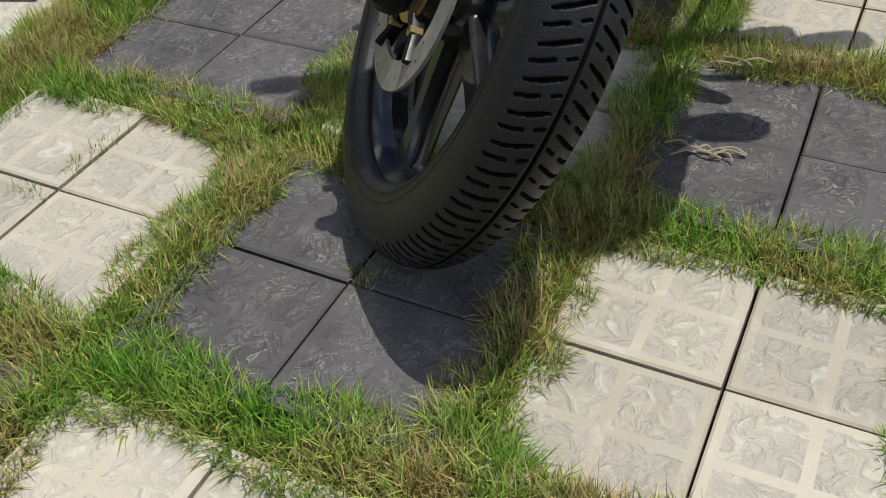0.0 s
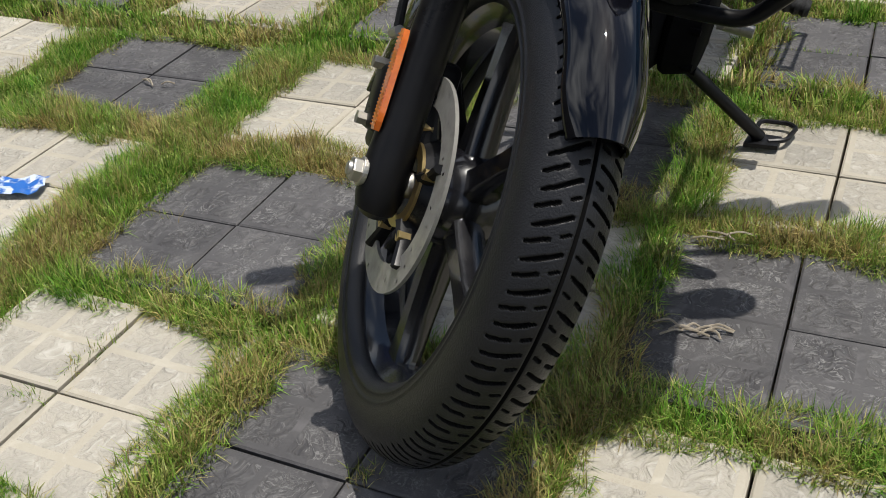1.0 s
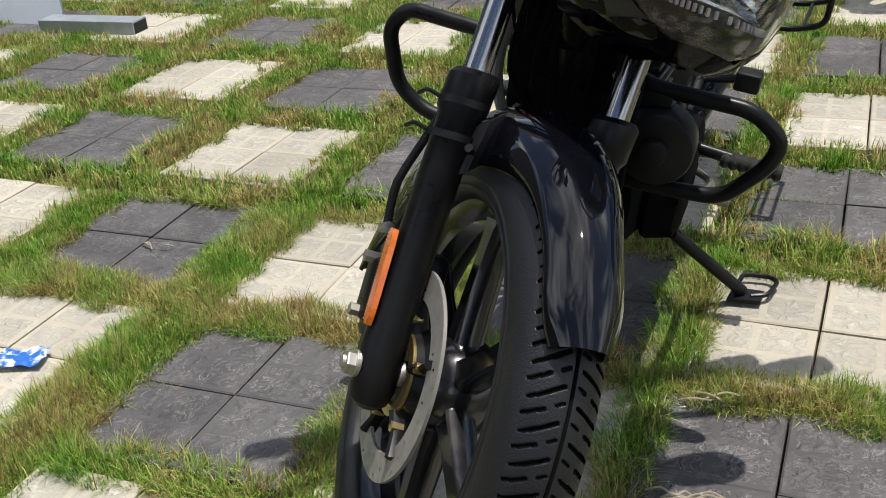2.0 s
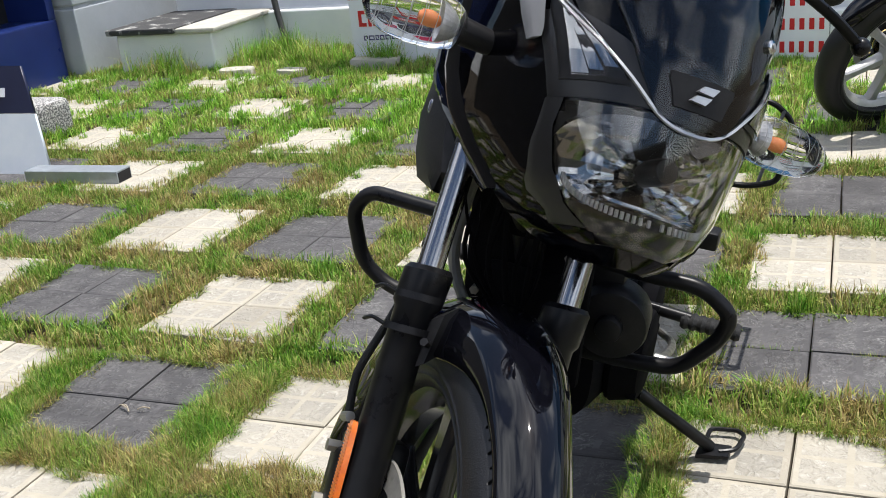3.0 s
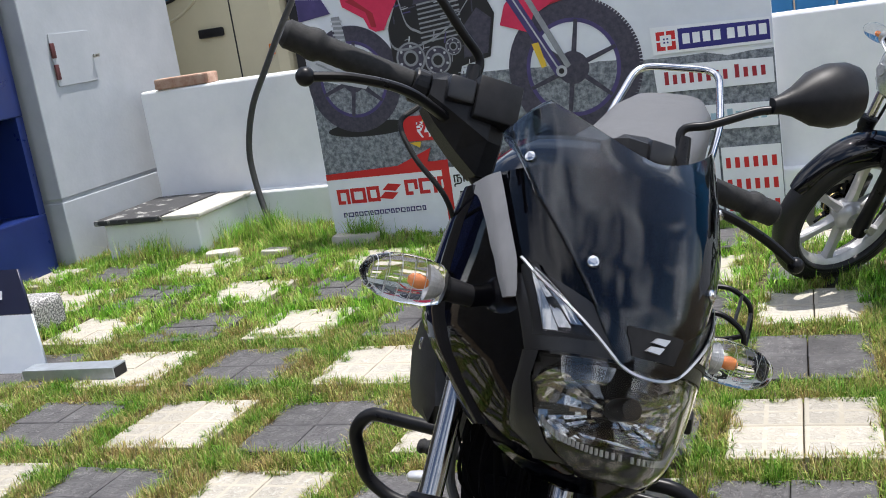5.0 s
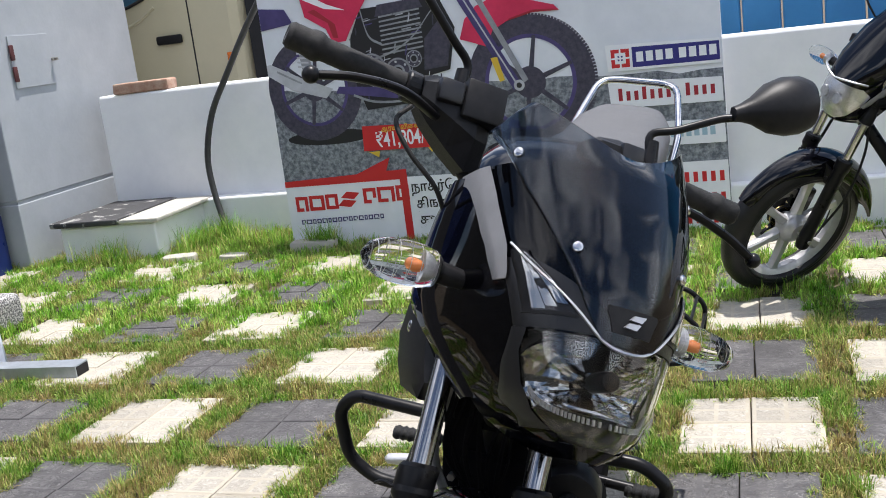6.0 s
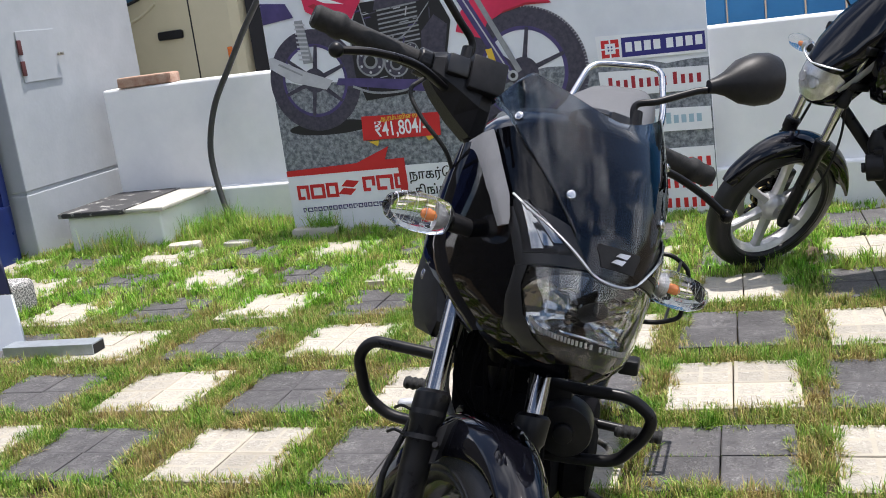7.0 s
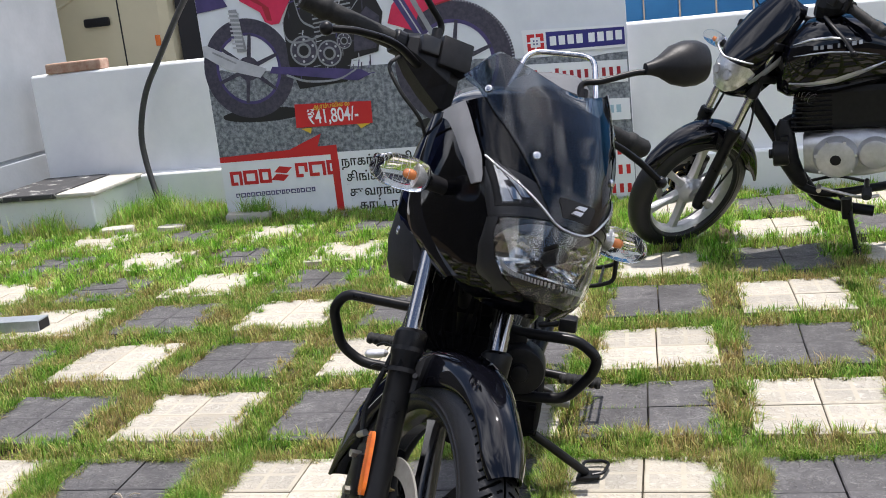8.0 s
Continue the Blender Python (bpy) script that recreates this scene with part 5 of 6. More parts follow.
M_asphalt_print = flat("printed_asphalt", (0.095, 0.108, 0.130), second=(0.36, 0.385, 0.42), scale=38, contrast=(0.40, 0.66))
M_haze_print = flat("printed_pale_haze", (0.80, 0.825, 0.88), second=(0.68, 0.71, 0.77), scale=2.2)
M_white_print = flat("printed_white", (0.86, 0.875, 0.91))
M_red_print = flat("printed_red", (0.60, 0.022, 0.026))
M_pink_print = flat("printed_crimson", (0.72, 0.035, 0.11), second=(0.55, 0.02, 0.075), scale=5)
M_navy_print = flat("printed_navy", (0.030, 0.028, 0.20))
M_black_print = flat("printed_black", (0.015, 0.015, 0.018))
M_tyre_print = flat("printed_tyre", (0.035, 0.032, 0.055), second=(0.075, 0.07, 0.10), scale=40)
M_violet_print = flat("printed_violet", (0.085, 0.065, 0.20), second=(0.05, 0.04, 0.13), scale=8)
M_grey_print = flat("printed_grey", (0.32, 0.33, 0.36), second=(0.22, 0.23, 0.25), scale=14)
M_silver_print = flat("printed_silver", (0.55, 0.56, 0.60), second=(0.42, 0.43, 0.47), scale=7)
M_yellow_print = flat("printed_yellow", (0.75, 0.50, 0.05))
M_sky_print = flat("printed_sky_blue", (0.36, 0.52, 0.62))
M_darkred_print = flat("printed_dark_red", (0.36, 0.02, 0.035))
POST = Matrix.Translation((-2.535, 2.680, 0)) @ Matrix.Rotation(radians(-4.6), 4, "Z")
poster = thing("poster_board", POST, "large printed poster board with a red motorcycle, leaning by the wall", "poster")
K = 2.45 / 2.40
lift = [0]


def pr(name, outline, material, layer, label=""):
    """A printed shape on the board; layer raises it by half a millimetre a step."""
    lift[0] += 1
    y = -0.0006 * layer - 0.00001 * (lift[0] % 40)
    return part(name, plate(B(), [(u * K, z) for u, z in outline], "y", y, y + 0.0006), material, poster, label, smooth=False)


def rect(u0, u1, z0, z1):
    return [(u0, z0), (u1, z0), (u1, z1), (u0, z1)]


def disc_pts(u, z, r, n=48, a0=0.0, a1=360.0, squash=1.0):
    return [(u + r * math.cos(radians(a0 + (a1 - a0) * k / n)), z + squash * r * math.sin(radians(a0 + (a1 - a0) * k / n))) for k in range(n)]


def ring_print(name, u, z, r1, r0, material, layer):
    bm = B()
    lathe(bm, [(-0.0006 * layer - 0.0006, r0), (-0.0006 * layer - 0.0006, r1), (-0.0006 * layer, r1), (-0.0006 * layer, r0)], "y", 56, close=True)
    bm.transform(Matrix.Translation((u * K, 0, z)))
    return part(name, bm, material, poster, smooth=False)


part("board", box(B(), 0.0, 2.40 * K, 0.0, 0.012, -0.02, 1.95), M_white_print, poster)
pr("sky_print", rect(0.002, 2.398, 0.78, 1.948), M_haze_print, 1)
hz = [(0.002, 0.30)] + [(0.002 + 2.396 * i / 24, 0.86 + 0.030 * noise.noise(Vector((i * 0.7, 0, 0))) - 0.10 * (i / 24)) for i in range(25)] + [(2.398, 0.0), (0.002, 0.0)]
pr("road_print", [(0.002, 0.0), (2.398, 0.0)] + list(reversed(hz[1:26])), M_asphalt_print, 2)
# printed motorcycle
for u, z, r in ((0.272, 0.862, 0.285), (1.472, 0.785, 0.333)):
    pr("shadow_print", disc_pts(u + 0.05, z - r * 0.95, r * 0.9, 40, squash=0.16), M_black_print, 3)
    ring_print("tyre_print", u, z, r, r * 0.70, M_tyre_print, 4)
    ring_print("rim_print", u, z, r * 0.72, r * 0.66, M_violet_print, 5)
    for k in range(6):
        a = radians(60 * k + 20)
        c, s_ = math.cos(a), math.sin(a)
        q = 0.013
        pr("spoke_print", [(u + c * 0.05 - s_ * q, z + s_ * 0.05 + c * q), (u + c * 0.05 + s_ * q, z + s_ * 0.05 - c * q), (u + c * r * 0.70 + s_ * q * 0.7, z + s_ * r * 0.70 - c * q * 0.7), (u + c * r * 0.70 - s_ * q * 0.7, z + s_ * r * 0.70 + c * q * 0.7)], M_tyre_print, 6)
    pr("hub_print", disc_pts(u, z, r * 0.24), M_tyre_print, 7)
    for k in range(70) if u > 1 else ():
        a = radians(-95 + 200 / 70 * k)
        c, s_ = math.cos(a), math.sin(a)
        q = r * 0.018
        pr("knob_print", [(u + c * r * 0.97 - s_ * q, z + s_ * r * 0.97 + c * q), (u + c * r * 0.97 + s_ * q, z + s_ * r * 0.97 - c * q), (u + c * r * 1.022 + s_ * q, z + s_ * r * 1.022 - c * q), (u + c * r * 1.022 - s_ * q, z + s_ * r * 1.022 + c * q)], M_tyre_print, 4)
pr("engine_print", [(0.525, 0.862), (0.57, 0.72), (0.86, 0.74), (0.90, 0.86), (1.06, 0.89), (1.11, 1.10), (1.04, 1.26), (0.60, 1.25), (0.52, 1.10)], M_black_print, 8)
for i in range(9):
    z = 1.00 + 0.024 * i
    pr("fin_print", [(0.70, z), (0.93, z + 0.018), (0.93, z + 0.027), (0.70, z + 0.009)], M_grey_print, 9)
pr("head_print", [(0.68, 1.20), (0.95, 1.22), (0.93, 1.27), (0.70, 1.26)], M_tyre_print, 10)
pr("guard_print", [(0.92, 0.90), (1.05, 0.91), (1.09, 1.08), (1.02, 1.14), (0.94, 1.06)], M_tyre_print, 10)
for u, z, r in ((0.626, 0.933, 0.085), (0.775, 0.905, 0.075), (0.87, 0.965, 0.045)):
    pr("crankcase_print", disc_pts(u, z, r), M_tyre_print, 10)
    ring_print("cover_rim_print", u, z, r * 0.98, r * 0.86, M_grey_print, 11)
    pr("crankcase_print", disc_pts(u, z, r * 0.50), M_grey_print, 12)
    pr("crankcase_print", disc_pts(u, z, r * 0.34), M_black_print, 13)
    for k in range(6):
        pr("bolt_print", disc_pts(u + r * 0.72 * math.cos(k * 1.047 + u * 9), z + r * 0.72 * math.sin(k * 1.047 + u * 9), r * 0.09, 10), M_silver_print, 13)
rg = random.Random(9)
for i in range(70):
    u, z = 0.55 + 0.46 * rg.random(), 0.76 + 0.46 * rg.random()
    a, q = rg.choice((0.1, 0.15, 1.3, 1.5)), rg.uniform(0.02, 0.06)
    c, s_ = math.cos(a) * q, math.sin(a) * q
    pr("engine_detail_print", [(u, z), (u + c, z + s_), (u + c - s_ * 0.12, z + s_ + c * 0.12), (u - s_ * 0.12, z + c * 0.12)], rg.choice((M_grey_print, M_tyre_print, M_tyre_print, M_violet_print, M_silver_print)), 9)
for line in ([(0.55, 1.20), (0.52, 1.05), (0.56, 0.98), (0.70, 0.99), (0.86, 1.06), (1.0, 1.20)], [(0.50, 0.80), (0.62, 0.755), (0.80, 0.75), (0.92, 0.80)], [(0.60, 1.24), (0.63, 1.10), (0.70, 1.05)]):
    pts = spline([(u, 0, z) for u, z in line], 4)
    pr("cable_print", [(p.x, p.z) for p in pts] + [(p.x + 0.004, p.z + 0.012) for p in reversed(pts)], M_grey_print, 13)
pr("exhaust_print", [(0.004, 0.955), (0.142, 0.863), (0.338, 0.804), (0.385, 0.852), (0.22, 0.918), (0.03, 1.016), (0.004, 1.012)], M_silver_print, 10)
pr("slot_print", [(0.06, 0.968), (0.20, 0.893), (0.205, 0.901), (0.065, 0.978)], M_grey_print, 11)
pr("footrest_print", [(0.40, 0.825), (0.92, 0.74), (1.0, 0.77), (0.95, 0.80), (0.62, 0.84), (0.42, 0.86)], M_violet_print, 10)
pr("tank_print", [(0.10, 1.42), (0.262, 1.34), (0.278, 1.245), (0.393, 1.170), (0.415, 1.115), (0.450, 1.094), (0.500, 1.096), (0.530, 1.145), (0.575, 1.21), (0.64, 1.294), (0.90, 1.33), (1.02, 1.42), (0.98, 1.66), (0.60, 1.72), (0.20, 1.55)], M_pink_print, 14)
pr("tank_shade_print", [(0.30, 1.27), (0.41, 1.20), (0.43, 1.12), (0.46, 1.115), (0.45, 1.19), (0.34, 1.28)], M_darkred_print, 15)
pr("stripe_print", [(0.26, 1.345), (0.40, 1.275), (0.52, 1.255), (0.42, 1.295), (0.30, 1.365)], M_white_print, 15)
pr("mudguard_print", [(1.131, 1.035), (1.165, 1.13), (1.23, 1.19), (1.301, 1.215), (1.452, 1.205), (1.628, 1.150), (1.653, 1.121), (1.518, 1.126), (1.385, 1.098), (1.306, 1.060), (1.269, 0.983), (1.187, 1.015)], M_pink_print, 11)
pr("mudguard_shade_print", [(1.40, 1.110), (1.52, 1.138), (1.63, 1.130), (1.653, 1.121), (1.518, 1.126), (1.385, 1.098)], M_darkred_print, 12)
pr("fork_print", [(1.06, 1.38), (1.12, 1.38), (1.43, 0.775), (1.385, 0.755)], M_violet_print, 12)
pr("fork_print", [(1.16, 1.38), (1.19, 1.38), (1.465, 0.80), (1.44, 0.785)], M_grey_print, 12)
pr("fork_shine_print", [(1.10, 1.36), (1.108, 1.36), (1.405, 0.79), (1.398, 0.785)], M_silver_print, 13)
pr("axle_print", disc_pts(1.415, 0.775, 0.028, 20), M_silver_print, 14)
pr("axle_print", disc_pts(1.415, 0.775, 0.014, 16), M_black_print, 15)
pr("reflector_print", [(1.281, 0.924), (1.316, 0.928), (1.344, 0.809), (1.318, 0.800)], M_yellow_print, 14)
pr("damper_print", [(0.20, 1.20), (0.25, 1.20), (0.28, 0.96), (0.22, 0.96)], M_grey_print, 12)
for i in range(9):
    pr("coil_print", [(0.196, 1.185 - i * 0.024), (0.262, 1.178 - i * 0.024), (0.262, 1.168 - i * 0.024), (0.196, 1.175 - i * 0.024)], M_silver_print, 13)
pr("tail_print", [(0.004, 1.20), (0.20, 1.22), (0.16, 1.30), (0.004, 1.32)], M_violet_print, 10)
# price flag
pr("price_flag", [(0.517, 0.500), (0.978, 0.497), (0.983, 0.622), (0.524, 0.636)], M_red_print, 15)
pr("flag_tip", [(0.545, 0.493), (0.610, 0.495), (0.600, 0.462)], M_yellow_print, 14)
pr("flag_tip", [(0.885, 0.499), (0.965, 0.498), (0.905, 0.470)], M_yellow_print, 14)


def lettering(body, u, z, size, wide, material, layer, label, tilt=0.0, bold=0.0, align="LEFT"):
    """Words in the built-in font, laid on the board."""
    cu = bpy.data.curves.new("lettering", "FONT")
    cu.body, cu.size, cu.extrude, cu.offset, cu.align_x = body, size, 0.0003, bold, align
    tmp = bpy.data.objects.new("lettering", cu)
    scene.collection.objects.link(tmp)
    bpy.context.view_layer.update()
    me = bpy.data.meshes.new_from_object(tmp.evaluated_get(bpy.context.evaluated_depsgraph_get()))
    bpy.data.objects.remove(tmp)
    me.transform(Matrix.Translation((u * K, -0.0006 * layer, z)) @ Matrix.Rotation(radians(tilt), 4, "Y") @ Matrix.Rotation(radians(90), 4, "X") @ Matrix.Diagonal((wide, 1, 1, 1)))
    me.materials.clear()
    me.materials.append(material)
    ob = new("lettering", me)
    ob.parent = poster
    ob["label"] = label
    return ob


lettering("\u20b941,804/-", 0.750, 0.520, 0.112, 0.72, M_white_print, 17, "white price lettering", -1.2, 0.0016, "CENTER")
lettering("\u0b86\u0bb0\u0bae\u0bcd\u0baa\u0bb5\u0bbf\u0bc8\u0bb2", 0.745, 0.604, 0.034, 0.95, M_yellow_print, 17, "yellow Tamil lettering", -1.0, 0.0006, "CENTER")
# dealer panel at the foot
pr("panel_print", rect(0.004, 2.12, 0.0, 0.345), M_white_print, 14)
pr("band_print", [(0.004, 0.335), (0.745, 0.335), (0.745, 0.388), (0.004, 0.348 + 0.01)], M_red_print, 15)
pr("band_print", [(0.004, 0.345), (0.45, 0.375), (0.66, 0.458), (0.63, 0.385), (0.745, 0.385), (0.745, 0.335), (0.004, 0.325)], M_red_print, 16)
pr("band_print", rect(0.702, 0.745, 0.0, 0.345), M_red_print, 15)


def glyphs(u, z, h, widths, material, layer, gap=0.10, tilt=0.0):
    """Writing that stays unread: open and closed bars of its size."""
    rr = random.Random(int(u * 1000) + int(z * 997))
    for w in widths:
        ww = w * h
        t = h * 0.23
        dz = tilt * (u - 0.1)
        for o in (rect(u, u + t, z, z + h), rect(u, u + ww, z + h - t, z + h), rect(u + ww - t, u + ww, z + rr.choice((0, h * 0.35)), z + h), rect(u, u + ww * rr.choice((0.6, 1.0)), z, z + t)):
            pr("word_bar", [(a, b + dz) for a, b in o], material, layer)
        u += ww + h * gap
    return u


glyphs(0.055, 0.185, 0.085, (0.9, 1.1, 0.9), M_red_print, 17, tilt=0.03)
for k in (-1, 1):
    c = (0.385, 0.240 + 0.022 * k)
    pr("emblem_print", [(c[0] - 0.058 + 0.012 * k, c[1] - 0.012), (c[0] + 0.020 + 0.012 * k, c[1] - 0.022), (c[0] + 0.058 + 0.012 * k, c[1] + 0.012), (c[0] - 0.020 + 0.012 * k, c[1] + 0.022)], M_red_print, 17)
glyphs(0.475, 0.200, 0.085, (0.9, 1.2, 0.9), M_red_print, 17, tilt=0.03)
glyphs(0.075, 0.110, 0.026, (0.9, 1.3, 0.8, 1.0, 1.2, 0.7, 1.1, 0.9, 1.2, 0.8, 1.0, 1.1, 0.7, 1.0, 1.2, 0.8), M_violet_print, 17, 0.25, 0.03)
for u, z, body in ((0.760, 0.262, "\u0ba8\u0bbe\u0b95\u0bb0\u0bcd\u0bc7\u0b95\u0bbe\u0bb5\u0bbf\u0bb2\u0bcd"), (0.781, 0.172, "\u0ba4\u0bbf\u0b99\u0bcd\u0b95\u0bb3\u0bcd\u0b9a\u0ba8\u0bcd\u0ba4\u0bc8"),
                   (0.790, 0.084, "\u0ba4\u0bc1\u0bb5\u0bb0\u0b99\u0bcd\u0b95\u0bbe\u0b9f\u0bc1"), (0.840, 0.004, "\u0b95\u0bbe\u0b9f\u0bcd\u0b9f\u0bbe")):
    lettering(body, u, z, 0.072, 0.95, M_black_print, 17, "black Tamil lettering", -0.6, 0.0010)
# plates at the side
for z0, z1 in ((0.792, 0.925), (0.612, 0.745), (0.415, 0.545)):
    pr("plate_print", [(1.865, z0 + 0.004), (2.392, z0), (2.392, z1 - 0.018), (1.858, z1)], M_white_print, 15)
pr("bank_band", [(1.985, 0.808), (2.388, 0.806), (2.388, 0.895), (1.985, 0.905)], M_navy_print, 16)
pr("bank_mark", rect(1.884, 1.972, 0.812, 0.900), M_red_print, 16)
pr("bank_mark", rect(1.902, 1.954, 0.830, 0.882), M_white_print, 17)
pr("bank_mark", rect(1.916, 1.940, 0.844, 0.868), M_navy_print, 18)
pr("bank_mark", rect(1.884, 1.972, 0.852, 0.860), M_white_print, 18)
pr("bank_mark", rect(1.924, 1.932, 0.812, 0.900), M_white_print, 18)
for i in range(8):
    u = 2.004 + i * 0.046 + (0.016 if i > 3 else 0)
    pr("letter_bar", rect(u, u + 0.033, 0.832, 0.880), M_white_print, 17)
for i in range(12):
    u = 1.905 + i * 0.038 + (0.014 if i > 7 else 0)
    pr("letter_bar", rect(u, u + 0.019, 0.650, 0.695 + (0.016 if i in (0, 3, 8) else 0)), M_darkred_print, 16)
for i in range(12):
    u = 1.915 + i * 0.037
    pr("letter_bar", rect(u, u + 0.024, 0.455, 0.496 + (0.014 if i in (0, 7) else 0)), M_sky_print, 16)
pr("plate_print", rect(2.13, 2.395, 0.0, 0.330), M_white_print, 15)
for z in (0.225, 0.120, 0.018):
    for i in range(6):
        pr("number_bar", rect(2.148 + i * 0.041, 2.169 + i * 0.041, z + 0.004, z + 0.054), M_red_print, 16)

# ---- things on the lawn ----
sign = thing("board_stand", pose(-2.86, 0.60, 0), "leaning white and navy printed board stand", "sign board")
bm = B()
plate(bm, [(-1.3, 0.0), (0.02, 0.0), (-0.055, 0.235), (-1.3, 0.235)], "y", 0.0, 0.012)
part("lower_sheet", bm, M_vinyl, sign, "crumpled white vinyl", m=Matrix.Rotation(radians(-16), 4, "X"))
bm = B()
plate(bm, [(-1.3, 0.238), (-0.057, 0.238), (-0.12, 0.42), (-1.3, 0.42)], "y", 0.0, 0.012)
part("upper_sheet", bm, M_navy, sign, "dark navy print", m=Matrix.Rotation(radians(-16), 4, "X"))
bm = B()
for i in range(2):
    box(bm, -0.30 + i * 0.06, -0.26 + i * 0.06, -0.004, 0.0, 0.30, 0.335)
part("word_bar", bm, M_white_print, sign, m=Matrix.Rotation(radians(-16), 4, "X"), smooth=False)
bm = box(B(), -0.42, 0.0, 0.0, 0.085, 0.0, 0.050, 0.002)
# near-black plate on the end, painted shade of the hollow
box(bm, -0.001, 0.0015, 0.006, 0.079, 0.006, 0.044, mi=1)
tagged(part("metal_channel", bm, [M_galv, M_gap_shade], m=pose(-2.455, 0.515, -0.005, 0, 0, 2)), "galvanised square metal channel lying on the grass", "metal bar")
bm = box(B(), -3.62, -3.30, 1.08, 1.30, -0.02, 0.150, 0.03)
tagged(part("pebble_block", bm, M_pebble), "rough pebble-dash concrete block in the grass", "block")


def flat_stone(x, y, w, d, h, turn):
    bm = B()
    n = 14
    out = [(w * (0.86 + 0.14 * noise.noise(Vector((math.cos(a) * 2, math.sin(a) * 2, x)))) * math.copysign(abs(math.cos(a)) ** 0.6, math.cos(a)), d * math.copysign(abs(math.sin(a)) ** 0.6, math.sin(a))) for a in [2 * math.pi * k / n for k in range(n)]]
    loft(bm, [[Vector((u * k, v * k, z)) for u, v in out] for k, z in ((1.0, -0.03), (1.0, h - 0.008), (0.95, h))])
    return tagged(part("flat_stone", bm, M_stone, m=pose(x, y, 0, 0, 0, turn)), "pale flat stone lying in the grass", "stone", group="stones by the wall")


for args in ((-2.33, 2.50, 0.16, 0.06, 0.050, 4), (-3.12, 2.40, 0.12, 0.06, 0.03, 8), (-2.75, 2.35, 0.10, 0.05, 0.03, -10)):
    flat_stone(*args)
# blue paper, twigs
bm = B()
bmesh.ops.create_grid(bm, x_segments=9, y_segments=6, size=0.5)
for v in bm.verts:
    v.co = Vector((v.co.x * 0.085, v.co.y * 0.055, 0.012 + 0.012 * noise.noise(Vector((v.co.x * 5, v.co.y * 5, 2.2)))))
M_wrapper = mat("blue_white_wrapper", (0.02, 0.12, 0.42), 0.3, second=(0.55, 0.62, 0.72), scale=40, contrast=(0.48, 0.56))
tagged(part("wrapper", bm, M_wrapper, m=pose(-1.268, -1.348, 0, 0, 0, 20)), "small crumpled blue and white wrapper on a tile", "wrapper")
M_straw = mat("dry_straw", (0.38, 0.33, 0.26), 0.8, second=(0.26, 0.22, 0.16), scale=60)


def twig(x, y, length, turn, n, seed):
    rr = random.Random(seed)
    tw = thing("twig", pose(x, y, 0.002, 0, 0, turn), "dry straw-coloured root debris on a dark tile", "debris", group="dry debris")
    for i in range(n):
        a = rr.uniform(-0.6, 0.6)
        o = Vector((rr.uniform(-0.4, 0.4) * length, rr.uniform(-0.12, 0.12) * length, 0.003))
        d = Vector((math.cos(a), math.sin(a), 0)) * length * rr.uniform(0.25, 0.6)
        part("fibre", tube(B(), spline([o - d * 0.5, o + Vector((rr.uniform(-1, 1), rr.uniform(-1, 1), 1)) * 0.006, o + d * 0.5], 3), 0.0016, 5), M_straw, tw)
    return tw


twig(-0.146, -1.372, 0.085, 10, 9, 3)
twig(-1.300, -0.920, 0.08, -5, 3, 4)
twig(-0.15, -1.15, 0.10, 15, 3, 5)

# plain unseen walls behind the walker and at the left, added to darken gloss reflections
tagged(part("wall_rear", box(B(), -12, 12, -11.2, -10.9, -0.1, 3.6, 0.02), M_unseen_wall, smooth=False), "plain dark wall added out of view behind, darkens reflections", "wall", kind="structure")
tagged(part("wall_side", box(B(), -7.6, -7.3, -10.9, 2.0, -0.1, 3.8, 0.02), M_unseen_wall, smooth=False), "plain dark wall added out of view at the left, darkens reflections", "wall", kind="structure")


# ---- paving: blocks of four tiles ----
def tile_mesh(name, seed, material):
    """A square cast tile: rounded rim, four sunk fields between raised bands."""
    rng = random.Random(seed)
    bm = B()
    h, z = TILE / 2, 0.0
    g = [-h, -h + 0.003, -h + 0.012, -0.006, 0.006, h - 0.012, h - 0.003, h]
    sink = 0.0016
    vs = [[bm.verts.new((x, y, -0.0022 if (i in (0, 7) or j in (0, 7)) else 0.0)) for j, y in enumerate(g)] for i, x in enumerate(g)]
    for i in range(7):
        for j in range(7):
            f = bm.faces.new((vs[i][j], vs[i + 1][j], vs[i + 1][j + 1], vs[i][j + 1]))
            if i in (2, 4) and j in (2, 4):
                f.material_index = 1
    fields = [f for f in bm.faces if f.material_index == 1]
    r = bmesh.ops.inset_individual(bm, faces=fields, thickness=0.002, depth=-sink)
    rim = [vs[0][j] for j in range(8)] + [vs[i][7] for i in range(1, 8)] + [vs[7][j] for j in range(6, -1, -1)] + [vs[i][0] for i in range(6, 0, -1)]
    low = [bm.verts.new((v.co.x, v.co.y, -0.045)) for v in rim]
    for k in range(len(rim)):
        q = (k + 1) % len(rim)
        bm.faces.new((rim[k], rim[q], low[q], low[k]))
    bmesh.ops.recalc_face_normals(bm, faces=bm.faces)
    me = bpy.data.meshes.new(name)
    bm.to_mesh(me)
    bm.free()
    for mm in material:
        me.materials.append(mm)
    return me


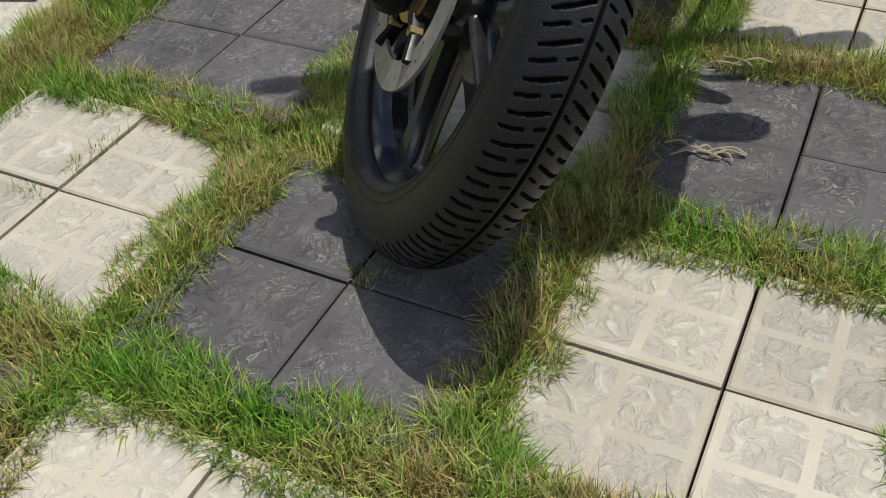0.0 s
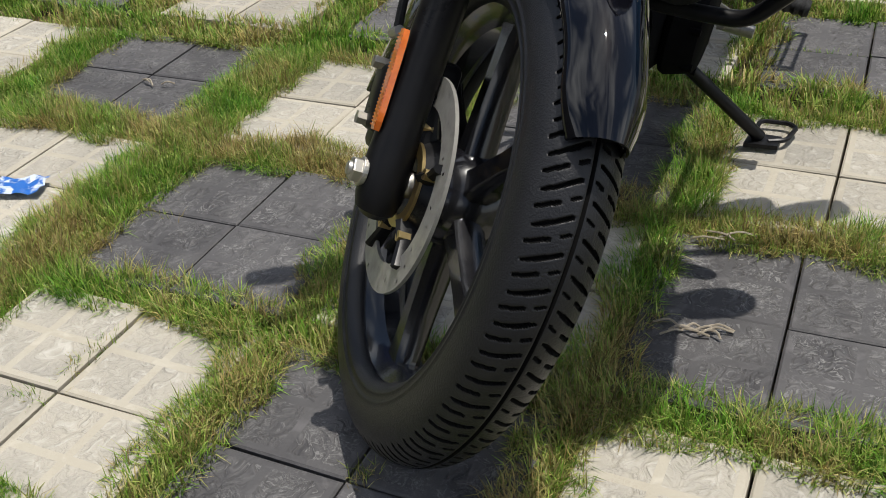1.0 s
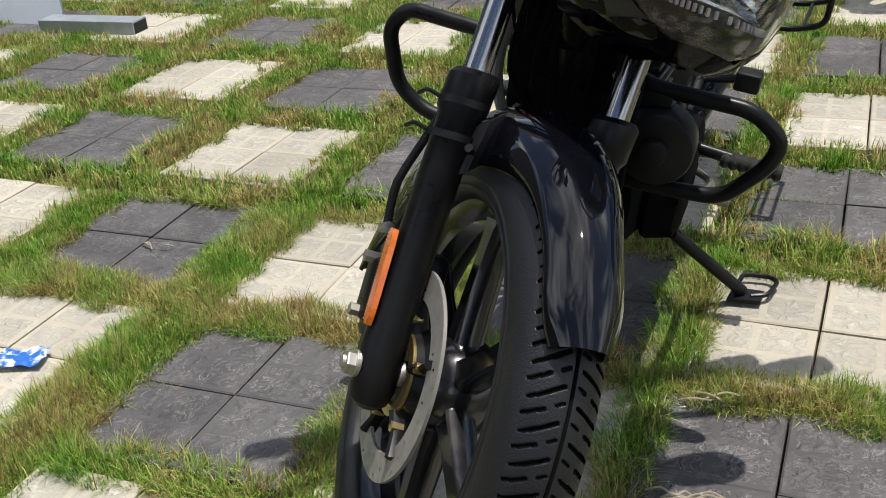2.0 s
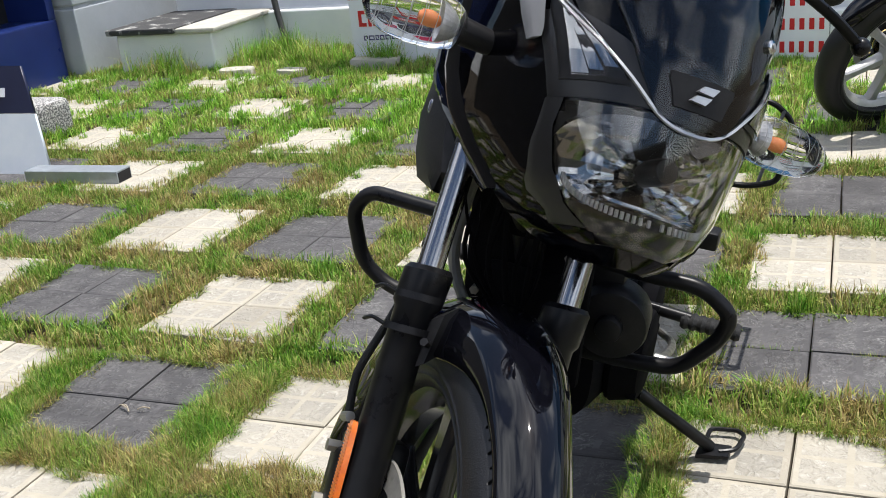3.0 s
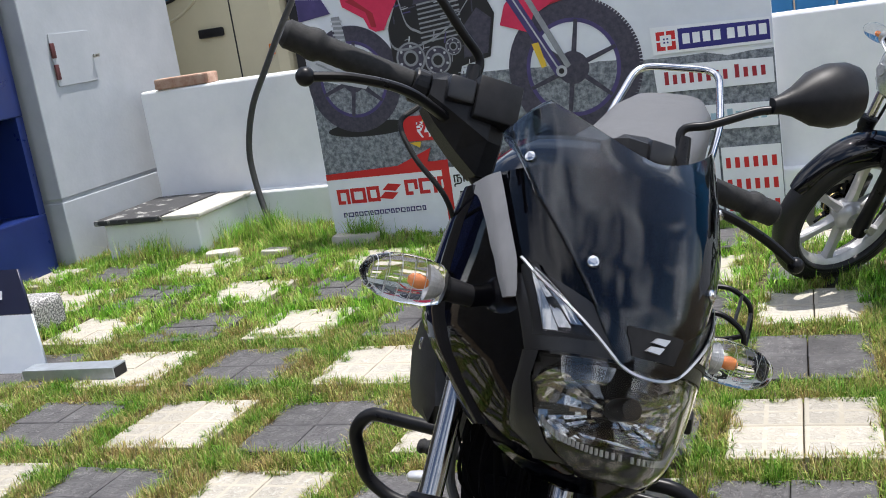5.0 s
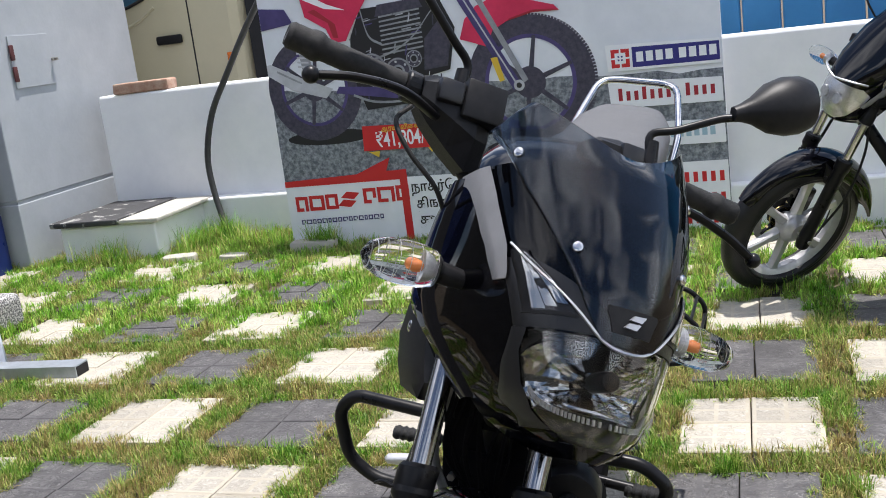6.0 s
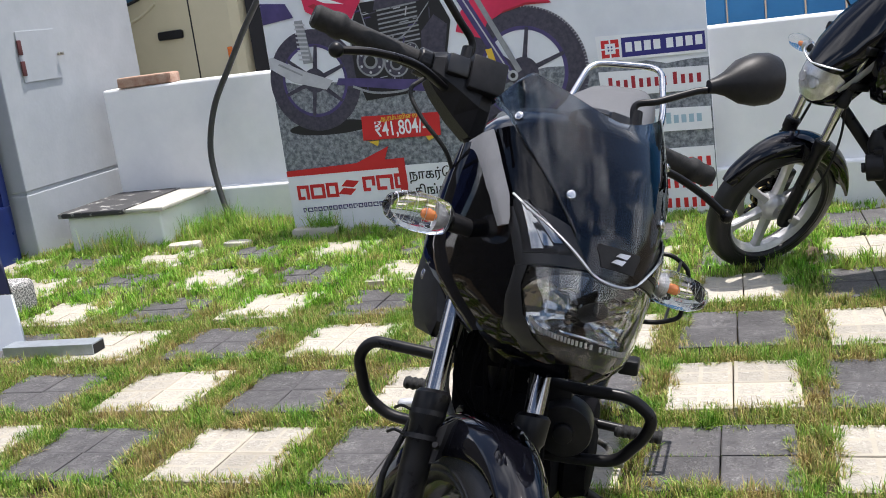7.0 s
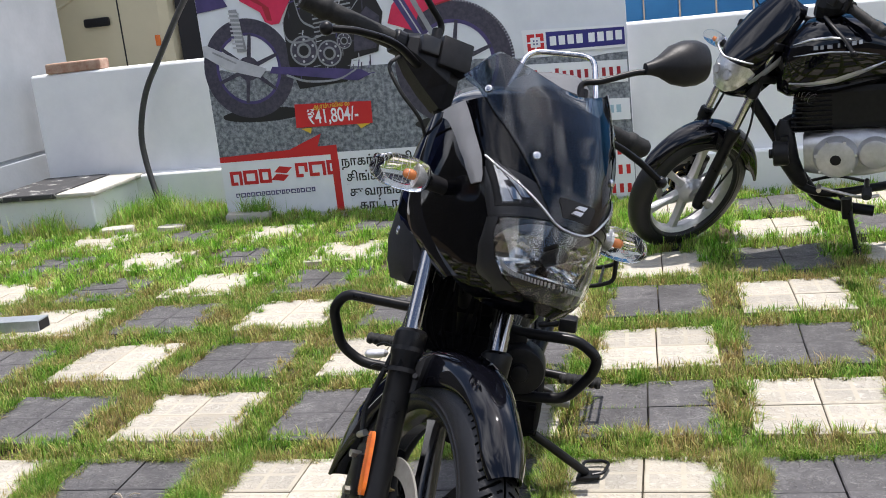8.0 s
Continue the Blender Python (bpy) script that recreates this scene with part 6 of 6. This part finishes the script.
def stone_mat(name, c1, c2, c3, edge, band):
    """Cast stone: base mottling, swirling relief in the fields, dirt, random per tile."""
    m = bpy.data.materials.new(name)
    m.use_nodes = True
    nt = m.node_tree
    n, k = nt.nodes, nt.links
    p = n["Principled BSDF"]
    p.inputs["Roughness"].default_value = 0.62
    p.inputs["Specular IOR Level"].default_value = 0.35
    tc = n.new("ShaderNodeTexCoord")
    oi = n.new("ShaderNodeObjectInfo")
    add = n.new("ShaderNodeVectorMath")
    add.operation = "ADD"
    sc = n.new("ShaderNodeVectorMath")
    sc.operation = "SCALE"
    sc.inputs["Scale"].default_value = 7.0
    geo = n.new("ShaderNodeNewGeometry")
    k.new(oi.outputs["Location"], sc.inputs[0])
    k.new(tc.outputs["Object"], add.inputs[0])
    k.new(sc.outputs["Vector"], add.inputs[1])
    src = add.outputs["Vector"]

    def tex(scale, detail=5, dist=0.0):
        t = n.new("ShaderNodeTexNoise")
        t.inputs["Scale"].default_value, t.inputs["Detail"].default_value, t.inputs["Distortion"].default_value = scale, detail, dist
        k.new(src, t.inputs["Vector"])
        return t.outputs["Fac"]

    def ramp(v, a, b):
        r = n.new("ShaderNodeMapRange")
        r.inputs["From Min"].default_value, r.inputs["From Max"].default_value = a, b
        k.new(v, r.inputs["Value"])
        return r.outputs["Result"]

    def mix(f, a, b):
        x = n.new("ShaderNodeMix")
        x.data_type = "RGBA"
        k.new(f, x.inputs["Factor"])
        for key, v in (("A", a), ("B", b)):
            if isinstance(v, tuple):
                x.inputs[key].default_value = (*v, 1)
            else:
                k.new(v, x.inputs[key])
        return x.outputs["Result"]

    swirl = tex(42 if not band else 24, 3, 1.3)

    def crease(v, at, wide):
        a = n.new("ShaderNodeMath")
        a.operation = "SUBTRACT"
        a.inputs[1].default_value = at
        k.new(v, a.inputs[0])
        b = n.new("ShaderNodeMath")
        b.operation = "ABSOLUTE"
        k.new(a.outputs["Value"], b.inputs[0])
        r = n.new("ShaderNodeMapRange")
        r.inputs["From Min"].default_value, r.inputs["From Max"].default_value = 0.0, wide
        r.inputs["To Min"].default_value, r.inputs["To Max"].default_value = 1.0, 0.0
        k.new(b.outputs["Value"], r.inputs["Value"])
        return r.outputs["Result"]

    line = crease(swirl, 0.50, 0.022)
    fine = crease(tex(95, 3, 1.6), 0.52, 0.035)

    def times(a, b):
        x = n.new("ShaderNodeMath")
        x.operation = "MULTIPLY"
        k.new(a, x.inputs[0])
        k.new(b, x.inputs[1])
        return x.outputs["Value"]

    fine = times(fine, ramp(tex(17, 4), 0.46, 0.66))
    line = times(line, ramp(tex(23, 4), 0.36, 0.62))
    col = mix(ramp(tex(9), 0.35, 0.65), c1, c2)
    col = mix(ramp(swirl, 0.55, 0.72), col, c3)
    col = mix(fine, col, edge)
    col = mix(line, col, edge) if not band else col
    col = mix(ramp(tex(3.0, 6), 0.58, 0.80), col, tuple(v * 0.72 for v in c1))
    hs = n.new("ShaderNodeHueSaturation")
    mr = n.new("ShaderNodeMapRange")
    mr.inputs["To Min"].default_value, mr.inputs["To Max"].default_value = 0.86, 1.12
    k.new(oi.outputs["Random"], mr.inputs["Value"])
    k.new(mr.outputs["Result"], hs.inputs["Value"])
    k.new(col, hs.inputs["Color"])
    k.new(hs.outputs["Color"], p.inputs["Base Color"])
    b1 = n.new("ShaderNodeBump")
    b1.inputs["Strength"].default_value, b1.inputs["Distance"].default_value = (0.25 if band else 1.0), 0.008
    k.new(swirl, b1.inputs["Height"])
    b2 = n.new("ShaderNodeBump")
    b2.inputs["Strength"].default_value, b2.inputs["Distance"].default_value = 0.35, 0.001
    k.new(tex(260, 4), b2.inputs["Height"])
    k.new(b1.outputs["Normal"], b2.inputs["Normal"])
    k.new(b2.outputs["Normal"], p.inputs["Normal"])
    return m


M_cream = stone_mat("cream_cast_stone_band", (0.385, 0.35, 0.28), (0.415, 0.38, 0.31), (0.455, 0.42, 0.345), (0.345, 0.31, 0.245), True)
M_cream_f = stone_mat("cream_cast_stone_field", (0.395, 0.365, 0.305), (0.335, 0.315, 0.27), (0.475, 0.45, 0.395), (0.27, 0.253, 0.218), False)
M_slate = stone_mat("dark_cast_stone_band", (0.060, 0.058, 0.060), (0.082, 0.079, 0.080), (0.115, 0.11, 0.112), (0.15, 0.146, 0.145), True)
M_slate_f = stone_mat("dark_cast_stone_field", (0.052, 0.050, 0.052), (0.084, 0.081, 0.082), (0.112, 0.108, 0.108), (0.22, 0.216, 0.21), False)
LIGHT = [tile_mesh("tile", 1, (M_cream, M_cream_f))]
DARK = [tile_mesh("tile", 2, (M_slate, M_slate_f))]
pavement = thing("pavement", Matrix(), "cream and dark grey cast tiles laid in a chequer between grass strips", "pavement", kind="structure")
rng = random.Random(5)
COLS, ROWS = range(-11, 6), range(-7, 6)


def block_x(c, y):
    """Centre line of a column of blocks: the columns fan out a little towards the wall."""
    return np.interp(c, (-12, -4, -3, -2, -1, 0, 1, 2, 6), (-5.65, -1.835, -1.348, -0.872, -0.438, -0.020, 0.413, 0.845, 2.60)) + (0.025 + 0.022 * c) * (y + 0.9)


def block_y(r, x):
    """Centre line of a row of blocks: wider strips farther up the yard."""
    y = np.interp(r, (-8, -4, -3, -2, -1, 0, 1, 2, 3, 4, 5, 6), (-3.50, -1.742, -1.325, -0.893, -0.412, 0.070, 0.580, 1.075, 1.585, 2.09, 2.60, 3.1))
    return y - 0.020 * (x + 0.2) * np.clip((r + 4.5) / 5.0, 0, 1)


tiles = []
blocks = {}
for c in COLS:
    for r in ROWS:
        jx, jy, ja = rng.uniform(-0.008, 0.008), rng.uniform(-0.008, 0.008), rng.uniform(-1.2, 1.2)
        cy = float(block_y(r, block_x(c, 0.0)))
        cx = float(block_x(c, cy)) + jx
        cy += jy
        if cy > 2.45 or (cx < -3.2 and cy > 2.2):
            continue
        blocks[(c, r)] = (cx, cy, ja)
        light = (c + r) % 2 == 0
        for dx in (-1, 1):
            for dy in (-1, 1):
                gap = JOINT + rng.uniform(-0.0012, 0.0008)
                q = Matrix.Translation((cx, cy, rng.uniform(-0.0018, 0.0018))) @ Matrix.Rotation(radians(ja + rng.uniform(-0.35, 0.35)), 4, "Z") @ \
                    Matrix.Translation((dx * (TILE + gap) / 2, dy * (TILE + gap) / 2, 0)) @ Matrix.Rotation(radians(rng.choice((0, 90, 180, 270))), 4, "Z") @ \
                    Matrix.Rotation(radians(rng.uniform(-0.5, 0.5)), 4, "X")
                far = abs(cx + 0.4) * 0.8 + max(0, cy + 1.2) + max(0, -1.9 - cy) * 3
                tiles.append((far, q, light))
tiles.sort(key=lambda t: t[0])
for far, q, light in tiles[:300]:
    ob = new("tile", (LIGHT if light else DARK)[0])
    ob.parent = pavement
    ob.matrix_local = q
for light, src in ((True, LIGHT[0]), (False, DARK[0])):
    bm = B()
    for far, q, li in tiles[300:]:
        if li == light:
            n0 = len(bm.verts)
            bm.from_mesh(src)
            bm.verts.ensure_lookup_table()
            for v in bm.verts[n0:]:
                v.co = q @ v.co
    ob = part("far_tiles", bm, [M_cream, M_cream_f] if light else [M_slate, M_slate_f], pavement, "cream tiles farther off" if light else "dark grey tiles farther off", smooth=False, kind="stuff")


# ---- grass ----
def grass_mat(name, bias, cols):
    m = bpy.data.materials.new(name)
    m.use_nodes = True
    nt = m.node_tree
    n, k = nt.nodes, nt.links
    p = n["Principled BSDF"]
    p.inputs["Roughness"].default_value = 0.5
    p.inputs["Specular IOR Level"].default_value = 0.35
    geo = n.new("ShaderNodeNewGeometry")
    tc = n.new("ShaderNodeTexCoord")
    no = n.new("ShaderNodeTexNoise")
    no.inputs["Scale"].default_value, no.inputs["Detail"].default_value = 6.0, 7
    k.new(tc.outputs["Object"], no.inputs["Vector"])
    m0 = n.new("ShaderNodeMath")
    m0.operation = "MULTIPLY_ADD"
    m0.inputs[1].default_value, m0.inputs[2].default_value = 1.7, bias - 0.42
    k.new(no.outputs["Fac"], m0.inputs[0])
    m1 = n.new("ShaderNodeMath")
    m1.operation = "MULTIPLY_ADD"
    m1.inputs[1].default_value = 0.55
    k.new(geo.outputs["Random Per Island"], m1.inputs[0])
    k.new(m0.outputs["Value"], m1.inputs[2])
    r = n.new("ShaderNodeValToRGB")
    el = r.color_ramp.elements
    el[0].position, el[0].color = cols[0][0], (*cols[0][1], 1)
    el[1].position, el[1].color = cols[1][0], (*cols[1][1], 1)
    for pos, col in cols[2:]:
        e = el.new(pos)
        e.color = (*col, 1)
    k.new(m1.outputs["Value"], r.inputs["Fac"])
    fr = n.new("ShaderNodeMath")
    fr.operation = "MULTIPLY"
    fr.inputs[1].default_value = 37.0
    k.new(geo.outputs["Random Per Island"], fr.inputs[0])
    fq = n.new("ShaderNodeMath")
    fq.operation = "FRACT"
    k.new(fr.outputs["Value"], fq.inputs[0])
    mv = n.new("ShaderNodeMapRange")
    mv.inputs["To Min"].default_value, mv.inputs["To Max"].default_value = 0.40, 1.66
    k.new(fq.outputs["Value"], mv.inputs["Value"])
    hs = n.new("ShaderNodeHueSaturation")
    k.new(mv.outputs["Result"], hs.inputs["Value"])
    k.new(r.outputs["Color"], hs.inputs["Color"])
    k.new(hs.outputs["Color"], p.inputs["Base Color"])
    tr = n.new("ShaderNodeBsdfTranslucent")
    k.new(hs.outputs["Color"], tr.inputs["Color"])
    mx = n.new("ShaderNodeMixShader")
    mx.inputs["Fac"].default_value = 0.24
    k.new(p.outputs["BSDF"], mx.inputs[1])
    k.new(tr.outputs["BSDF"], mx.inputs[2])
    k.new(mx.outputs["Shader"], n["Material Output"].inputs["Surface"])
    return m


BLADE = ((0.18, (0.055, 0.190, 0.012)), (0.44, (0.120, 0.275, 0.024)), (0.68, (0.225, 0.310, 0.056)), (0.88, (0.37, 0.345, 0.125)), (1.0, (0.33, 0.25, 0.10)))
FRESH = ((0.10, (0.075, 0.260, 0.014)), (0.40, (0.150, 0.360, 0.026)), (0.66, (0.26, 0.42, 0.060)), (0.90, (0.42, 0.44, 0.14)), (1.0, (0.38, 0.32, 0.12)))
M_grass = grass_mat("lawn_grass", 0.03, BLADE)
M_lush = grass_mat("lush_lawn_grass", -0.06, FRESH)


def grass_field(name, count, x0, x1, y0, y1, length, width, segs, seed, material, eat, label, tufts=None, bunch=26):
    """Blades in bunches in the strips between the blocks; those near an edge droop over the tiles."""
    rs = np.random.RandomState(seed)
    nb = max(1, count // bunch)
    ux, uy = rs.uniform(x0, x1, nb), rs.uniform(y0, y1, nb)
    us, ul, ut = rs.uniform(0.006, 0.017, nb), rs.uniform(0.62, 1.30, nb), rs.uniform(0, 2 * math.pi, nb)
    pick = rs.randint(0, nb, count)
    x = ux[pick] + rs.normal(0, 1, count) * us[pick]
    y = uy[pick] + rs.normal(0, 1, count) * us[pick]
    if tufts:
        which = rs.randint(0, len(tufts), count)
        x = np.array([tufts[i][0] for i in which]) + rs.normal(0, 1, count) * np.array([tufts[i][2] for i in which])
        y = np.array([tufts[i][1] for i in which]) + rs.normal(0, 1, count) * np.array([tufts[i][3] for i in which])
    best, bx, by, has = np.full(count, 9.0), np.zeros(count), np.zeros(count), np.zeros(count, bool)
    for cx, cy, _ in blocks.values():
        if not (x0 - 0.5 < cx < x1 + 0.5 and y0 - 0.5 < cy < y1 + 0.5):
            continue
        d = np.maximum(np.abs(x - cx), np.abs(y - cy))
        q = d < best
        best[q], bx[q], by[q], has[q] = d[q], cx, cy, True
    half = TILE + JOINT / 2
    dx, dy = x - bx, y - by
    edge = np.maximum(np.abs(dx), np.abs(dy)) - half
    rag = 0.007 * np.sin(x * 23 + 1.7 * np.sin(y * 31)) + 0.007 * np.sin(y * 57 + x * 33)
    creep = 0.045 * np.clip((y - 0.1) / 1.2, 0, 1) * np.clip((-x - 0.8) / 0.8, 0, 1)
    ok = ~has | (edge > -eat - creep + rag * (1 + 30 * creep)) if not tufts else np.ones(count, bool)
    x, y, dx, dy, has, edge, pick = x[ok], y[ok], dx[ok], dy[ok], has[ok], edge[ok], pick[ok]
    n = len(x)
    cl = np.array([noise.noise(Vector((a * 8, b * 8, 3.1))) + 0.6 * noise.noise(Vector((a * 22, b * 22, 7.7))) for a, b in zip(x, y)])
    ln = length * (0.50 + 0.65 * rs.rand(n)) * (1 + 0.40 * cl) * (ul[pick] if not tufts else 1.0)
    out_x, out_y = x - ux[pick], y - uy[pick]
    az = np.where(rs.rand(n) < 0.6, np.arctan2(out_y, out_x), ut[pick]) + rs.normal(0, 0.75, n)
    if tufts:
        az = rs.uniform(0, 2 * math.pi, n)
    ax_, ay_ = np.cos(az), np.sin(az)
    ox, oy = -np.sign(dx) * (np.abs(dx) >= np.abs(dy)), -np.sign(dy) * (np.abs(dy) > np.abs(dx))
    pull = np.where(has & (edge > -0.03), np.clip(1.0 - edge / 0.03, 0, 1), 0) * 0.8
    ex, ey = ax_ + ox * pull, ay_ + oy * pull
    nr = np.hypot(ex, ey) + 1e-6
    ex, ey = ex / nr, ey / nr
    lean = rs.gamma(2.6, 0.42, n) + 0.30 * pull
    wd = width * (0.6 + 0.8 * rs.rand(n))
    sx, sy = -ey, ex
    V = np.zeros((n, 2 * segs + 1, 3))
    px, py, pz = x.copy(), y.copy(), np.full(n, -0.014)
    step = ln / segs
    for i in range(segs + 1):
        t = i / segs
        w = wd * (1 - t) ** 0.6
        if i < segs:
            V[:, 2 * i] = np.stack([px + sx * w, py + sy * w, pz], -1)
            V[:, 2 * i + 1] = np.stack([px - sx * w, py - sy * w, pz], -1)
        else:
            V[:, 2 * segs] = np.stack([px, py, pz], -1)
        ang = np.minimum(lean * (0.25 + 1.1 * t), 1.75)
        px, py, pz = px + ex * step * np.sin(ang), py + ey * step * np.sin(ang), pz + step * np.cos(ang)
    V[:, :, 2] = np.maximum(V[:, :, 2], -0.020)
    nv = 2 * segs + 1
    tris = []
    for i in range(segs - 1):
        a = 2 * i
        tris += [(a, a + 1, a + 3), (a, a + 3, a + 2)]
    tris.append((2 * segs - 2, 2 * segs - 1, 2 * segs))
    F = (np.array(tris)[None] + (np.arange(n) * nv)[:, None, None]).reshape(-1, 3)
    me = bpy.data.meshes.new(name)
    me.vertices.add(n * nv)
    me.vertices.foreach_set("co", V.ravel())
    me.loops.add(F.size)
    me.loops.foreach_set("vertex_index", F.ravel().astype(np.int32))
    me.polygons.add(len(F))
    me.polygons.foreach_set("loop_start", (np.arange(len(F)) * 3).astype(np.int32))
    me.update(calc_edges=True)
    me.materials.append(material)
    return tagged(new(name, me), label, "grass", kind="stuff")


grass_field("grass", 740000, -1.65, 0.80, -2.25, -0.70, 0.036, 0.00102, 2, 11, M_grass, 0.024, "dense short lawn grass, green with dry straw patches")
grass_field("grass", 440000, -3.2, 1.8, -0.70, 1.05, 0.037, 0.0017, 2, 12, M_grass, 0.022, "short lawn grass between the tiles, green and straw-coloured")
grass_field("grass", 90000, -3.0, -1.65, -2.25, -0.75, 0.050, 0.0014, 2, 14, M_grass, 0.016, "short lawn grass between the tiles beside the path")
grass_field("grass", 210000, -4.3, 2.6, 1.05, 3.15, 0.054, 0.0025, 2, 13, M_lush, 0.036, "taller fresh green lawn grass near the wall")
grass_field("grass", 900, -1.1, 0.6, -1.9, 0.3, 0.026, 0.0009, 2, 15, M_grass, 0.0, "small grass tufts growing in the joints between tiles",
            tufts=[(-0.866, -1.650, 0.007, 0.020), (-0.868, -1.690, 0.006, 0.016), (-0.885, -1.760, 0.014, 0.008), (-1.000, -1.340, 0.018, 0.006), (-0.430, -1.736, 0.008, 0.010),
                   (-0.105, -0.412, 0.040, 0.003), (0.115, -0.420, 0.024, 0.003), (0.447, 0.150, 0.004, 0.020), (0.418, -0.690, 0.005, 0.024)])
grass_field("grass", 2600, 0, 0, 0, 0, 0.17, 0.0022, 3, 16, M_lush, 0.0, "taller wild grass tufts at the foot of the pipe and the chamber",
            tufts=[(-3.08, 2.90, 0.07, 0.04), (-3.22, 2.78, 0.05, 0.10), (-2.80, 2.68, 0.09, 0.05), (-3.62, 2.42, 0.10, 0.03), (-2.28, 2.52, 0.05, 0.02)])
for seed, (n, x0, x1, y0, y1) in enumerate(((80000, -4.9, 2.6, -4.0, -2.25), (40000, 0.80, 2.6, -2.25, -0.75), (30000, 1.8, 2.6, -0.75, 1.05), (40000, -4.9, -3.2, -0.75, 1.05), (40000, -4.9, -3.0, -2.25, -0.75))):
    grass_field("grass", n, x0, x1, y0, y1, 0.048, 0.0032, 2, 30 + seed, M_grass, 0.014, "short lawn grass between the outer tiles")
